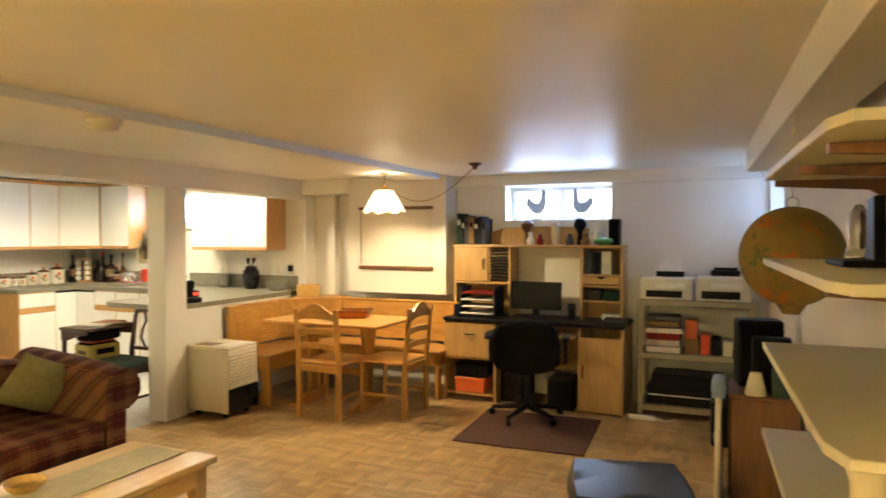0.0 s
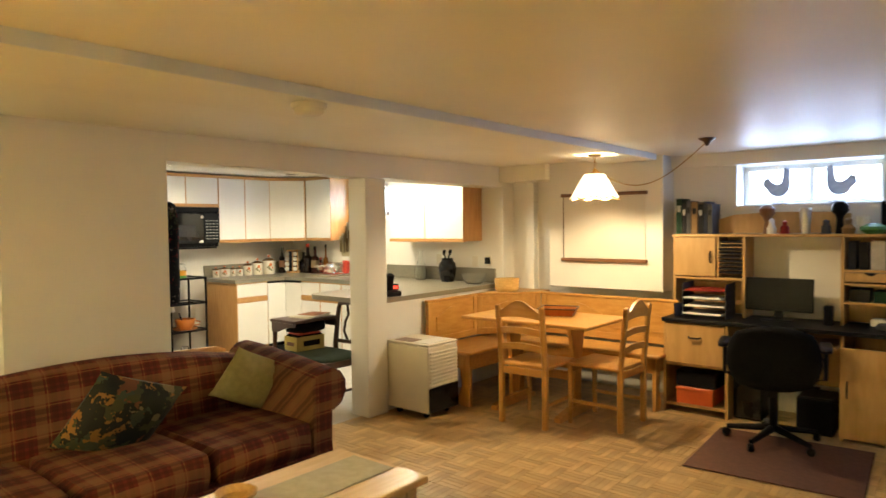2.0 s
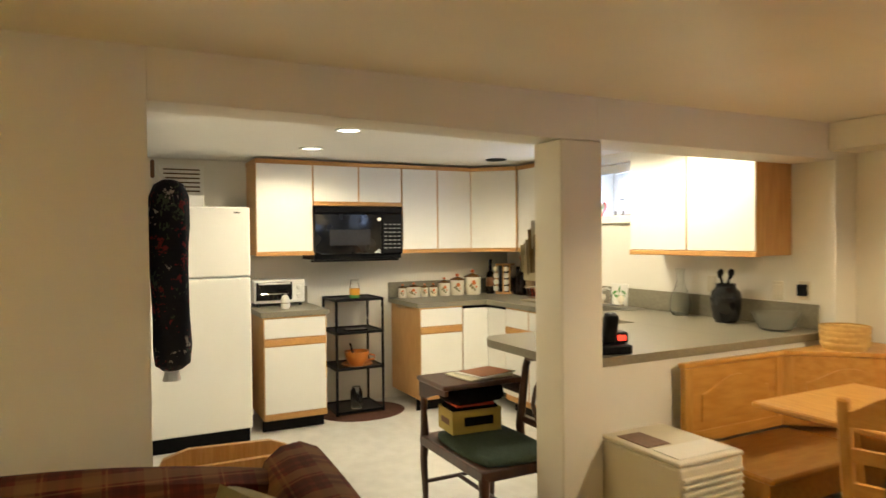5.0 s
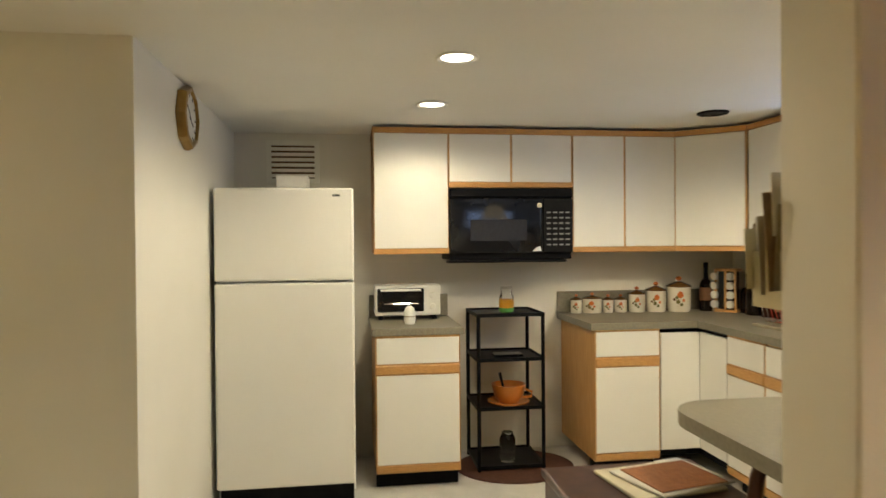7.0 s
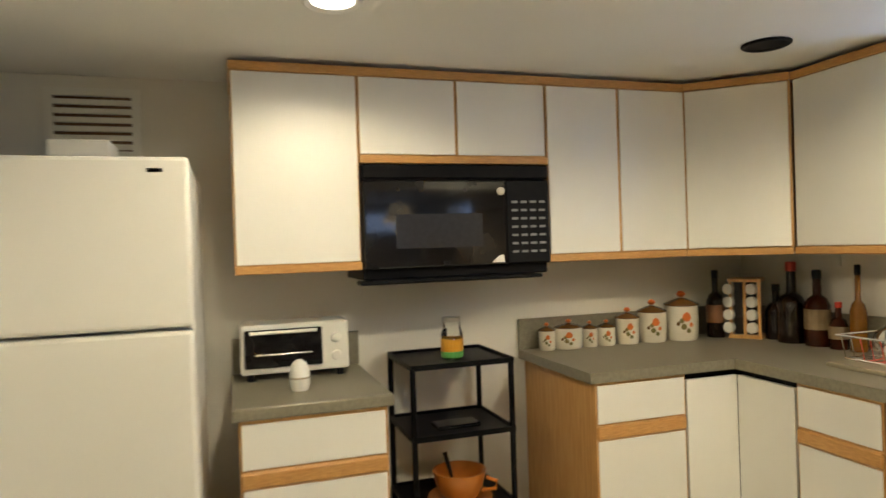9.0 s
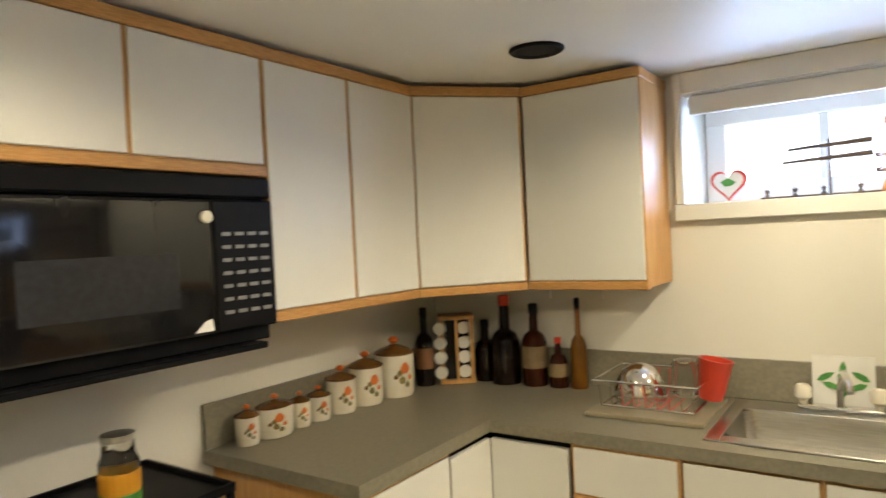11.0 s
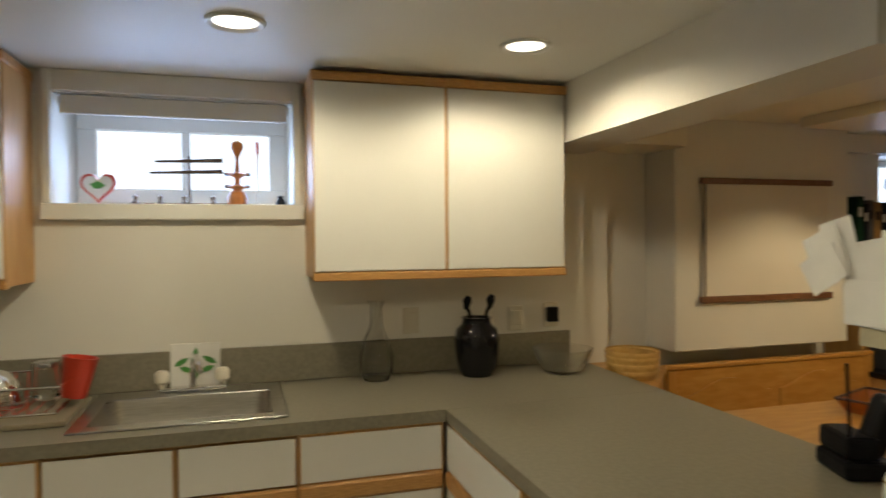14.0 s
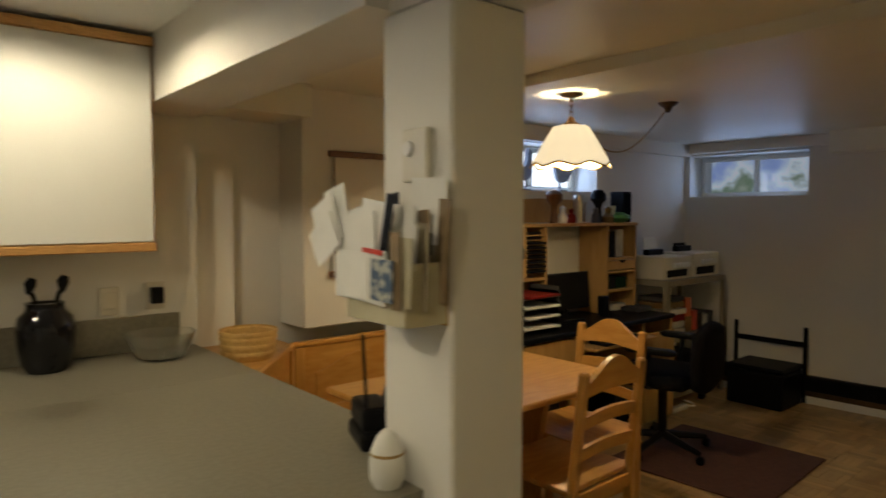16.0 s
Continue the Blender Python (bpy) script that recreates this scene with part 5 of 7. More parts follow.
part("base", box(-5.90, -5.66, 5.835, 5.88, z0 + 0.007, z0 + 0.022, 0.006, 2), M["chrome"], fc)
part("spout", tube([(-5.78, 5.855, 0.93), (-5.78, 5.855, 0.99), (-5.775, 5.84, 1.035), (-5.765, 5.80, 1.055), (-5.75, 5.72, 1.04), (-5.745, 5.70, 1.015)], 0.011, 10), M["chrome"], fc, smooth=True)
for x in (-5.885, -5.675):
    part("knob", lathe([(0, 0.022), (0.012, 0.022), (0.014, 0.035), (0.026, 0.045), (0.026, 0.075), (0.018, 0.085), (0, 0.087)], 14, pose(x, 5.855, z0)), M["ivory_plastic"], fc, smooth=True)
card = thing("picture_tile", "cream tile with a painted green leaf sprig", "tile", -5.775, 5.925, z0)
part("tile", box(-0.09, 0.09, 0, 0.008, 0.0, 0.17, 0.002, 1, pose(0, 0, 0, -4)), M["paper"], card)
M["leaf"] = material("leaf_green", (0.05, 0.20, 0.04), 0.5, colour2=(0.08, 0.28, 0.06), scale=30)
for k, (lx, lz, ln) in enumerate(((-0.05, 0.10, 30), (0.0, 0.125, 85), (0.05, 0.105, 150), (-0.03, 0.07, -20), (0.04, 0.07, 200), (0.0, 0.06, 90))):
    m = pose(lx, -0.002, lz) @ Matrix.Rotation(radians(-ln), 4, "Y")
    bm = extrude_outline([(-0.03, 0), (-0.012, 0.010), (0.012, 0.009), (0.03, 0), (0.012, -0.009), (-0.012, -0.010)], 0.002, "y", -0.002)
    bmesh.ops.transform(bm, matrix=pose(0, 0, 0, -4) @ m, verts=bm.verts[:])
    part("leaf", bm, M["leaf"], card)

# canisters
M["window_mesh"] = material("perforated_window", (0.017, 0.017, 0.020), 0.25, spec=0.3, colour2=(0.022, 0.022, 0.026), scale=60)
M["stoneware"] = material("cream_stoneware", (0.72, 0.68, 0.58), 0.25, colour2=(0.68, 0.63, 0.52), scale=10)
M["lid_brown"] = material("brown_glaze", (0.09, 0.04, 0.012), 0.22, colour2=(0.17, 0.085, 0.025), scale=14)
M["olive_print"] = material("olive_glaze", (0.11, 0.12, 0.03), 0.3, colour2=(0.20, 0.14, 0.04), scale=40)
M["mushroom"] = material("orange_glaze", (0.62, 0.16, 0.025), 0.3, colour2=(0.5, 0.11, 0.02), scale=20)


def canister(label, x, y, r, h, wide=1.0):
    ob = thing("canister", label, "canister", x, y, 0.9135, group="mushroom-print canisters")
    m = Matrix.Diagonal((1, wide, 1, 1))
    part("jar", lathe([(0, 0), (r * 0.88, 0), (r * 0.97, h * 0.06), (r, h * 0.3), (r, h * 0.64), (r * 0.95, h * 0.71), (0, h * 0.71)], 22, m), M["stoneware"], ob, smooth=True)
    lid = part("lid", lathe([(r * 0.94, h * 0.70), (r * 1.05, h * 0.715), (r * 1.04, h * 0.745), (r * 0.7, h * 0.80), (r * 0.22, h * 0.86), (0, h * 0.86)], 22, m), M["lid_brown"], ob, smooth=True)
    part("knob", lathe([(0, h * 0.87), (r * 0.14, h * 0.88), (r * 0.30, h * 0.94), (r * 0.15, h * 1.0), (0, h * 1.01)], 12), M["mushroom"], lid, smooth=True)
    for q, (az, zz, s, mat) in enumerate(((-20, 0.50, 0.30, "mushroom"), (-36, 0.42, 0.16, "olive_print"), (-30, 0.30, 0.20, "olive_print"), (-48, 0.36, 0.13, "lid_brown"), (-14, 0.22, 0.16, "olive_print"), (-4, 0.34, 0.15, "mushroom"))):
        a = radians(az)
        mm = m @ pose((r + 0.0015) * math.cos(a), (r + 0.0015) * math.sin(a), h * zz, 0, 0, az) @ Matrix.Diagonal((0.001, r * s, r * s, 1))
        part("print_spot", lathe([(0, -1), (0.55, -0.85), (0.95, -0.2), (0.7, 0.5), (0.25, 0.9), (0, 1)], 10, mm), M[mat], ob, smooth=True)
    return ob


for lab, x, y, r, h, w in (("small cream mushroom-print shaker", -7.335, 4.775, 0.038, 0.125, 1.0), ("wide cream mushroom-print napkin pot", -7.33, 4.885, 0.05, 0.135, 1.35),
                           ("small cream mushroom-print spice jar", -7.33, 4.995, 0.036, 0.12, 1.0), ("small cream mushroom-print jar with a lid", -7.33, 5.085, 0.042, 0.12, 1.0),
                           ("cream mushroom-print tea canister", -7.33, 5.20, 0.056, 0.17, 1.0), ("cream mushroom-print sugar canister", -7.325, 5.335, 0.067, 0.20, 1.0),
                           ("large cream mushroom-print flour canister", -7.305, 5.49, 0.078, 0.235, 1.0)):
    canister(lab, x, y, r, h, w)

M["amber"] = material("amber_liquor", (0.04, 0.008, 0.003), 0.12, spec=0.3, colour2=(0.022, 0.005, 0.002), scale=8)
M["dark_glass"] = material("dark_bottle_glass", (0.004, 0.002, 0.0015), 0.10, spec=0.3, colour2=(0.007, 0.003, 0.002), scale=6)
M["oil"] = material("yellow_oil", (0.20, 0.085, 0.012), 0.12, spec=0.3, colour2=(0.11, 0.04, 0.006), scale=6)
M["label_tan"] = material("tan_paper_label", (0.24, 0.17, 0.09), 0.7, colour2=(0.18, 0.12, 0.06), scale=20)


def bottle(label, x, y, r, h, mat, cap, lab_mat=None, neck=0.3):
    ob = thing("bottle", label, "bottle", x, y, 0.9135, group="bottles in the counter corner")
    part("glass", lathe([(0, 0), (r, 0), (r, h * (0.92 - neck) - 0.03), (r * 0.75, h * (0.92 - neck)), (r * 0.36, h * (0.97 - neck)), (r * 0.32, h * 0.9), (0, h * 0.9)], 16), mat, ob, smooth=True)
    part("cap", lathe([(0, h * 0.88), (r * 0.38, h * 0.88), (r * 0.38, h * 0.99), (r * 0.3, h), (0, h)], 12), cap, ob, smooth=True)
    if lab_mat:
        part("paper_label", lathe([(r + 0.001, h * 0.22), (r + 0.0015, h * 0.225), (r + 0.0015, h * 0.48), (r + 0.001, h * 0.485)], 16), lab_mat, ob)


bottle("tall dark liquor bottle with an orange label", -7.29, 5.68, 0.042, 0.33, M["dark_glass"], M["black"], M["brown_wood"])
bottle("dark waisted liquor bottle with a red cap", -6.99, 5.85, 0.062, 0.37, M["dark_glass"], M["red"], None, 0.36)
bottle("amber liquor bottle with a tan label", -6.86, 5.86, 0.052, 0.335, M["amber"], M["black"], M["label_tan"])
bottle("squat amber sauce bottle with a red cap", -6.755, 5.86, 0.038, 0.20, M["amber"], M["red"], M["label_tan"])
bottle("slim yellow oil bottle with a black cap", -6.67, 5.87, 0.032, 0.36, M["oil"], M["black"], None, 0.38)
bottle("plain dark bottle behind the spice rack", -7.10, 5.87, 0.05, 0.26, M["dark_glass"], M["black"])

sr = thing("spice_rack", "wooden revolving spice rack with white-capped jars", "spice rack", -7.20, 5.79, 0.9135, 38)
part("base", box(-0.075, 0.075, -0.06, 0.06, 0, 0.018, 0.003), M["oak"], sr)
part("top", box(-0.075, 0.075, -0.06, 0.06, 0.272, 0.29, 0.003), M["oak"], sr)
for x in (-0.07, -0.006, 0.058):
    part("post", box(x, x + 0.012, -0.06, -0.045, 0.018, 0.272), M["oak"], sr)
part("core", box(-0.05, 0.05, -0.04, 0.05, 0.019, 0.271), M["dark_glass"], sr)
for k in range(4):
    for x in (-0.072, 0.030):
        part("jar_cap", lathe([(0, -0.012), (0.026, -0.012), (0.026, 0.01), (0, 0.012)], 12, pose(x, -0.055, 0.052 + k * 0.062, 90, 0, -25)), M["white_plastic"], sr, smooth=True)

dr_ = thing("dish_rack", "chrome wire dish rack on a grey drip tray", "dish rack")
part("drip_tray", extrude_outline([(-6.50, 5.50), (-6.12, 5.50), (-6.12, 5.86), (-6.50, 5.86)], 0.016, "z", 0.9137, 0.004), M["putty"], dr_)
for z, g in ((0.945, 0.02), (1.03, 0.0)):
    x0, x1, y0, y1 = -6.48 + g, -6.14 - g, 5.53 + g, 5.84 - g
    part("wire_rim", tube([(x0, y0, z), (x1, y0, z), (x1, y1, z), (x0, y1, z)], 0.004, 6, True), M["chrome"], dr_)
for k in range(9):
    x = -6.46 + k * 0.038
    part("wire", tube([(x, 5.53, 1.03), (x, 5.55, 0.945), (x, 5.82, 0.945), (x, 5.84, 1.03)], 0.0025, 5), M["red"] if 1 < k < 7 else M["chrome"], dr_)
pb = thing("metal_bowl", "upturned steel mixing bowl in the dish rack", "bowl", -6.37, 5.70, 0.95)
part("bowl", lathe([(0.088, 0.0), (0.092, 0.004), (0.084, 0.05), (0.055, 0.10), (0.02, 0.12), (0, 0.122)], 24, pose(0, 0, 0, 18, 0, 0)), M["chrome"], pb, smooth=True)
gj = thing("glass_jar", "clear glass jar drying upside down", "jar", -6.23, 5.75, 0.95)
part("jar", lathe([(0.035, 0), (0.045, 0.01), (0.045, 0.11), (0.04, 0.125), (0, 0.127)], 16), M["glass"], gj, smooth=True)
rc = thing("cutlery_cup", "red plastic cutlery cup on the dish rack", "cup", -6.145, 5.72, 0.955, 15)
part("cup", lathe([(0, 0), (0.036, 0), (0.040, 0.01), (0.054, 0.13), (0.057, 0.135), (0.050, 0.135), (0.036, 0.012), (0, 0.010)], 18, pose(0, 0, 0, 0, 10, 0)), M["red"], rc, smooth=True)

gv = thing("glass_carafe", "clear glass carafe on the counter", "carafe", -5.09, 5.85, 0.9135)
part("glass", lathe([(0, 0), (0.05, 0), (0.065, 0.03), (0.068, 0.09), (0.05, 0.16), (0.024, 0.22), (0.022, 0.29), (0.036, 0.315), (0.034, 0.315), (0.02, 0.29), (0.021, 0.22), (0.046, 0.16), (0.063, 0.09), (0.06, 0.03), (0.045, 0.006), (0, 0.006)], 20), M["glass"], gv, smooth=True)
bv = thing("black_vase", "glossy black jar with dark utensils standing in it", "vase", -4.68, 5.80, 0.9135)
part("jar", lathe([(0, 0), (0.06, 0), (0.078, 0.03), (0.088, 0.09), (0.092, 0.15), (0.084, 0.19), (0.062, 0.212), (0.058, 0.23), (0.063, 0.24), (0.05, 0.24), (0.045, 0.2), (0, 0.19)], 26), M["black_gloss"], bv, smooth=True)
for k, (dx, dy, h) in enumerate(((-0.045, 0.0, 0.325), (0.05, -0.02, 0.33))):
    part("utensil", tube([(dx * 0.3, dy, 0.19), (dx * 0.8, dy, 0.27), (dx, dy, h - 0.05), (dx + 0.004, dy, h - 0.02), (dx + 0.012, dy, h)], [0.008, 0.008, 0.011, 0.020, 0.012], 8), M["black"], bv, smooth=True)
gb = thing("glass_bowl", "cut glass serving bowl on the counter", "bowl", -4.31, 5.76, 0.9135)
M["cut_glass"] = material("cut_glass", (0.93, 0.94, 0.90), 0.07, transmission=0.97, bump=0.35, bump_scale=60)
part("bowl", lathe([(0, 0.004), (0.07, 0.0), (0.085, 0.008), (0.108, 0.05), (0.128, 0.098), (0.124, 0.098), (0.103, 0.05), (0.08, 0.012), (0, 0.010)], 28), M["cut_glass"], gb, smooth=True)
wb = thing("wicker_basket", "round golden woven basket on the bench corner", "basket", -3.945, 5.80, 0.8555)
part("wall", lathe([(0, 0), (0.10, 0), (0.112, 0.03), (0.118, 0.11), (0.114, 0.115), (0.106, 0.11), (0.10, 0.01), (0, 0.008)], 24), M["wicker"], wb, smooth=True)
for z in (0.03, 0.06, 0.09, 0.112):
    part("weave_band", lathe([(0.1125 + z * 0.045, z - 0.010), (0.1155 + z * 0.045, z), (0.1125 + z * 0.045, z + 0.010)], 24), M["wicker"], wb, smooth=True)
for k, (x, z, c) in enumerate(((-4.27, 1.13, "black"), (-4.44, 1.12, "ivory_plastic"), (-4.92, 1.13, "ivory_plastic"))):
    op = thing("wall_outlet", "black plug adaptor in a wall outlet" if c == "black" else "ivory electrical wall outlet", "outlet")
    part("plate", box(x - 0.035, x + 0.035, 5.951, 5.9595, z - 0.055, z + 0.055, 0.003), M["ivory_plastic"], op)
    part("plug", box(x - 0.024, x + 0.024, 5.915 if c == "black" else 5.947, 5.951, z - 0.03, z + 0.035, 0.004), M[c], op)
for x in (-6.83, -6.60):
    ck = thing("cup_hook", "small white adhesive hook under the cabinet", "hook")
    part("hook", extrude_outline([(x - 0.012, 1.26), (x + 0.012, 1.26), (x + 0.010, 1.31), (x - 0.010, 1.31)], 0.012, "y", 5.947, 0.003), M["white_plastic"], ck)

# phone cradle and egg lamp by the column
pc = thing("cordless_phone", "black cordless phone in a cradle with a red display", "phone", -4.20, 4.47, 0.9135, 70)
part("cradle", box(-0.075, 0.075, -0.06, 0.06, 0, 0.045, 0.012, 2), M["black"], pc)
part("clock_box", box(-0.07, 0.07, -0.02, 0.055, 0.045, 0.10, 0.012, 2), M["black"], pc)
part("handset", box(-0.06, 0.005, -0.02, 0.035, 0.05, 0.20, 0.02, 3, pose(0, 0, 0, 20)), M["black"], pc)
M["red_led"] = material("red_display", (0.3, 0.02, 0.01), 0.3, emit=(1.0, 0.06, 0.03), strength=2.0)
part("display", box(0.015, 0.055, -0.0235, -0.0205, 0.06, 0.085), M["red_led"], pc, "red glowing display")
part("antenna", tube([(-0.05, 0.04, 0.06), (-0.05, 0.05, 0.27)], 0.004, 6), M["black"], pc)
eg = thing("egg_timer", "white egg-shaped ornament with a gold band", "ornament", -4.335, 4.245, 0.9135)
part("egg", lathe([(0, 0), (0.027, 0.0), (0.035, 0.016), (0.037, 0.045), (0.033, 0.075), (0.023, 0.10), (0.009, 0.115), (0, 0.117)], 20), M["white_plastic"], eg, smooth=True)
part("band", lathe([(0.0345, 0.066), (0.0365, 0.069), (0.0345, 0.072)], 20), M["brass"], eg)

# wall organiser and intercom on the column
wo = thing("letter_holder", "clear wall letter holder stuffed with papers on the column", "letter holder")
part("back", box(-4.2935, -4.290, 4.11, 4.315, 1.25, 1.43), M["wicker"], wo, "tan backing")
for b in ((-4.39, -4.385, 4.11, 4.30, 1.255, 1.37), (-4.385, -4.294, 4.11, 4.114, 1.255, 1.37), (-4.385, -4.294, 4.296, 4.30, 1.255, 1.37), (-4.385, -4.294, 4.114, 4.296, 1.255, 1.259)):
    part("pocket_panel", box(*b), M["beige"], wo)
M["blue_print"] = material("blue_printed_paper", (0.05, 0.09, 0.16), 0.6, colour2=(0.40, 0.40, 0.36), scale=60, mixlow=0.45, mixhigh=0.55)
sheets = ((-4.40, 4.315, 0.045, 1.365, 1.465, -24, "paper"), (-4.39, 4.315, 0.04, 1.375, 1.48, -15, "paper"), (-4.405, 4.305, 0.05, 1.35, 1.43, -32, "paper"), (-4.315, 4.128, 0.022, 1.25, 1.42, -3, "putty"), (-4.322, 4.12, 0.016, 1.25, 1.445, 4, "label_tan"), (-4.40, 4.128, 0.02, 1.25, 1.375, 3, "beige"),
          (-4.385, 4.265, 0.070, 1.335, 1.432, -10, "paper"), (-4.395, 4.275, 0.066, 1.335, 1.418, -5, "paper"), (-4.39, 4.262, 0.04, 1.35, 1.445, 8, "paper"), (-4.408, 4.275, 0.062, 1.252, 1.345, 1, "paper"), (-4.412, 4.278, 0.058, 1.256, 1.338, -2, "paper"),
          (-4.398, 4.225, 0.012, 1.33, 1.46, 14, "black"), (-4.410, 4.212, 0.038, 1.250, 1.352, 4, "paper"), (-4.414, 4.214, 0.032, 1.344, 1.353, 4, "red"), (-4.416, 4.175, 0.034, 1.258, 1.335, 2, "blue_print"),
          (-4.36, 4.205, 0.05, 1.30, 1.435, 3, "paper"), (-4.318, 4.165, 0.052, 1.36, 1.485, 2, "paper"), (-4.335, 4.215, 0.010, 1.36, 1.46, -6, "black"), (-4.345, 4.16, 0.034, 1.345, 1.385, 4, "black"),
          (-4.409, 4.135, 0.014, 1.245, 1.385, -2, "label_tan"), (-4.36, 4.13, 0.018, 1.24, 1.40, 3, "putty"), (-4.335, 4.135, 0.016, 1.24, 1.425, -5, "label_tan"), (-4.38, 4.15, 0.020, 1.25, 1.40, 6, "paper"))
for x, y, hw, za, zb, tilt, mt_ in sheets:
    part("letter", box(-0.001, 0.001, -hw, hw, za - 1.22, zb - 1.22, 0.0, 1, pose(x + 0.012, y - 0.01, 1.262, tilt, 0, 0)), M[mt_], wo)
ic = thing("wall_telephone_jack", "white wall thermostat on the column", "thermostat")
part("plate", box(-4.305, -4.290, 4.155, 4.235, 1.52, 1.625, 0.006, 2), M["ivory_plastic"], ic)
part("button", lathe([(0, 0), (0.016, 0), (0.014, 0.006), (0, 0.007)], 14, pose(-4.305, 4.21, 1.585, 0, -90, 0)), M["white_plastic"], ic)

# toaster oven, egg timer, rack
to = thing("toaster_oven", "white toaster oven with a glass door", "toaster oven", -7.285, 3.635, 0.9135)
part("body", box(-0.10, 0.085, -0.205, 0.205, 0.025, 0.215, 0.01, 2), M["white_plastic"], to)
part("door", box(0.086, 0.096, -0.19, 0.10, 0.05, 0.195, 0.004), M["black_gloss"], to, "dark glass door")
part("door_handle", tube([(0.105, -0.17, 0.185), (0.105, 0.08, 0.185)], 0.007, 8), M["white_plastic"], to)
for z in (0.08, 0.15):
    part("knob", lathe([(0, 0), (0.02, 0), (0.017, 0.014), (0, 0.016)], 14, pose(0.086, 0.155, z, 0, 90, 0)), M["white_plastic"], to, smooth=True)
part("rack_bar", tube([(0.0975, -0.15, 0.10), (0.0975, 0.06, 0.10)], 0.003, 6), M["chrome"], to)
for y in (-0.17, 0.17):
    for x in (-0.08, 0.065):
        part("foot", lathe([(0, 0), (0.014, 0), (0.012, 0.026), (0, 0.026)], 10, pose(x, y, 0)), M["black"], to)
et = thing("egg_timer", "small white egg-shaped kitchen timer", "timer", -6.98, 3.625, 0.9135)
part("shell", lathe([(0, 0), (0.028, 0.0), (0.036, 0.02), (0.036, 0.06), (0.026, 0.095), (0.01, 0.108), (0, 0.11)], 18), M["white_plastic"], et, smooth=True)
part("seam", lathe([(0.0362, 0.043), (0.0375, 0.046), (0.0362, 0.049)], 18), M["putty"], et)

rk = thing("wire_rack", "black four-tier plastic shelf rack", "shelf", -7.17, 4.24, 0)
for z in (0.94, 0.67, 0.375, 0.02):
    part("shelf", boxes((-0.19, 0.19, -0.21, 0.21, z, z + 0.010), (-0.19, -0.18, -0.21, 0.21, z + 0.0101, z + 0.022), (0.18, 0.19, -0.21, 0.21, z + 0.0101, z + 0.022), (-0.18, 0.18, -0.21, -0.20, z + 0.0101, z + 0.022), (-0.18, 0.18, 0.20, 0.21, z + 0.0101, z + 0.022)), M["black"], rk)
for x in (-0.18, 0.18):
    for y in (-0.2, 0.2):
        part("post", tube([(x, y, 0), (x, y, 0.945)], 0.012, 8), M["black"], rk)
M["juice"] = material("orange_juice", (0.62, 0.30, 0.03), 0.3, colour2=(0.55, 0.24, 0.02), scale=12)
jr = thing("jar", "glass jar with yellow fruit painted on it", "jar", -7.14, 4.25, 0.951)
part("glass", lathe([(0, 0), (0.04, 0), (0.045, 0.01), (0.045, 0.10), (0.036, 0.12), (0.036, 0.15), (0, 0.15)], 18), M["glass"], jr, smooth=True)
part("painted_band", lathe([(0.0455, 0.03), (0.0465, 0.035), (0.0465, 0.075), (0.0455, 0.08)], 18), M["juice"], jr)
part("painted_leaves", lathe([(0.0455, 0.006), (0.0465, 0.01), (0.0465, 0.028), (0.0455, 0.03)], 18), M["leaf"], jr)
part("lid", lathe([(0, 0.15), (0.038, 0.15), (0.038, 0.165), (0, 0.168)], 16), M["steel"], jr)
M["terracotta"] = material("orange_earthenware", (0.48, 0.17, 0.03), 0.3, colour2=(0.40, 0.13, 0.02), scale=14)
bwl = thing("orange_bowl", "orange ribbed bowl on a saucer with a spoon", "bowl", -7.10, 4.25, 0.386)
part("saucer", lathe([(0, 0), (0.07, 0), (0.13, 0.018), (0.128, 0.024), (0.07, 0.008), (0, 0.008)], 24), M["terracotta"], bwl, smooth=True)
part("bowl", lathe([(0, 0.01), (0.06, 0.01), (0.09, 0.05), (0.105, 0.11), (0.108, 0.125), (0.10, 0.125), (0.085, 0.06), (0, 0.03)], 24), M["terracotta"], bwl, smooth=True)
part("handle", tube([(0.06, 0.09, 0.10), (0.09, 0.125, 0.09), (0.085, 0.12, 0.06), (0.055, 0.075, 0.05)], 0.008, 8), M["terracotta"], bwl)
part("spoon", tube([(0.0, -0.02, 0.05), (-0.03, -0.05, 0.19)], [0.006, 0.01], 6), M["black"], bwl)
tray = thing("tray", "small dark tray on the rack shelf", "tray", -7.12, 4.25, 0.681)
part("plate", box(-0.05, 0.05, -0.09, 0.09, 0, 0.015, 0.004), M["black_gloss"], tray)
gt = thing("glass_jar", "clear storage jar on the rack's bottom shelf", "jar", -7.10, 4.24, 0.031)
part("jar", lathe([(0, 0), (0.045, 0), (0.05, 0.02), (0.05, 0.14), (0.035, 0.17), (0.035, 0.18), (0, 0.18)], 16), M["glass"], gt, smooth=True)
rg = thing("rug", "small oval brown rug under the rack", "rug", -7.08, 4.28, 0.0)
part("mat", lathe([(0, 0.001), (0.36, 0.001), (0.36, 0.006), (0.34, 0.009), (0, 0.009)], 36, Matrix.Diagonal((0.85, 1.02, 1, 1))), M["maroon_mat"], rg)

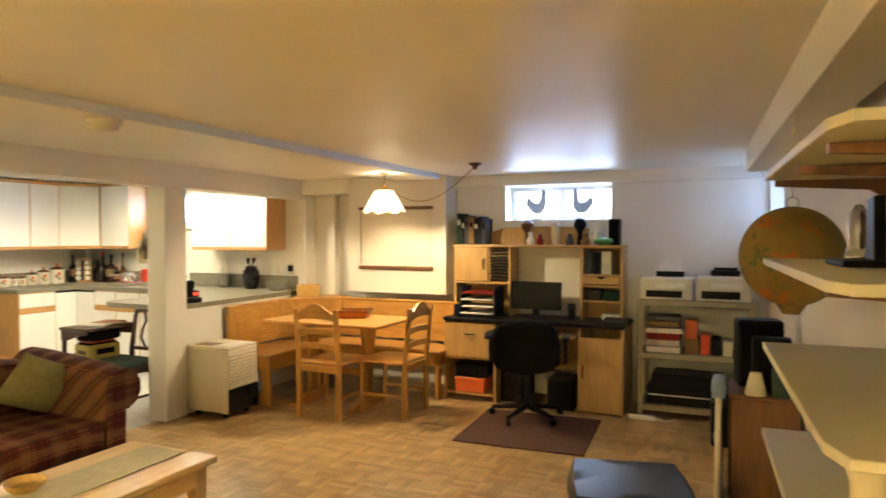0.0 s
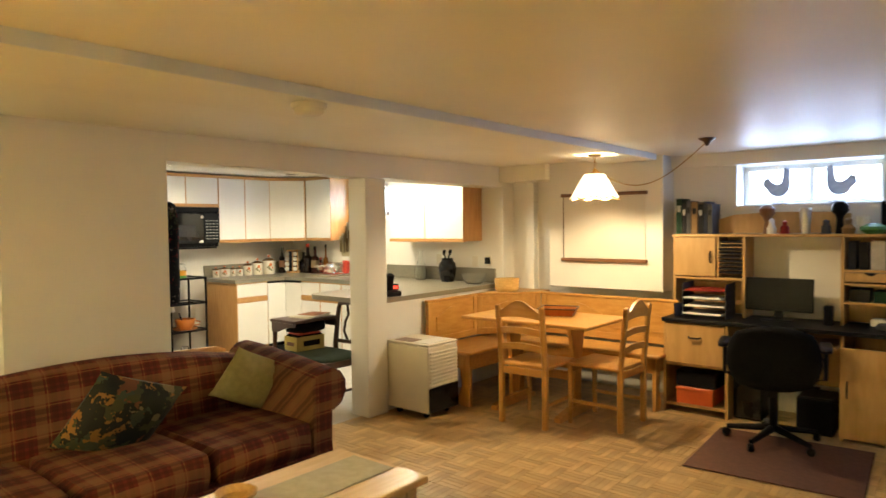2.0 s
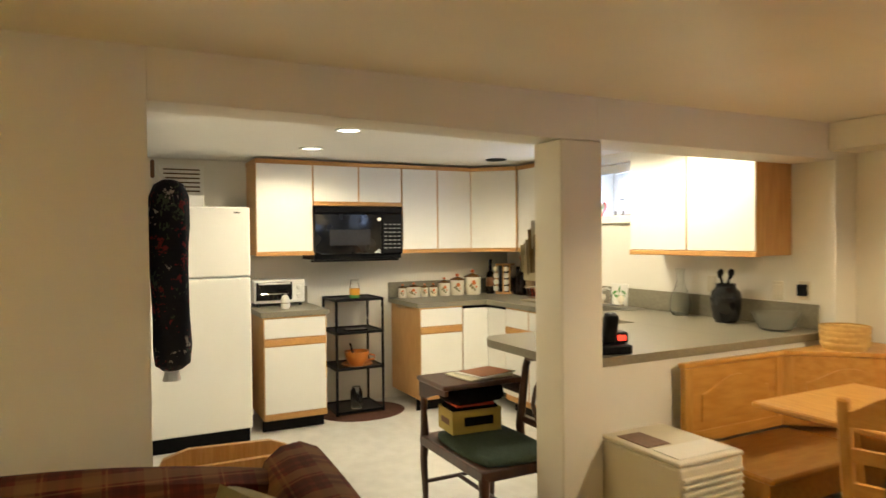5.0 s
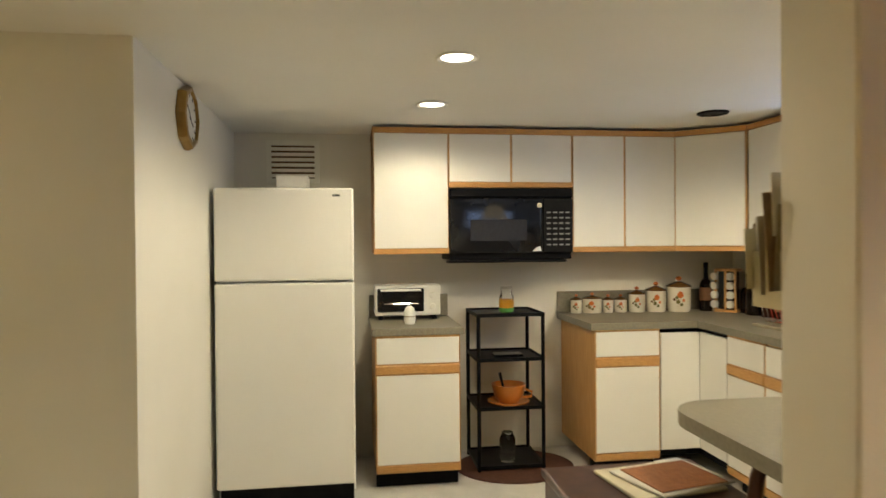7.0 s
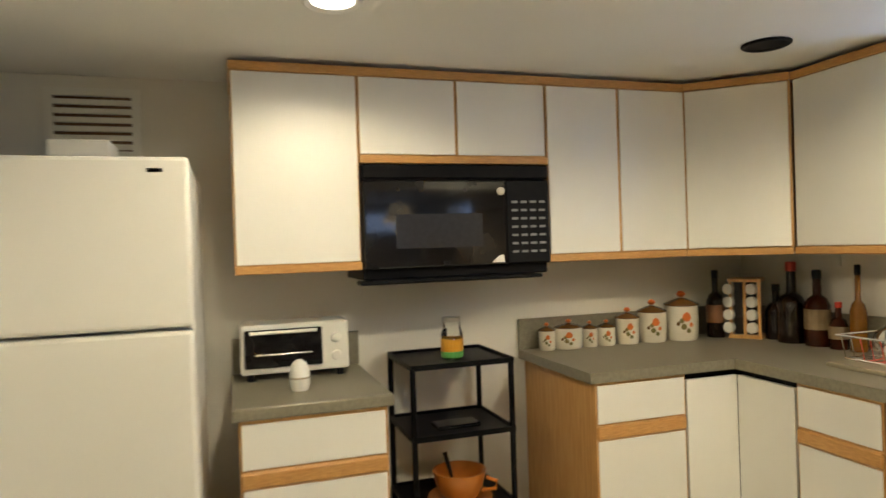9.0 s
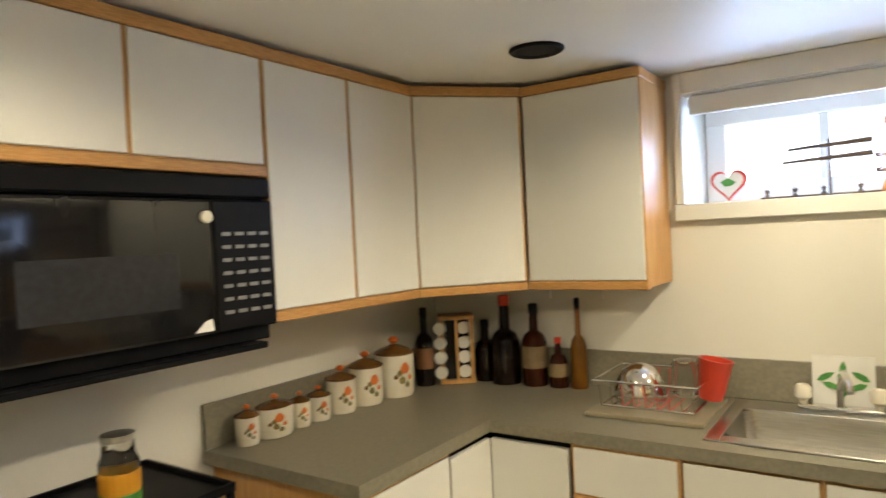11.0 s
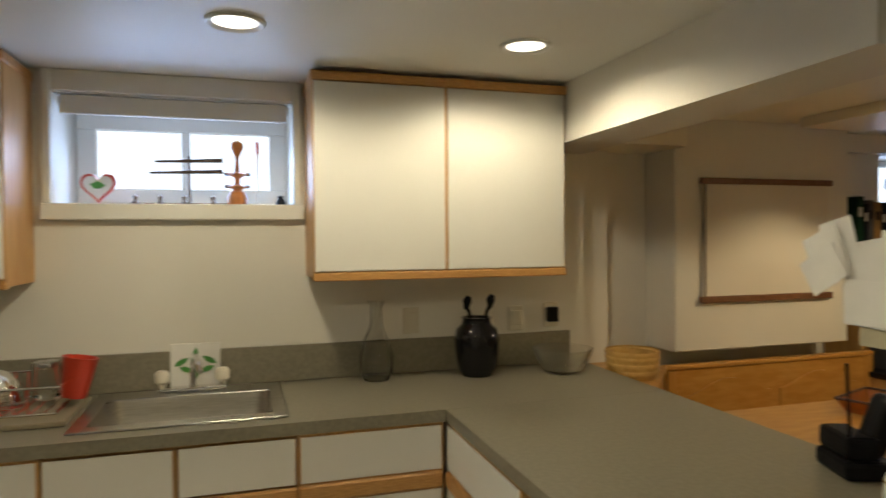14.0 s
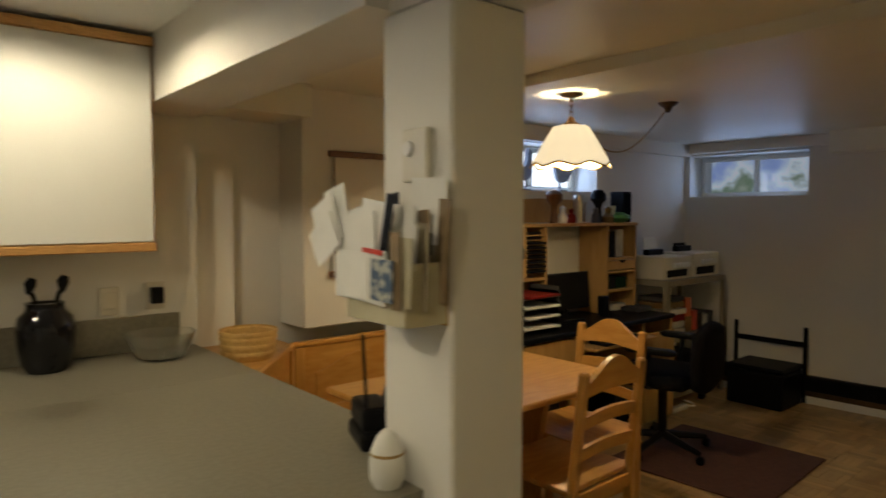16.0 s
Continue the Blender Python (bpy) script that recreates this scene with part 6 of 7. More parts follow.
# wall vent, clock, box on the fridge
vt = thing("wall_vent", "white louvred air vent high on the wall", "vent")
part("frame", boxes((-7.418, -7.402, 2.76, 3.09, 2.02, 2.05), (-7.418, -7.402, 2.76, 3.09, 1.78, 1.81), (-7.418, -7.402, 2.76, 2.79, 1.81, 2.02), (-7.418, -7.402, 3.06, 3.09, 1.81, 2.02)), M["trim"], vt)
# flat dark sheet colours the shaded gaps between the louvres
part("backing", box(-7.419, -7.416, 2.79, 3.06, 1.81, 2.02), M["bronze"], vt, "dark panel standing for the shade behind the slats")
for k in range(6):
    part("slat", box(-7.4155, -7.404, 2.79, 3.06, 1.817 + k * 0.034, 1.838 + k * 0.034, 0.002), M["trim"], vt)
ob_ = thing("cardboard_box", "small white carton on the refrigerator", "box")
part("carton", box(-7.2, -7.0, 2.86, 3.04, 1.6755, 1.79, 0.003), M["paper"], ob_)
cl = thing("wall_clock", "octagonal brass-rimmed wall clock", "clock")
cm = pose(-6.14, 2.561, 1.95, -90, 0, 0) @ Matrix.Scale(0.93, 4) @ Matrix.Diagonal((1, 1, 1, 1))
part("rim", lathe([(0.125, 0.0), (0.15, 0.0), (0.155, 0.02), (0.145, 0.042), (0.128, 0.045), (0.125, 0.03)], 8, cm), M["brass"], cl, smooth=True)
part("dial", lathe([(0, 0.028), (0.127, 0.028), (0.127, 0.0), (0, 0.0)], 32, cm), M["paper"], cl)
for k in range(12):
    a = 2 * math.pi * k / 12
    part("hour_mark", box(-0.004, 0.004, 0.098, 0.118, 0.0285, 0.030, 0, 1, cm @ Matrix.Rotation(a, 4, "Z")), M["black"], cl)
part("hour_pointer", box(-0.004, 0.004, -0.01, 0.065, 0.0305, 0.032, 0, 1, cm @ Matrix.Rotation(radians(60), 4, "Z")), M["black"], cl)
part("minute_pointer", box(-0.003, 0.003, -0.01, 0.095, 0.0325, 0.034, 0, 1, cm @ Matrix.Rotation(radians(-130), 4, "Z")), M["black"], cl)

# microwave details
M["key_grey"] = material("grey_key_print", (0.26, 0.26, 0.25), 0.5, colour2=(0.18, 0.18, 0.175), scale=40)
part("window_mesh", box(-7.0128, -7.0118, 4.0, 4.35, 1.40, 1.53), M["window_mesh"], mw, "grey perforated window")
for r_ in range(7):
    for c_ in range(4):
        part("key", box(-7.0168, -7.0148, 4.477 + c_ * 0.040, 4.503 + c_ * 0.040, 1.37 + r_ * 0.033, 1.379 + r_ * 0.033), M["key_grey"], mw)
part("door_knob", lathe([(0, 0), (0.016, 0), (0.015, 0.012), (0, 0.014)], 14, pose(-7.016, 4.43, 1.615, 0, 90, 0)), M["ivory_plastic"], mw, smooth=True)
part("sticker", extrude_outline([(4.385, 1.335), (4.44, 1.335), (4.435, 1.365), (4.415, 1.36)], 0.001, "x", -7.0148), M["paper"], mw, "small white torn sticker")
part("vent_lip", box(-7.09, -7.005, 3.86, 4.60, 1.268, 1.284, 0.004), M["black"], mw)

# sink window: blind and ornaments on the sill
rb = thing("roller_blind", "cream rolled-up fabric blind in the window", "blind")
part("valance", box(WX0 + 0.02, WX1 - 0.02, 5.972, 5.990, 1.945, 2.015, 0.004), M["trim"], rb)
part("roller", tube([(WX0 + 0.01, 6.01, 1.995), (WX1 - 0.01, 6.01, 1.995)], 0.018, 10), M["trim"], rb)
ht = thing("heart_plaque", "white heart-shaped plaque with a red border", "plaque", -6.125, 6.06, WZ0 + 0.001, -12)
hp = [(0.0615 * math.sin(a) ** 3 * 1.1, 0.070 + 0.0041 * (13 * math.cos(a) - 5 * math.cos(2 * a) - 2 * math.cos(3 * a) - math.cos(4 * a))) for a in [2 * math.pi * i / 28 for i in range(28)]]
part("border", extrude_outline(hp, 0.008, "y", 0.0), M["red"], ht)
part("face", extrude_outline([(x * 0.82, 0.070 + (z - 0.070) * 0.82) for x, z in hp], 0.003, "y", -0.0035), M["paper"], ht)
part("painted_bird", extrude_outline([(-0.028, 0.078), (0.0, 0.09), (0.03, 0.074), (0.014, 0.062), (-0.012, 0.060)], 0.002, "y", -0.0058), M["leaf"], ht)
sh = thing("ship_ornament", "dark metal stand with two crossing rods", "ornament", -5.82, 6.10, WZ0 + 0.001)
part("base", box(-0.20, 0.17, -0.02, 0.02, 0, 0.010, 0.002), M["bronze"], sh)
part("mast", tube([(0.02, 0, 0.01), (0.02, 0, 0.20)], 0.006, 8), M["bronze"], sh)
part("rod", tube([(-0.13, 0, 0.130), (0.15, 0, 0.14)], [0.005, 0.010], 8), M["bronze"], sh)
part("rod", tube([(-0.11, 0, 0.175), (0.15, 0, 0.185)], [0.005, 0.010], 8), M["bronze"], sh)
for x in (-0.18, -0.09, 0.0, 0.11):
    part("figure", lathe([(0, 0.01), (0.014, 0.01), (0.006, 0.022), (0.010, 0.035), (0, 0.045)], 10, pose(x, 0, 0)), M["bronze"], sh, smooth=True)
sg = thing("stacked_figurine", "turned brown wooden figurine on the sill", "figurine", -5.615, 6.08, WZ0 + 0.001)
part("figurine", lathe([(0, 0), (0.036, 0), (0.040, 0.03), (0.030, 0.055), (0.014, 0.062), (0.046, 0.078), (0.012, 0.09), (0.014, 0.112), (0.048, 0.128), (0.012, 0.142), (0.008, 0.19), (0.014, 0.205), (0.027, 0.235), (0.024, 0.255), (0, 0.268)], 18), M["terracotta"], sg, smooth=True)
for z in (0.078, 0.128):
    part("dark_wing", box(-0.052, 0.052, -0.012, 0.012, z - 0.008, z + 0.008, 0.005, 2), M["dark_wood"], sg, "dark flat wings")
tr = thing("thermometer", "slim red and white window thermometer", "thermometer", -5.535, 6.08, WZ0 + 0.001)
part("stem", tube([(0, 0, 0), (0, 0, 0.25)], 0.005, 8), M["white_plastic"], tr)
part("tip", tube([(0, 0, 0.215), (0, 0, 0.262)], 0.008, 8), M["red"], tr)
sb = thing("bell", "tiny dark bell on the window sill", "bell", -5.445, 6.05, WZ0 + 0.001)
part("bell", lathe([(0.024, 0), (0.02, 0.015), (0.012, 0.03), (0.014, 0.038), (0, 0.042)], 14), M["black"], sb, smooth=True)

# hanging bag on the jamb
hbag = thing("hanging_bag", "long black floral cloth bag hanging on the door jamb", "bag", -4.235, 2.59, 0)
bm = bmesh.new()
rr = [(0.02, 1.655), (0.045, 1.64), (0.06, 1.60), (0.066, 1.50), (0.058, 1.35), (0.058, 1.2), (0.06, 1.10), (0.055, 1.04), (0.03, 1.02), (0, 1.015)]
vs = add_lathe(bm, rr, 20)
for v in bm.verts:
    a = math.atan2(v.co.y, v.co.x)
    k = 1 + 0.07 * math.sin(3 * a + 9 * v.co.z) + 0.04 * math.sin(7 * a - 14 * v.co.z)
    v.co.x, v.co.y = v.co.x * k, v.co.y * k
part("cloth", bm, M["speckle"], hbag, smooth=True)
part("hanger", box(-0.012, 0.012, -0.055, -0.043, 1.66, 1.72, 0.004), M["brown_wood"], hbag)
part("loop", tube([(0, 0, 1.645), (0, -0.045, 1.69)], 0.005, 6), M["paper"], hbag)
part("tail", lathe([(0, 1.016), (0.022, 1.014), (0.03, 0.985), (0, 0.98)], 12), M["paper"], hbag)

# telephone bench with clutter under the counter tip: seat, side table and a lyre back
gc = thing("telephone_bench", "dark mahogany telephone bench with a green padded seat", "bench", -4.944, 3.826, 0)
part("seat_frame", box(0.0, 0.645, 0.0, 0.45, 0.385, 0.438, 0.008, 2), M["dark_wood"], gc)
part("seat_pad", soft_box(0.10, 0.63, 0.035, 0.41, 0.425, 0.478, 0.1, 6, 0.25), M["green_cloth"], gc, smooth=True)
part("table_top", box(-0.01, 0.305, -0.01, 0.455, 0.717, 0.742, 0.008, 2), M["dark_wood"], gc)
part("table_apron", extrude_outline([(0.0, 0.716), (0.295, 0.716), (0.295, 0.69), (0.22, 0.685), (0.15, 0.665), (0.08, 0.64), (0.0, 0.635)], 0.018, "y", 0.002), M["dark_wood"], gc)
part("table_apron", box(0.0, 0.016, 0.02, 0.44, 0.64, 0.716, 0.003), M["dark_wood"], gc)
part("table_apron", box(0.0, 0.295, 0.425, 0.443, 0.655, 0.716, 0.003), M["dark_wood"], gc)
for y in (0.022, 0.425):
    part("table_leg", tube([(0.02, y, 0.66), (0.012, y, 0.55), (0.022, y, 0.43), (0.005, y, 0.30), (0.022, y, 0.12), (0.008, y, 0.0)], [0.02, 0.017, 0.024, 0.02, 0.015, 0.014], 10), M["dark_wood"], gc, smooth=True)
part("front_leg", tube([(0.622, 0.022, 0.40), (0.63, 0.018, 0.26), (0.62, 0.024, 0.10), (0.63, 0.016, 0.0)], [0.026, 0.022, 0.016, 0.014], 10), M["dark_wood"], gc, smooth=True)
for x in (0.30, 0.625):
    part("back_post", tube([(x, 0.425, 0.0 if x > 0.5 else 0.40), (x, 0.43, 0.30 if x > 0.5 else 0.43), (x, 0.425, 0.50), (x + 0.006, 0.44, 0.66), (x + 0.012, 0.455, 0.80), (x + 0.03 if x < 0.5 else x - 0.03, 0.458, 0.845)], [0.016, 0.02, 0.022, 0.02, 0.018, 0.018], 10), M["dark_wood"], gc, smooth=True)
part("crest_rail", tube([(0.325, 0.458, 0.842), (0.39, 0.46, 0.857), (0.465, 0.462, 0.862), (0.54, 0.46, 0.857), (0.60, 0.458, 0.842)], [0.019, 0.022, 0.022, 0.022, 0.019], 10), M["dark_wood"], gc, smooth=True)
part("lower_rail", box(0.32, 0.61, 0.42, 0.438, 0.52, 0.55, 0.004), M["dark_wood"], gc)
for sx in (-1, 1):
    part("lyre", tube([(0.465 + sx * 0.02, 0.432, 0.55), (0.465 + sx * 0.07, 0.438, 0.62), (0.465 + sx * 0.06, 0.447, 0.70), (0.465 + sx * 0.025, 0.453, 0.76), (0.465 + sx * 0.045, 0.458, 0.84)], 0.011, 8), M["dark_wood"], gc, smooth=True)
part("side_stretcher", tube([(0.015, 0.03, 0.19), (0.015, 0.42, 0.19)], 0.011, 8), M["dark_wood"], gc)
part("side_stretcher", tube([(0.625, 0.03, 0.19), (0.625, 0.42, 0.19)], 0.011, 8), M["dark_wood"], gc)
part("cross_stretcher", tube([(0.015, 0.22, 0.19), (0.625, 0.22, 0.19)], 0.011, 8), M["dark_wood"], gc)
M["yellow_card"] = material("yellow_carton", (0.52, 0.42, 0.12), 0.6, colour2=(0.46, 0.36, 0.09), scale=8)
yb = thing("yellow_carton", "open yellow carton of papers on the bench seat", "box", -4.79, 4.04, 0.479, -4)
part("carton", boxes((-0.09, 0.09, -0.135, 0.135, 0, 0.005), (-0.09, -0.086, -0.135, 0.135, 0.005, 0.115), (0.086, 0.09, -0.135, 0.135, 0.005, 0.115), (-0.086, 0.086, -0.135, -0.131, 0.005, 0.115), (-0.086, 0.086, 0.131, 0.135, 0.005, 0.115)), M["yellow_card"], yb)
part("print_bar", box(0.0903, 0.0915, -0.07, 0.09, 0.035, 0.08), M["black"], yb, "black printed bar")
part("print_bar", box(-0.05, 0.05, -0.1365, -0.1353, 0.04, 0.07), M["brown_wood"], yb, "brown printed bar")
part("contents", box(-0.08, 0.08, -0.125, 0.125, 0.006, 0.13, 0.01), M["black_cloth"], yb)
part("red_folder", box(-0.07, 0.082, -0.11, 0.10, 0.1305, 0.145, 0.002), M["red"], yb)
bg = thing("black_bag", "black bag stuffed between carton and table top", "bag", -4.78, 4.04, 0.6245, 6)
part("bag", soft_box(-0.10, 0.11, -0.15, 0.15, 0, 0.085, 0.15, 5, 0.35), M["black_cloth"], bg, smooth=True)
mgz = thing("paper_stack", "cream magazines and papers on the telephone bench", "papers", -4.80, 4.10, 0.7425, 8)
part("magazine", box(-0.10, 0.12, -0.14, 0.13, 0, 0.010, 0.003), M["cream_shelf"], mgz)
part("magazine", box(-0.08, 0.13, -0.10, 0.15, 0.0105, 0.018, 0.003, 1, pose(0, 0, 0, 0, 0, 10)), M["paper"], mgz)
part("cover", box(-0.06, 0.12, -0.08, 0.13, 0.0185, 0.0215, 0.001, 1, pose(0, 0, 0, 0, 0, 4)), M["terracotta_cane"], mgz)
ss = thing("step_stool", "pale wooden folding step stool behind the sofa", "stool", -4.235, 2.76, 0)
part("top", extrude_outline([(-0.22, 0.67), (0.22, 0.67), (0.22, 0.70), (0.16, 0.725), (-0.12, 0.735), (-0.20, 0.71)], 0.022, "x", -0.05), M["oak"], ss)
part("top", extrude_outline([(-0.23, 0.655), (0.23, 0.655), (0.23, 0.69), (-0.23, 0.69)], 0.022, "x", 0.02), M["oak"], ss)
for y in (-0.20, 0.17):
    part("leg", box(-0.05, -0.028, y, y + 0.03, 0, 0.669), M["oak"], ss)
    part("leg", box(0.02, 0.042, y, y + 0.03, 0, 0.654), M["oak"], ss)
# ---- things on the desk, hutch and utility shelf ----
zone(-0.09, 0.115)
M["screen_black"] = material("matte_screen", (0.006, 0.006, 0.006), 0.30, spec=0.08, colour2=(0.009, 0.009, 0.008), scale=3)
mo = thing("monitor", "black flat computer monitor on the desk", "monitor", -1.53, 5.86, 0.7455)
part("screen", box(-0.235, 0.235, 0, 0.03, 0.07, 0.32, 0.008, 2, pose(0, 0, 0, -4)), M["screen_black"], mo)
part("neck", box(-0.03, 0.03, 0.03, 0.05, 0.005, 0.15), M["black"], mo)
part("foot", box(-0.11, 0.11, -0.05, 0.12, 0, 0.012, 0.005, 2), M["black"], mo)
kb = thing("keyboard", "black keyboard on the pull-out tray", "keyboard", -1.45, 5.53, 0.6435)
part("case", box(-0.21, 0.21, -0.07, 0.07, 0, 0.02, 0.005), M["black"], kb)
for r_ in range(4):
    part("key_row", box(-0.20, 0.20, -0.06 + r_ * 0.031, -0.035 + r_ * 0.031, 0.0205, 0.027, 0.002), M["black_cloth"], kb)
BOOK = [("book_green", (0.006, 0.028, 0.012)), ("book_black", (0.006, 0.006, 0.008)), ("book_tan", (0.20, 0.12, 0.05)), ("book_navy", (0.010, 0.013, 0.03)), ("book_white", (0.50, 0.48, 0.44)), ("book_red", (0.20, 0.015, 0.01)), ("book_grey", (0.06, 0.06, 0.065)), ("book_orange", (0.36, 0.09, 0.015))]
for nme, col in BOOK:
    M[nme] = material(nme, col, 0.6, spec=0.12, colour2=tuple(c * 0.8 for c in col), scale=15)


def book(x, y, z, w, d, h, mat, label, lean=0.0):
    ob = thing("book", label, "book", group="books on the hutch")
    ob.matrix_basis = pose(x + ZONE["dx"], y + ZONE["dy"], z, 0, lean, 0)
    part("cover", boxes((0, 0.003, 0, d, 0, h), (w - 0.003, w, 0, d, 0, h), (0.003, w - 0.003, 0, 0.003, 0, h)), mat, ob)
    part("spine_label", box(w * 0.2, w * 0.8, -0.0008, -0.0002, h * 0.62, h * 0.80), M["book_white"] if mat in (M["book_green"], M["book_black"]) else M["book_black"], ob)
    part("pages", box(0.0035, w - 0.0035, 0.0035, d - 0.006, 0.003, h - 0.004), M["paper"], ob)


x = -2.31
for w, h, mt_, lab in ((0.045, 0.29, "book_green", "tall dark green binder"), (0.03, 0.25, "book_black", "slim black hardback book"), (0.035, 0.27, "book_grey", "grey hardback book on the hutch"), (0.05, 0.26, "book_tan", "thick tan paperback book"), (0.04, 0.24, "book_black", "black binder standing upright"), (0.03, 0.26, "book_navy", "navy blue hardback book"), (0.035, 0.24, "book_grey", "grey paperback book on the hutch")):
    book(x, 5.90, 1.398, w, 0.2, h, M[mt_], lab)
    x += w + 0.004


def knick(label, name, x, prof, mat, cat, z=1.398, y=5.92):
    ob = thing(name, label, cat, x, y, z)
    part("body", lathe(prof, 16), mat, ob, smooth=True)


knick("brown wooden ball ornament on a stand", "ball_ornament", -1.62, [(0, 0), (0.03, 0), (0.02, 0.09), (0.03, 0.12), (0.055, 0.15), (0.055, 0.19), (0.03, 0.215), (0, 0.22)], M["brown_wood"], "ornament")
knick("white china figurine on the hutch", "figurine", -1.58, [(0, 0), (0.03, 0), (0.035, 0.04), (0.018, 0.075), (0.022, 0.10), (0, 0.12)], M["white_plastic"], "figurine", y=5.88)
knick("small red and white figurine", "figurine", -1.49, [(0, 0), (0.035, 0), (0.03, 0.05), (0.015, 0.065), (0.02, 0.09), (0, 0.1)], M["book_red"], "figurine", y=5.88)
knick("steel travel mug with a black lid", "travel_mug", -1.36, [(0, 0), (0.03, 0), (0.04, 0.14), (0.042, 0.17), (0.036, 0.19), (0, 0.19)], M["steel"], "mug")
knick("small grey figurine on the hutch", "figurine", -1.22, [(0, 0), (0.035, 0), (0.03, 0.05), (0.02, 0.07), (0.022, 0.095), (0, 0.105)], M["book_grey"], "figurine", y=5.88)
knick("dark round ornament on a stand", "ball_ornament", -1.14, [(0, 0), (0.03, 0), (0.02, 0.1), (0.03, 0.13), (0.058, 0.165), (0.055, 0.20), (0.03, 0.23), (0, 0.235)], M["black"], "ornament")
knick("small brown bear figurine", "figurine", -1.08, [(0, 0), (0.04, 0), (0.045, 0.04), (0.02, 0.07), (0.025, 0.1), (0, 0.115)], M["book_tan"], "figurine", y=5.88)
knick("green glass dish on the hutch", "dish", -0.93, [(0, 0), (0.05, 0), (0.09, 0.03), (0.085, 0.05), (0.04, 0.07), (0, 0.075)], M["leaf"], "dish", y=5.90)
knick("clear plastic cup on the hutch", "cup", -1.0, [(0, 0), (0.03, 0), (0.04, 0.12), (0.036, 0.12), (0.027, 0.008), (0, 0.008)], M["white_plastic"], "cup")
sp2 = thing("speaker", "small black desktop speaker on the hutch", "speaker", -0.845, 5.93, 1.398)
part("case", box(-0.045, 0.05, -0.05, 0.07, 0, 0.225, 0.008, 2), M["black"], sp2)
part("grille", box(-0.038, 0.043, -0.056, -0.051, 0.02, 0.205, 0.002), M["black_cloth"], sp2)
# paper trays
pt = thing("paper_tray", "stacked grey letter trays full of papers", "letter tray", -2.02, 5.80, 0.7455)
for k in range(4):
    part("tray", boxes((-0.16, 0.17, -0.13, 0.13, 0.02 + k * 0.062, 0.025 + k * 0.062), (-0.16, -0.155, -0.13, 0.13, 0.025 + k * 0.062, 0.055 + k * 0.062), (0.165, 0.17, -0.13, 0.13, 0.025 + k * 0.062, 0.055 + k * 0.062)), M["book_grey"], pt)
    part("paper_sheaf", box(-0.14, 0.15, -0.15, 0.11, 0.026 + k * 0.062, 0.04 + k * 0.062, 0.002, 1, pose(0, 0, 0, 0, 0, (-4, 3, -2, 5)[k])), M["paper"] if k != 3 else M["book_red"], pt)
for x in (-0.158, 0.165):
    part("upright", box(x, x + 0.005, -0.12, 0.12, 0, 0.27), M["book_grey"], pt)
mg = thing("mug", "dark blue mug on the desk", "mug", -2.22, 5.72, 0.7455)
part("cup", lathe([(0, 0), (0.035, 0), (0.04, 0.01), (0.04, 0.10), (0.036, 0.10), (0.034, 0.012), (0, 0.01)], 16), M["book_navy"], mg, smooth=True)
for k, (x, y, w, d, h, mt_, lab) in enumerate(((-1.22, 5.80, 0.06, 0.06, 0.14, "black", "small black desktop speaker beside the monitor"), (-0.90, 5.75, 0.20, 0.14, 0.035, "book_grey", "grey telephone base on the desk"), (-0.95, 5.92, 0.16, 0.12, 0.05, "paper", "stack of white papers on the desk"))):
    o = thing("speaker" if k == 0 else ("phone_base" if k == 1 else "paper_stack"), lab, ("speaker", "phone", "papers")[k])
    part("body", box(x, x + w, y, y + d, 0.7455, 0.7455 + h, 0.006), M[mt_], o)
for k, (x, w, z, h, mt_, lab) in enumerate(((-1.085, 0.05, 1.145, 0.20, "book_grey", "grey box file on the hutch shelf"), (-1.02, 0.06, 1.145, 0.19, "black", "black box file on the hutch shelf"), (-0.95, 0.09, 1.145, 0.20, "book_white", "white box file on the hutch shelf"), (-1.08, 0.13, 0.915, 0.09, "black", "black disc case on the hutch shelf"), (-0.93, 0.12, 0.915, 0.08, "book_green", "dark green tin on the hutch shelf"))):
    o = thing("box_file", lab, "box file")
    part("case", box(x, x + w, 5.90, 6.08, z, z + h, 0.003), M[mt_], o)
for z in (0.78,):
    for k in range(7):
        o = thing("disc_case", "black disc case in the hutch rack", "disc case", group="disc cases in the rack")
        part("case", box(HL + 0.365, HL + 0.53, HF + 0.01, HF + 0.16, 1.0865 + k * 0.03, 1.1005 + k * 0.03), M["black"], o)
ob1 = thing("storage_box", "orange shoe box in the desk's lower shelf", "box")
part("carton", box(-2.20, -1.92, 5.60, 5.90, 0.076, 0.18, 0.003), M["orange"], ob1)
part("lid", box(-2.205, -1.915, 5.595, 5.905, 0.1805, 0.205, 0.003), M["orange"], ob1)
ob2 = thing("black_device", "black device on top of the orange box", "device")
part("case", box(-2.21, -1.90, 5.62, 5.90, 0.2055, 0.33, 0.01), M["black"], ob2)
pcs = thing("computer_case", "black computer tower under the desk", "computer")
part("case", box(-1.80, -1.60, 5.70, 6.10, 0.0, 0.40, 0.006), M["black"], pcs)
part("front", box(-1.795, -1.605, 5.69, 5.699, 0.01, 0.39, 0.003), M["black_gloss"], pcs)
sub = thing("subwoofer", "black subwoofer box under the desk", "speaker")
part("case", box(-1.35, -1.12, 5.60, 5.90, 0.0, 0.26, 0.01), M["black"], sub)
part("grille", box(-1.34, -1.13, 5.59, 5.599, 0.01, 0.25), M["black_cloth"], sub)
zone()
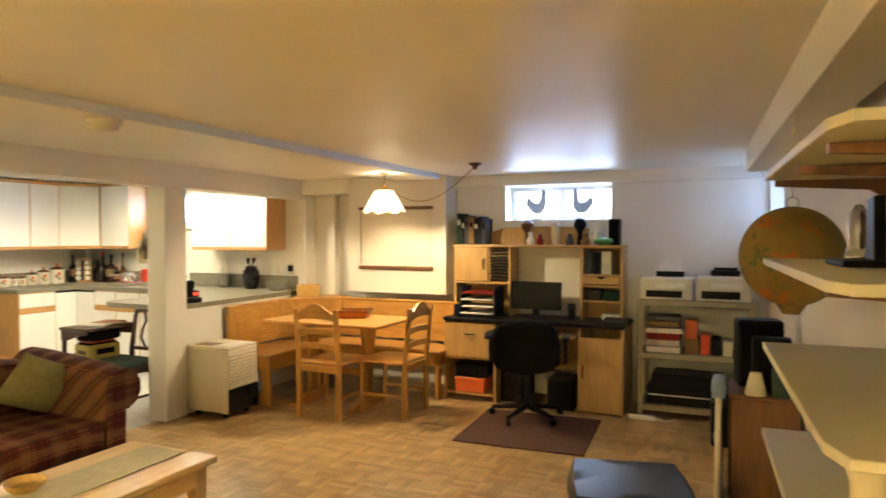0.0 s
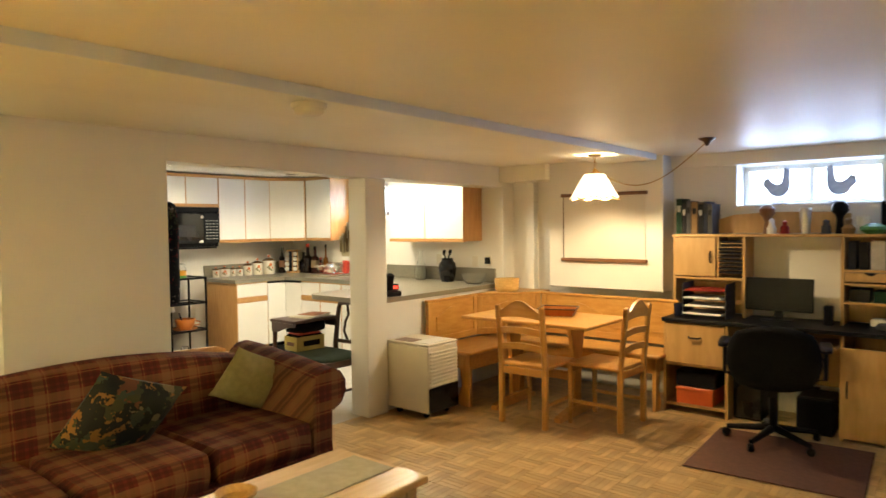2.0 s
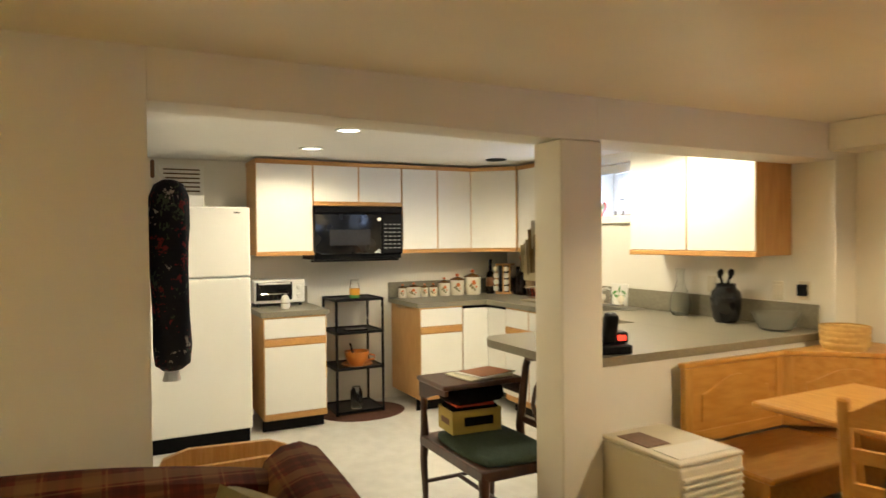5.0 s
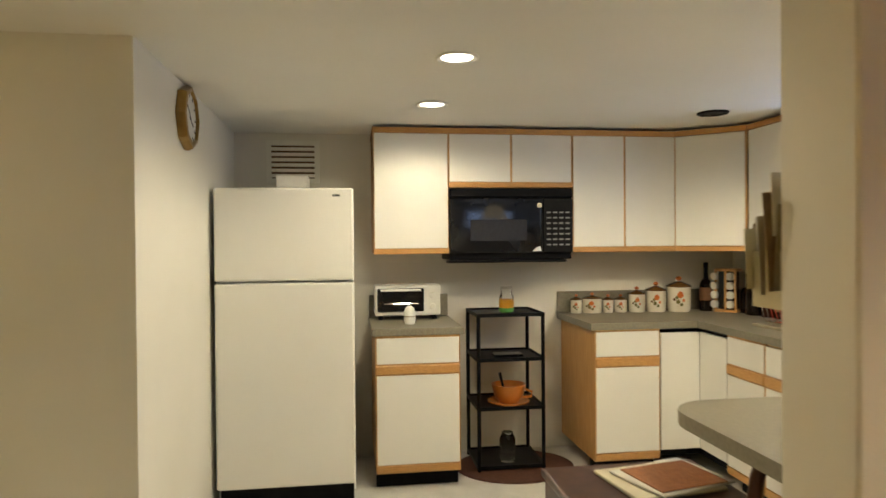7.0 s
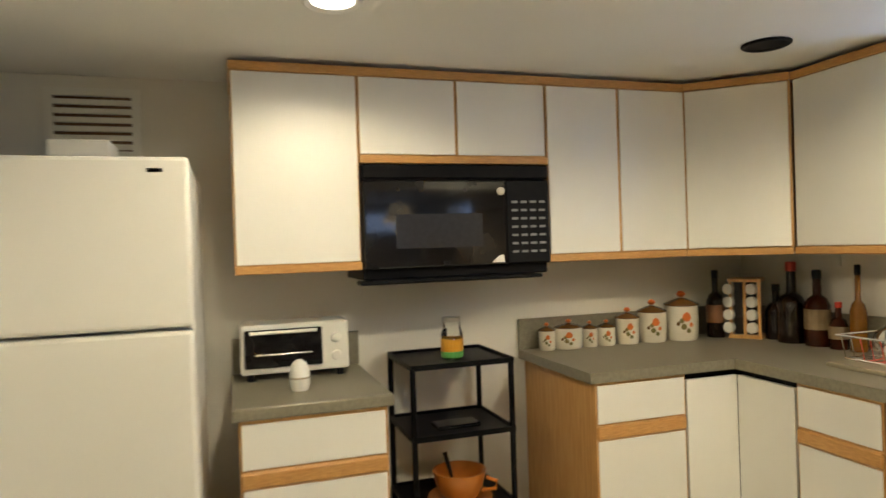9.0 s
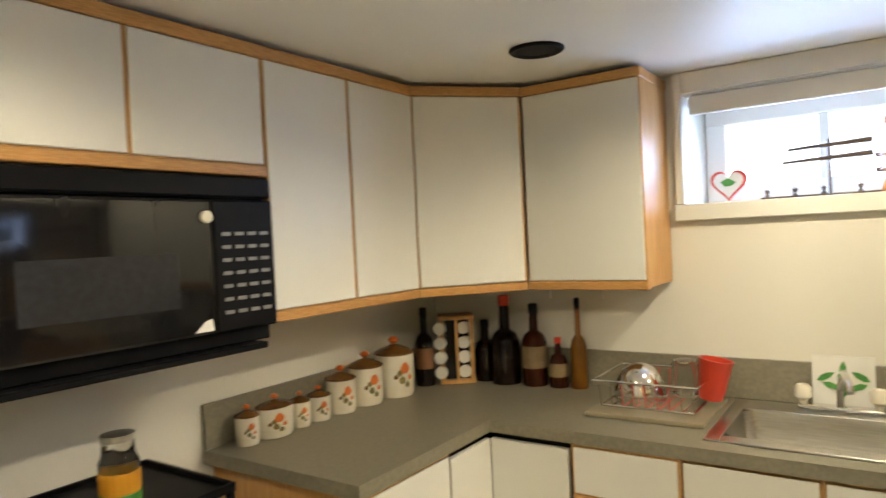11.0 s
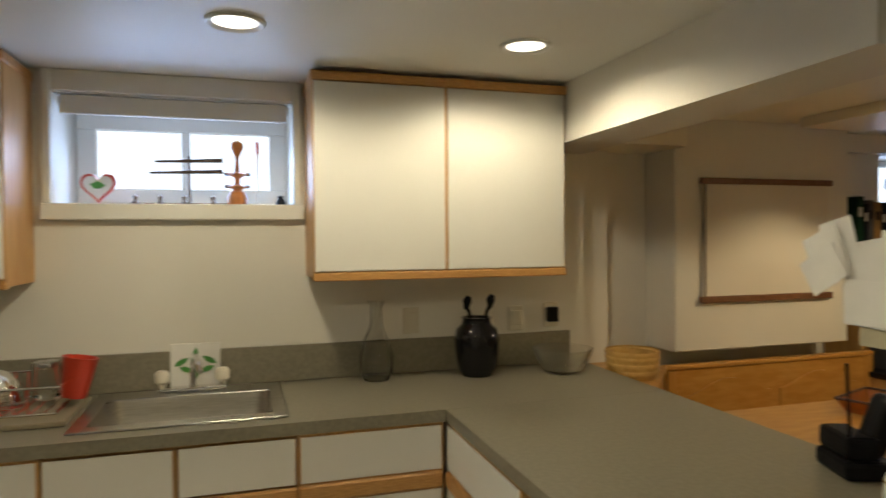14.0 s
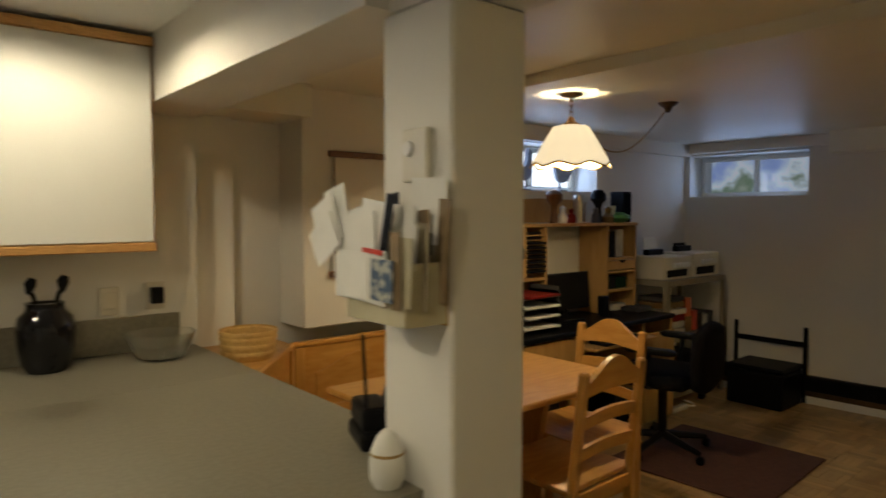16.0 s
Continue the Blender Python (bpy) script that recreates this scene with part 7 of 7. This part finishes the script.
# roosters in the desk window
M["pewter"] = material("smoky_glass", (0.30, 0.31, 0.35), 0.5, transmission=0.2, colour2=(0.22, 0.23, 0.26), scale=20)
for k, (x, flip) in enumerate(((-1.66, 1), (-1.26, -1))):
    ro = thing("rooster_ornament", "smoky grey glass rooster on the window sill", "ornament", x - 0.03, 6.33, DZ0 + 0.001, group="rooster ornaments")
    pr = [(-0.12, 0.15), (-0.115, 0.20), (-0.08, 0.215), (-0.06, 0.175), (-0.02, 0.155), (0.015, 0.17), (0.03, 0.215), (0.025, 0.265), (0.045, 0.295), (0.062, 0.28), (0.085, 0.262), (0.066, 0.25), (0.075, 0.18), (0.065, 0.11), (0.03, 0.07), (-0.03, 0.065), (-0.07, 0.085), (-0.09, 0.125)]
    part("rooster", extrude_outline([(flip * a, b) for a, b in pr], 0.03, "y", -0.015, 0.004), M["pewter"], ro)
    part("legs", boxes((-0.008, -0.002, -0.004, 0.004, 0.012, 0.075), (0.018 * flip if flip > 0 else -0.024, 0.024 if flip > 0 else -0.018, -0.004, 0.004, 0.012, 0.075)), M["pewter"], ro)
    part("stand", box(-0.05, 0.05, -0.025, 0.025, 0, 0.012, 0.003), M["pewter"], ro)
zone(-0.10, 0.135)
# utility shelf contents
rs = random.Random(5)
for k in range(3):
    for j in range(6):
        pk = thing("paper_pack", "pile of papers on the utility shelf", "papers", group="paper piles on the utility shelf")
        mt_ = ("paper", "book_white", "book_red", "paper", "book_tan", "book_grey")[(j + 2 * k) % 6]
        if k == 0:
            part("pack", box(-0.54, -0.26 - rs.random() * 0.03, 5.70, 5.95, 0.531 + j * 0.052, 0.531 + j * 0.052 + 0.03 + 0.02 * rs.random(), 0.002), M[mt_], pk)
        elif k == 1 and j < 3:
            part("pack", box(-0.05 + j * 0.09, 0.02 + j * 0.09, 5.72, 5.95, 0.531, 0.531 + 0.10 + 0.06 * rs.random(), 0.003), M[("black", "book_white", "book_grey")[j]], pk)
        else:
            bpy.data.objects.remove(pk)
for k, (x, w, h, mt_, lab) in enumerate(((-0.245, 0.11, 0.12, "book_tan", "small tan carton on the utility shelf"), (-0.125, 0.07, 0.16, "red", "red tin on the utility shelf"))):
    o = thing("carton", lab, "box")
    part("case", box(x, x + w, 5.72, 5.90, 0.531, 0.531 + h, 0.003), M[mt_], o)
o = thing("carton", "orange and white carton on the tan carton", "box")
part("case", box(-0.24, -0.15, 5.72, 5.88, 0.6515, 0.80, 0.003), M["orange"], o)
o = thing("receiver", "black stereo receiver on the bottom shelf", "receiver")
part("case", box(-0.54, 0.18, 5.70, 6.05, 0.106, 0.24, 0.006), M["black"], o)
part("front_strip", box(-0.52, 0.16, 5.694, 5.6995, 0.18, 0.19), M["steel"], o)
o = thing("turntable", "black turntable stacked on the receiver", "turntable")
part("case", box(-0.50, 0.05, 5.72, 6.02, 0.241, 0.35, 0.008), M["black"], o)
part("platter", lathe([(0, 0.3505), (0.12, 0.3505), (0.12, 0.36), (0, 0.36)], 24, pose(-0.26, 5.87, 0)), M["book_grey"], o)
o = thing("power_strip", "white power strip and cables on the floor", "power strip")
part("strip", box(-0.66, -0.45, 5.56, 5.61, 0.0, 0.035, 0.006, 1, None), M["white_plastic"], o)
part("cable", tube([(-0.46, 5.58, 0.02), (-0.38, 5.55, 0.01), (-0.32, 5.60, 0.01), (-0.30, 5.68, 0.01)], 0.006, 6), M["white_plastic"], o)
zone(-0.077, 0.075)
o = thing("table_basket", "woven basket tray on the dining table", "basket", -3.02, 5.22, 0.7505, 20)
part("bottom", box(-0.12, 0.12, -0.09, 0.09, 0, 0.008), M["wicker"], o)
for a, b in (((-0.15, -0.12), (0.15, -0.12)), ((0.15, -0.12), (0.15, 0.12)), ((0.15, 0.12), (-0.15, 0.12)), ((-0.15, 0.12), (-0.15, -0.12))):
    bm = bmesh.new()
    q = [bm.verts.new((a[0] * 0.8, a[1] * 0.75, 0.004)), bm.verts.new((b[0] * 0.8, b[1] * 0.75, 0.004)), bm.verts.new((b[0], b[1], 0.06)), bm.verts.new((a[0], a[1], 0.06))]
    bm.faces.new(q)
    r_ = bmesh.ops.solidify(bm, geom=bm.faces[:], thickness=0.006)
    part("side", bm, M["terracotta"], o)
part("rim", tube([(-0.15, -0.12, 0.06), (0.15, -0.12, 0.06), (0.15, 0.12, 0.06), (-0.15, 0.12, 0.06)], 0.006, 6, True), M["dark_wood"], o)

zone()
# ---- parquet: blocks of four fingers laid in alternating squares ----
floor_ob = bpy.data.objects["floor"]
SQ, GAP = 0.166, 0.0009


def block(lx, ly):
    c = 0.0008
    vs = [(-lx, -ly, -0.006), (lx, -ly, -0.006), (lx, ly, -0.006), (-lx, ly, -0.006), (-lx + c, -ly + c, 0), (lx - c, -ly + c, 0), (lx - c, ly - c, 0), (-lx + c, ly - c, 0)]
    return vs, [(0, 1, 5, 4), (1, 2, 6, 5), (2, 3, 7, 6), (3, 0, 4, 7), (4, 5, 6, 7)]


half_l, half_w = SQ / 2 - GAP / 2, SQ / 8 - GAP / 2
shared = []
for lx, ly in ((half_l, half_w), (half_w, half_l)):
    me = bpy.data.meshes.new("parquet_block")
    v, f = block(lx, ly)
    me.from_pydata(v, [], f)
    me.materials.append(M["parquet"])
    shared.append(me)
verts, faces = [], []
prng = random.Random(3)
count = 0
nx, ny = int((EX + 4.19) / SQ) + 1, int((NY - SY) / SQ) + 1
for i in range(nx):
    for j in range(ny):
        cx, cy = -4.19 + (i + 0.5) * SQ, SY + (j + 0.5) * SQ
        if cx > EX + 0.1 or cy > NY + 0.1:
            continue
        turn = (i + j) % 2
        for k in range(4):
            off = (k - 1.5) * SQ / 4
            bx, by = (cx, cy + off) if turn == 0 else (cx + off, cy)
            z = -0.0008 * prng.random()
            near = -3.0 < bx < -1.75 and 3.35 < by < 4.95
            if near and count < 300:
                o = new("parquet_block", shared[turn])
                o.parent = floor_ob
                o.location = (bx, by, z)
                count += 1
            else:
                v, f = block(half_l, half_w) if turn == 0 else block(half_w, half_l)
                n0 = len(verts)
                verts += [(bx + a, by + b, z + c) for a, b, c in v]
                faces += [tuple(n0 + q for q in ff) for ff in f]
me = bpy.data.meshes.new("parquet_blocks")
me.from_pydata(verts, [], faces)
me.materials.append(M["parquet"])
pq = new("parquet_blocks", me)
pq.parent = floor_ob
tagged(pq, kind="stuff")
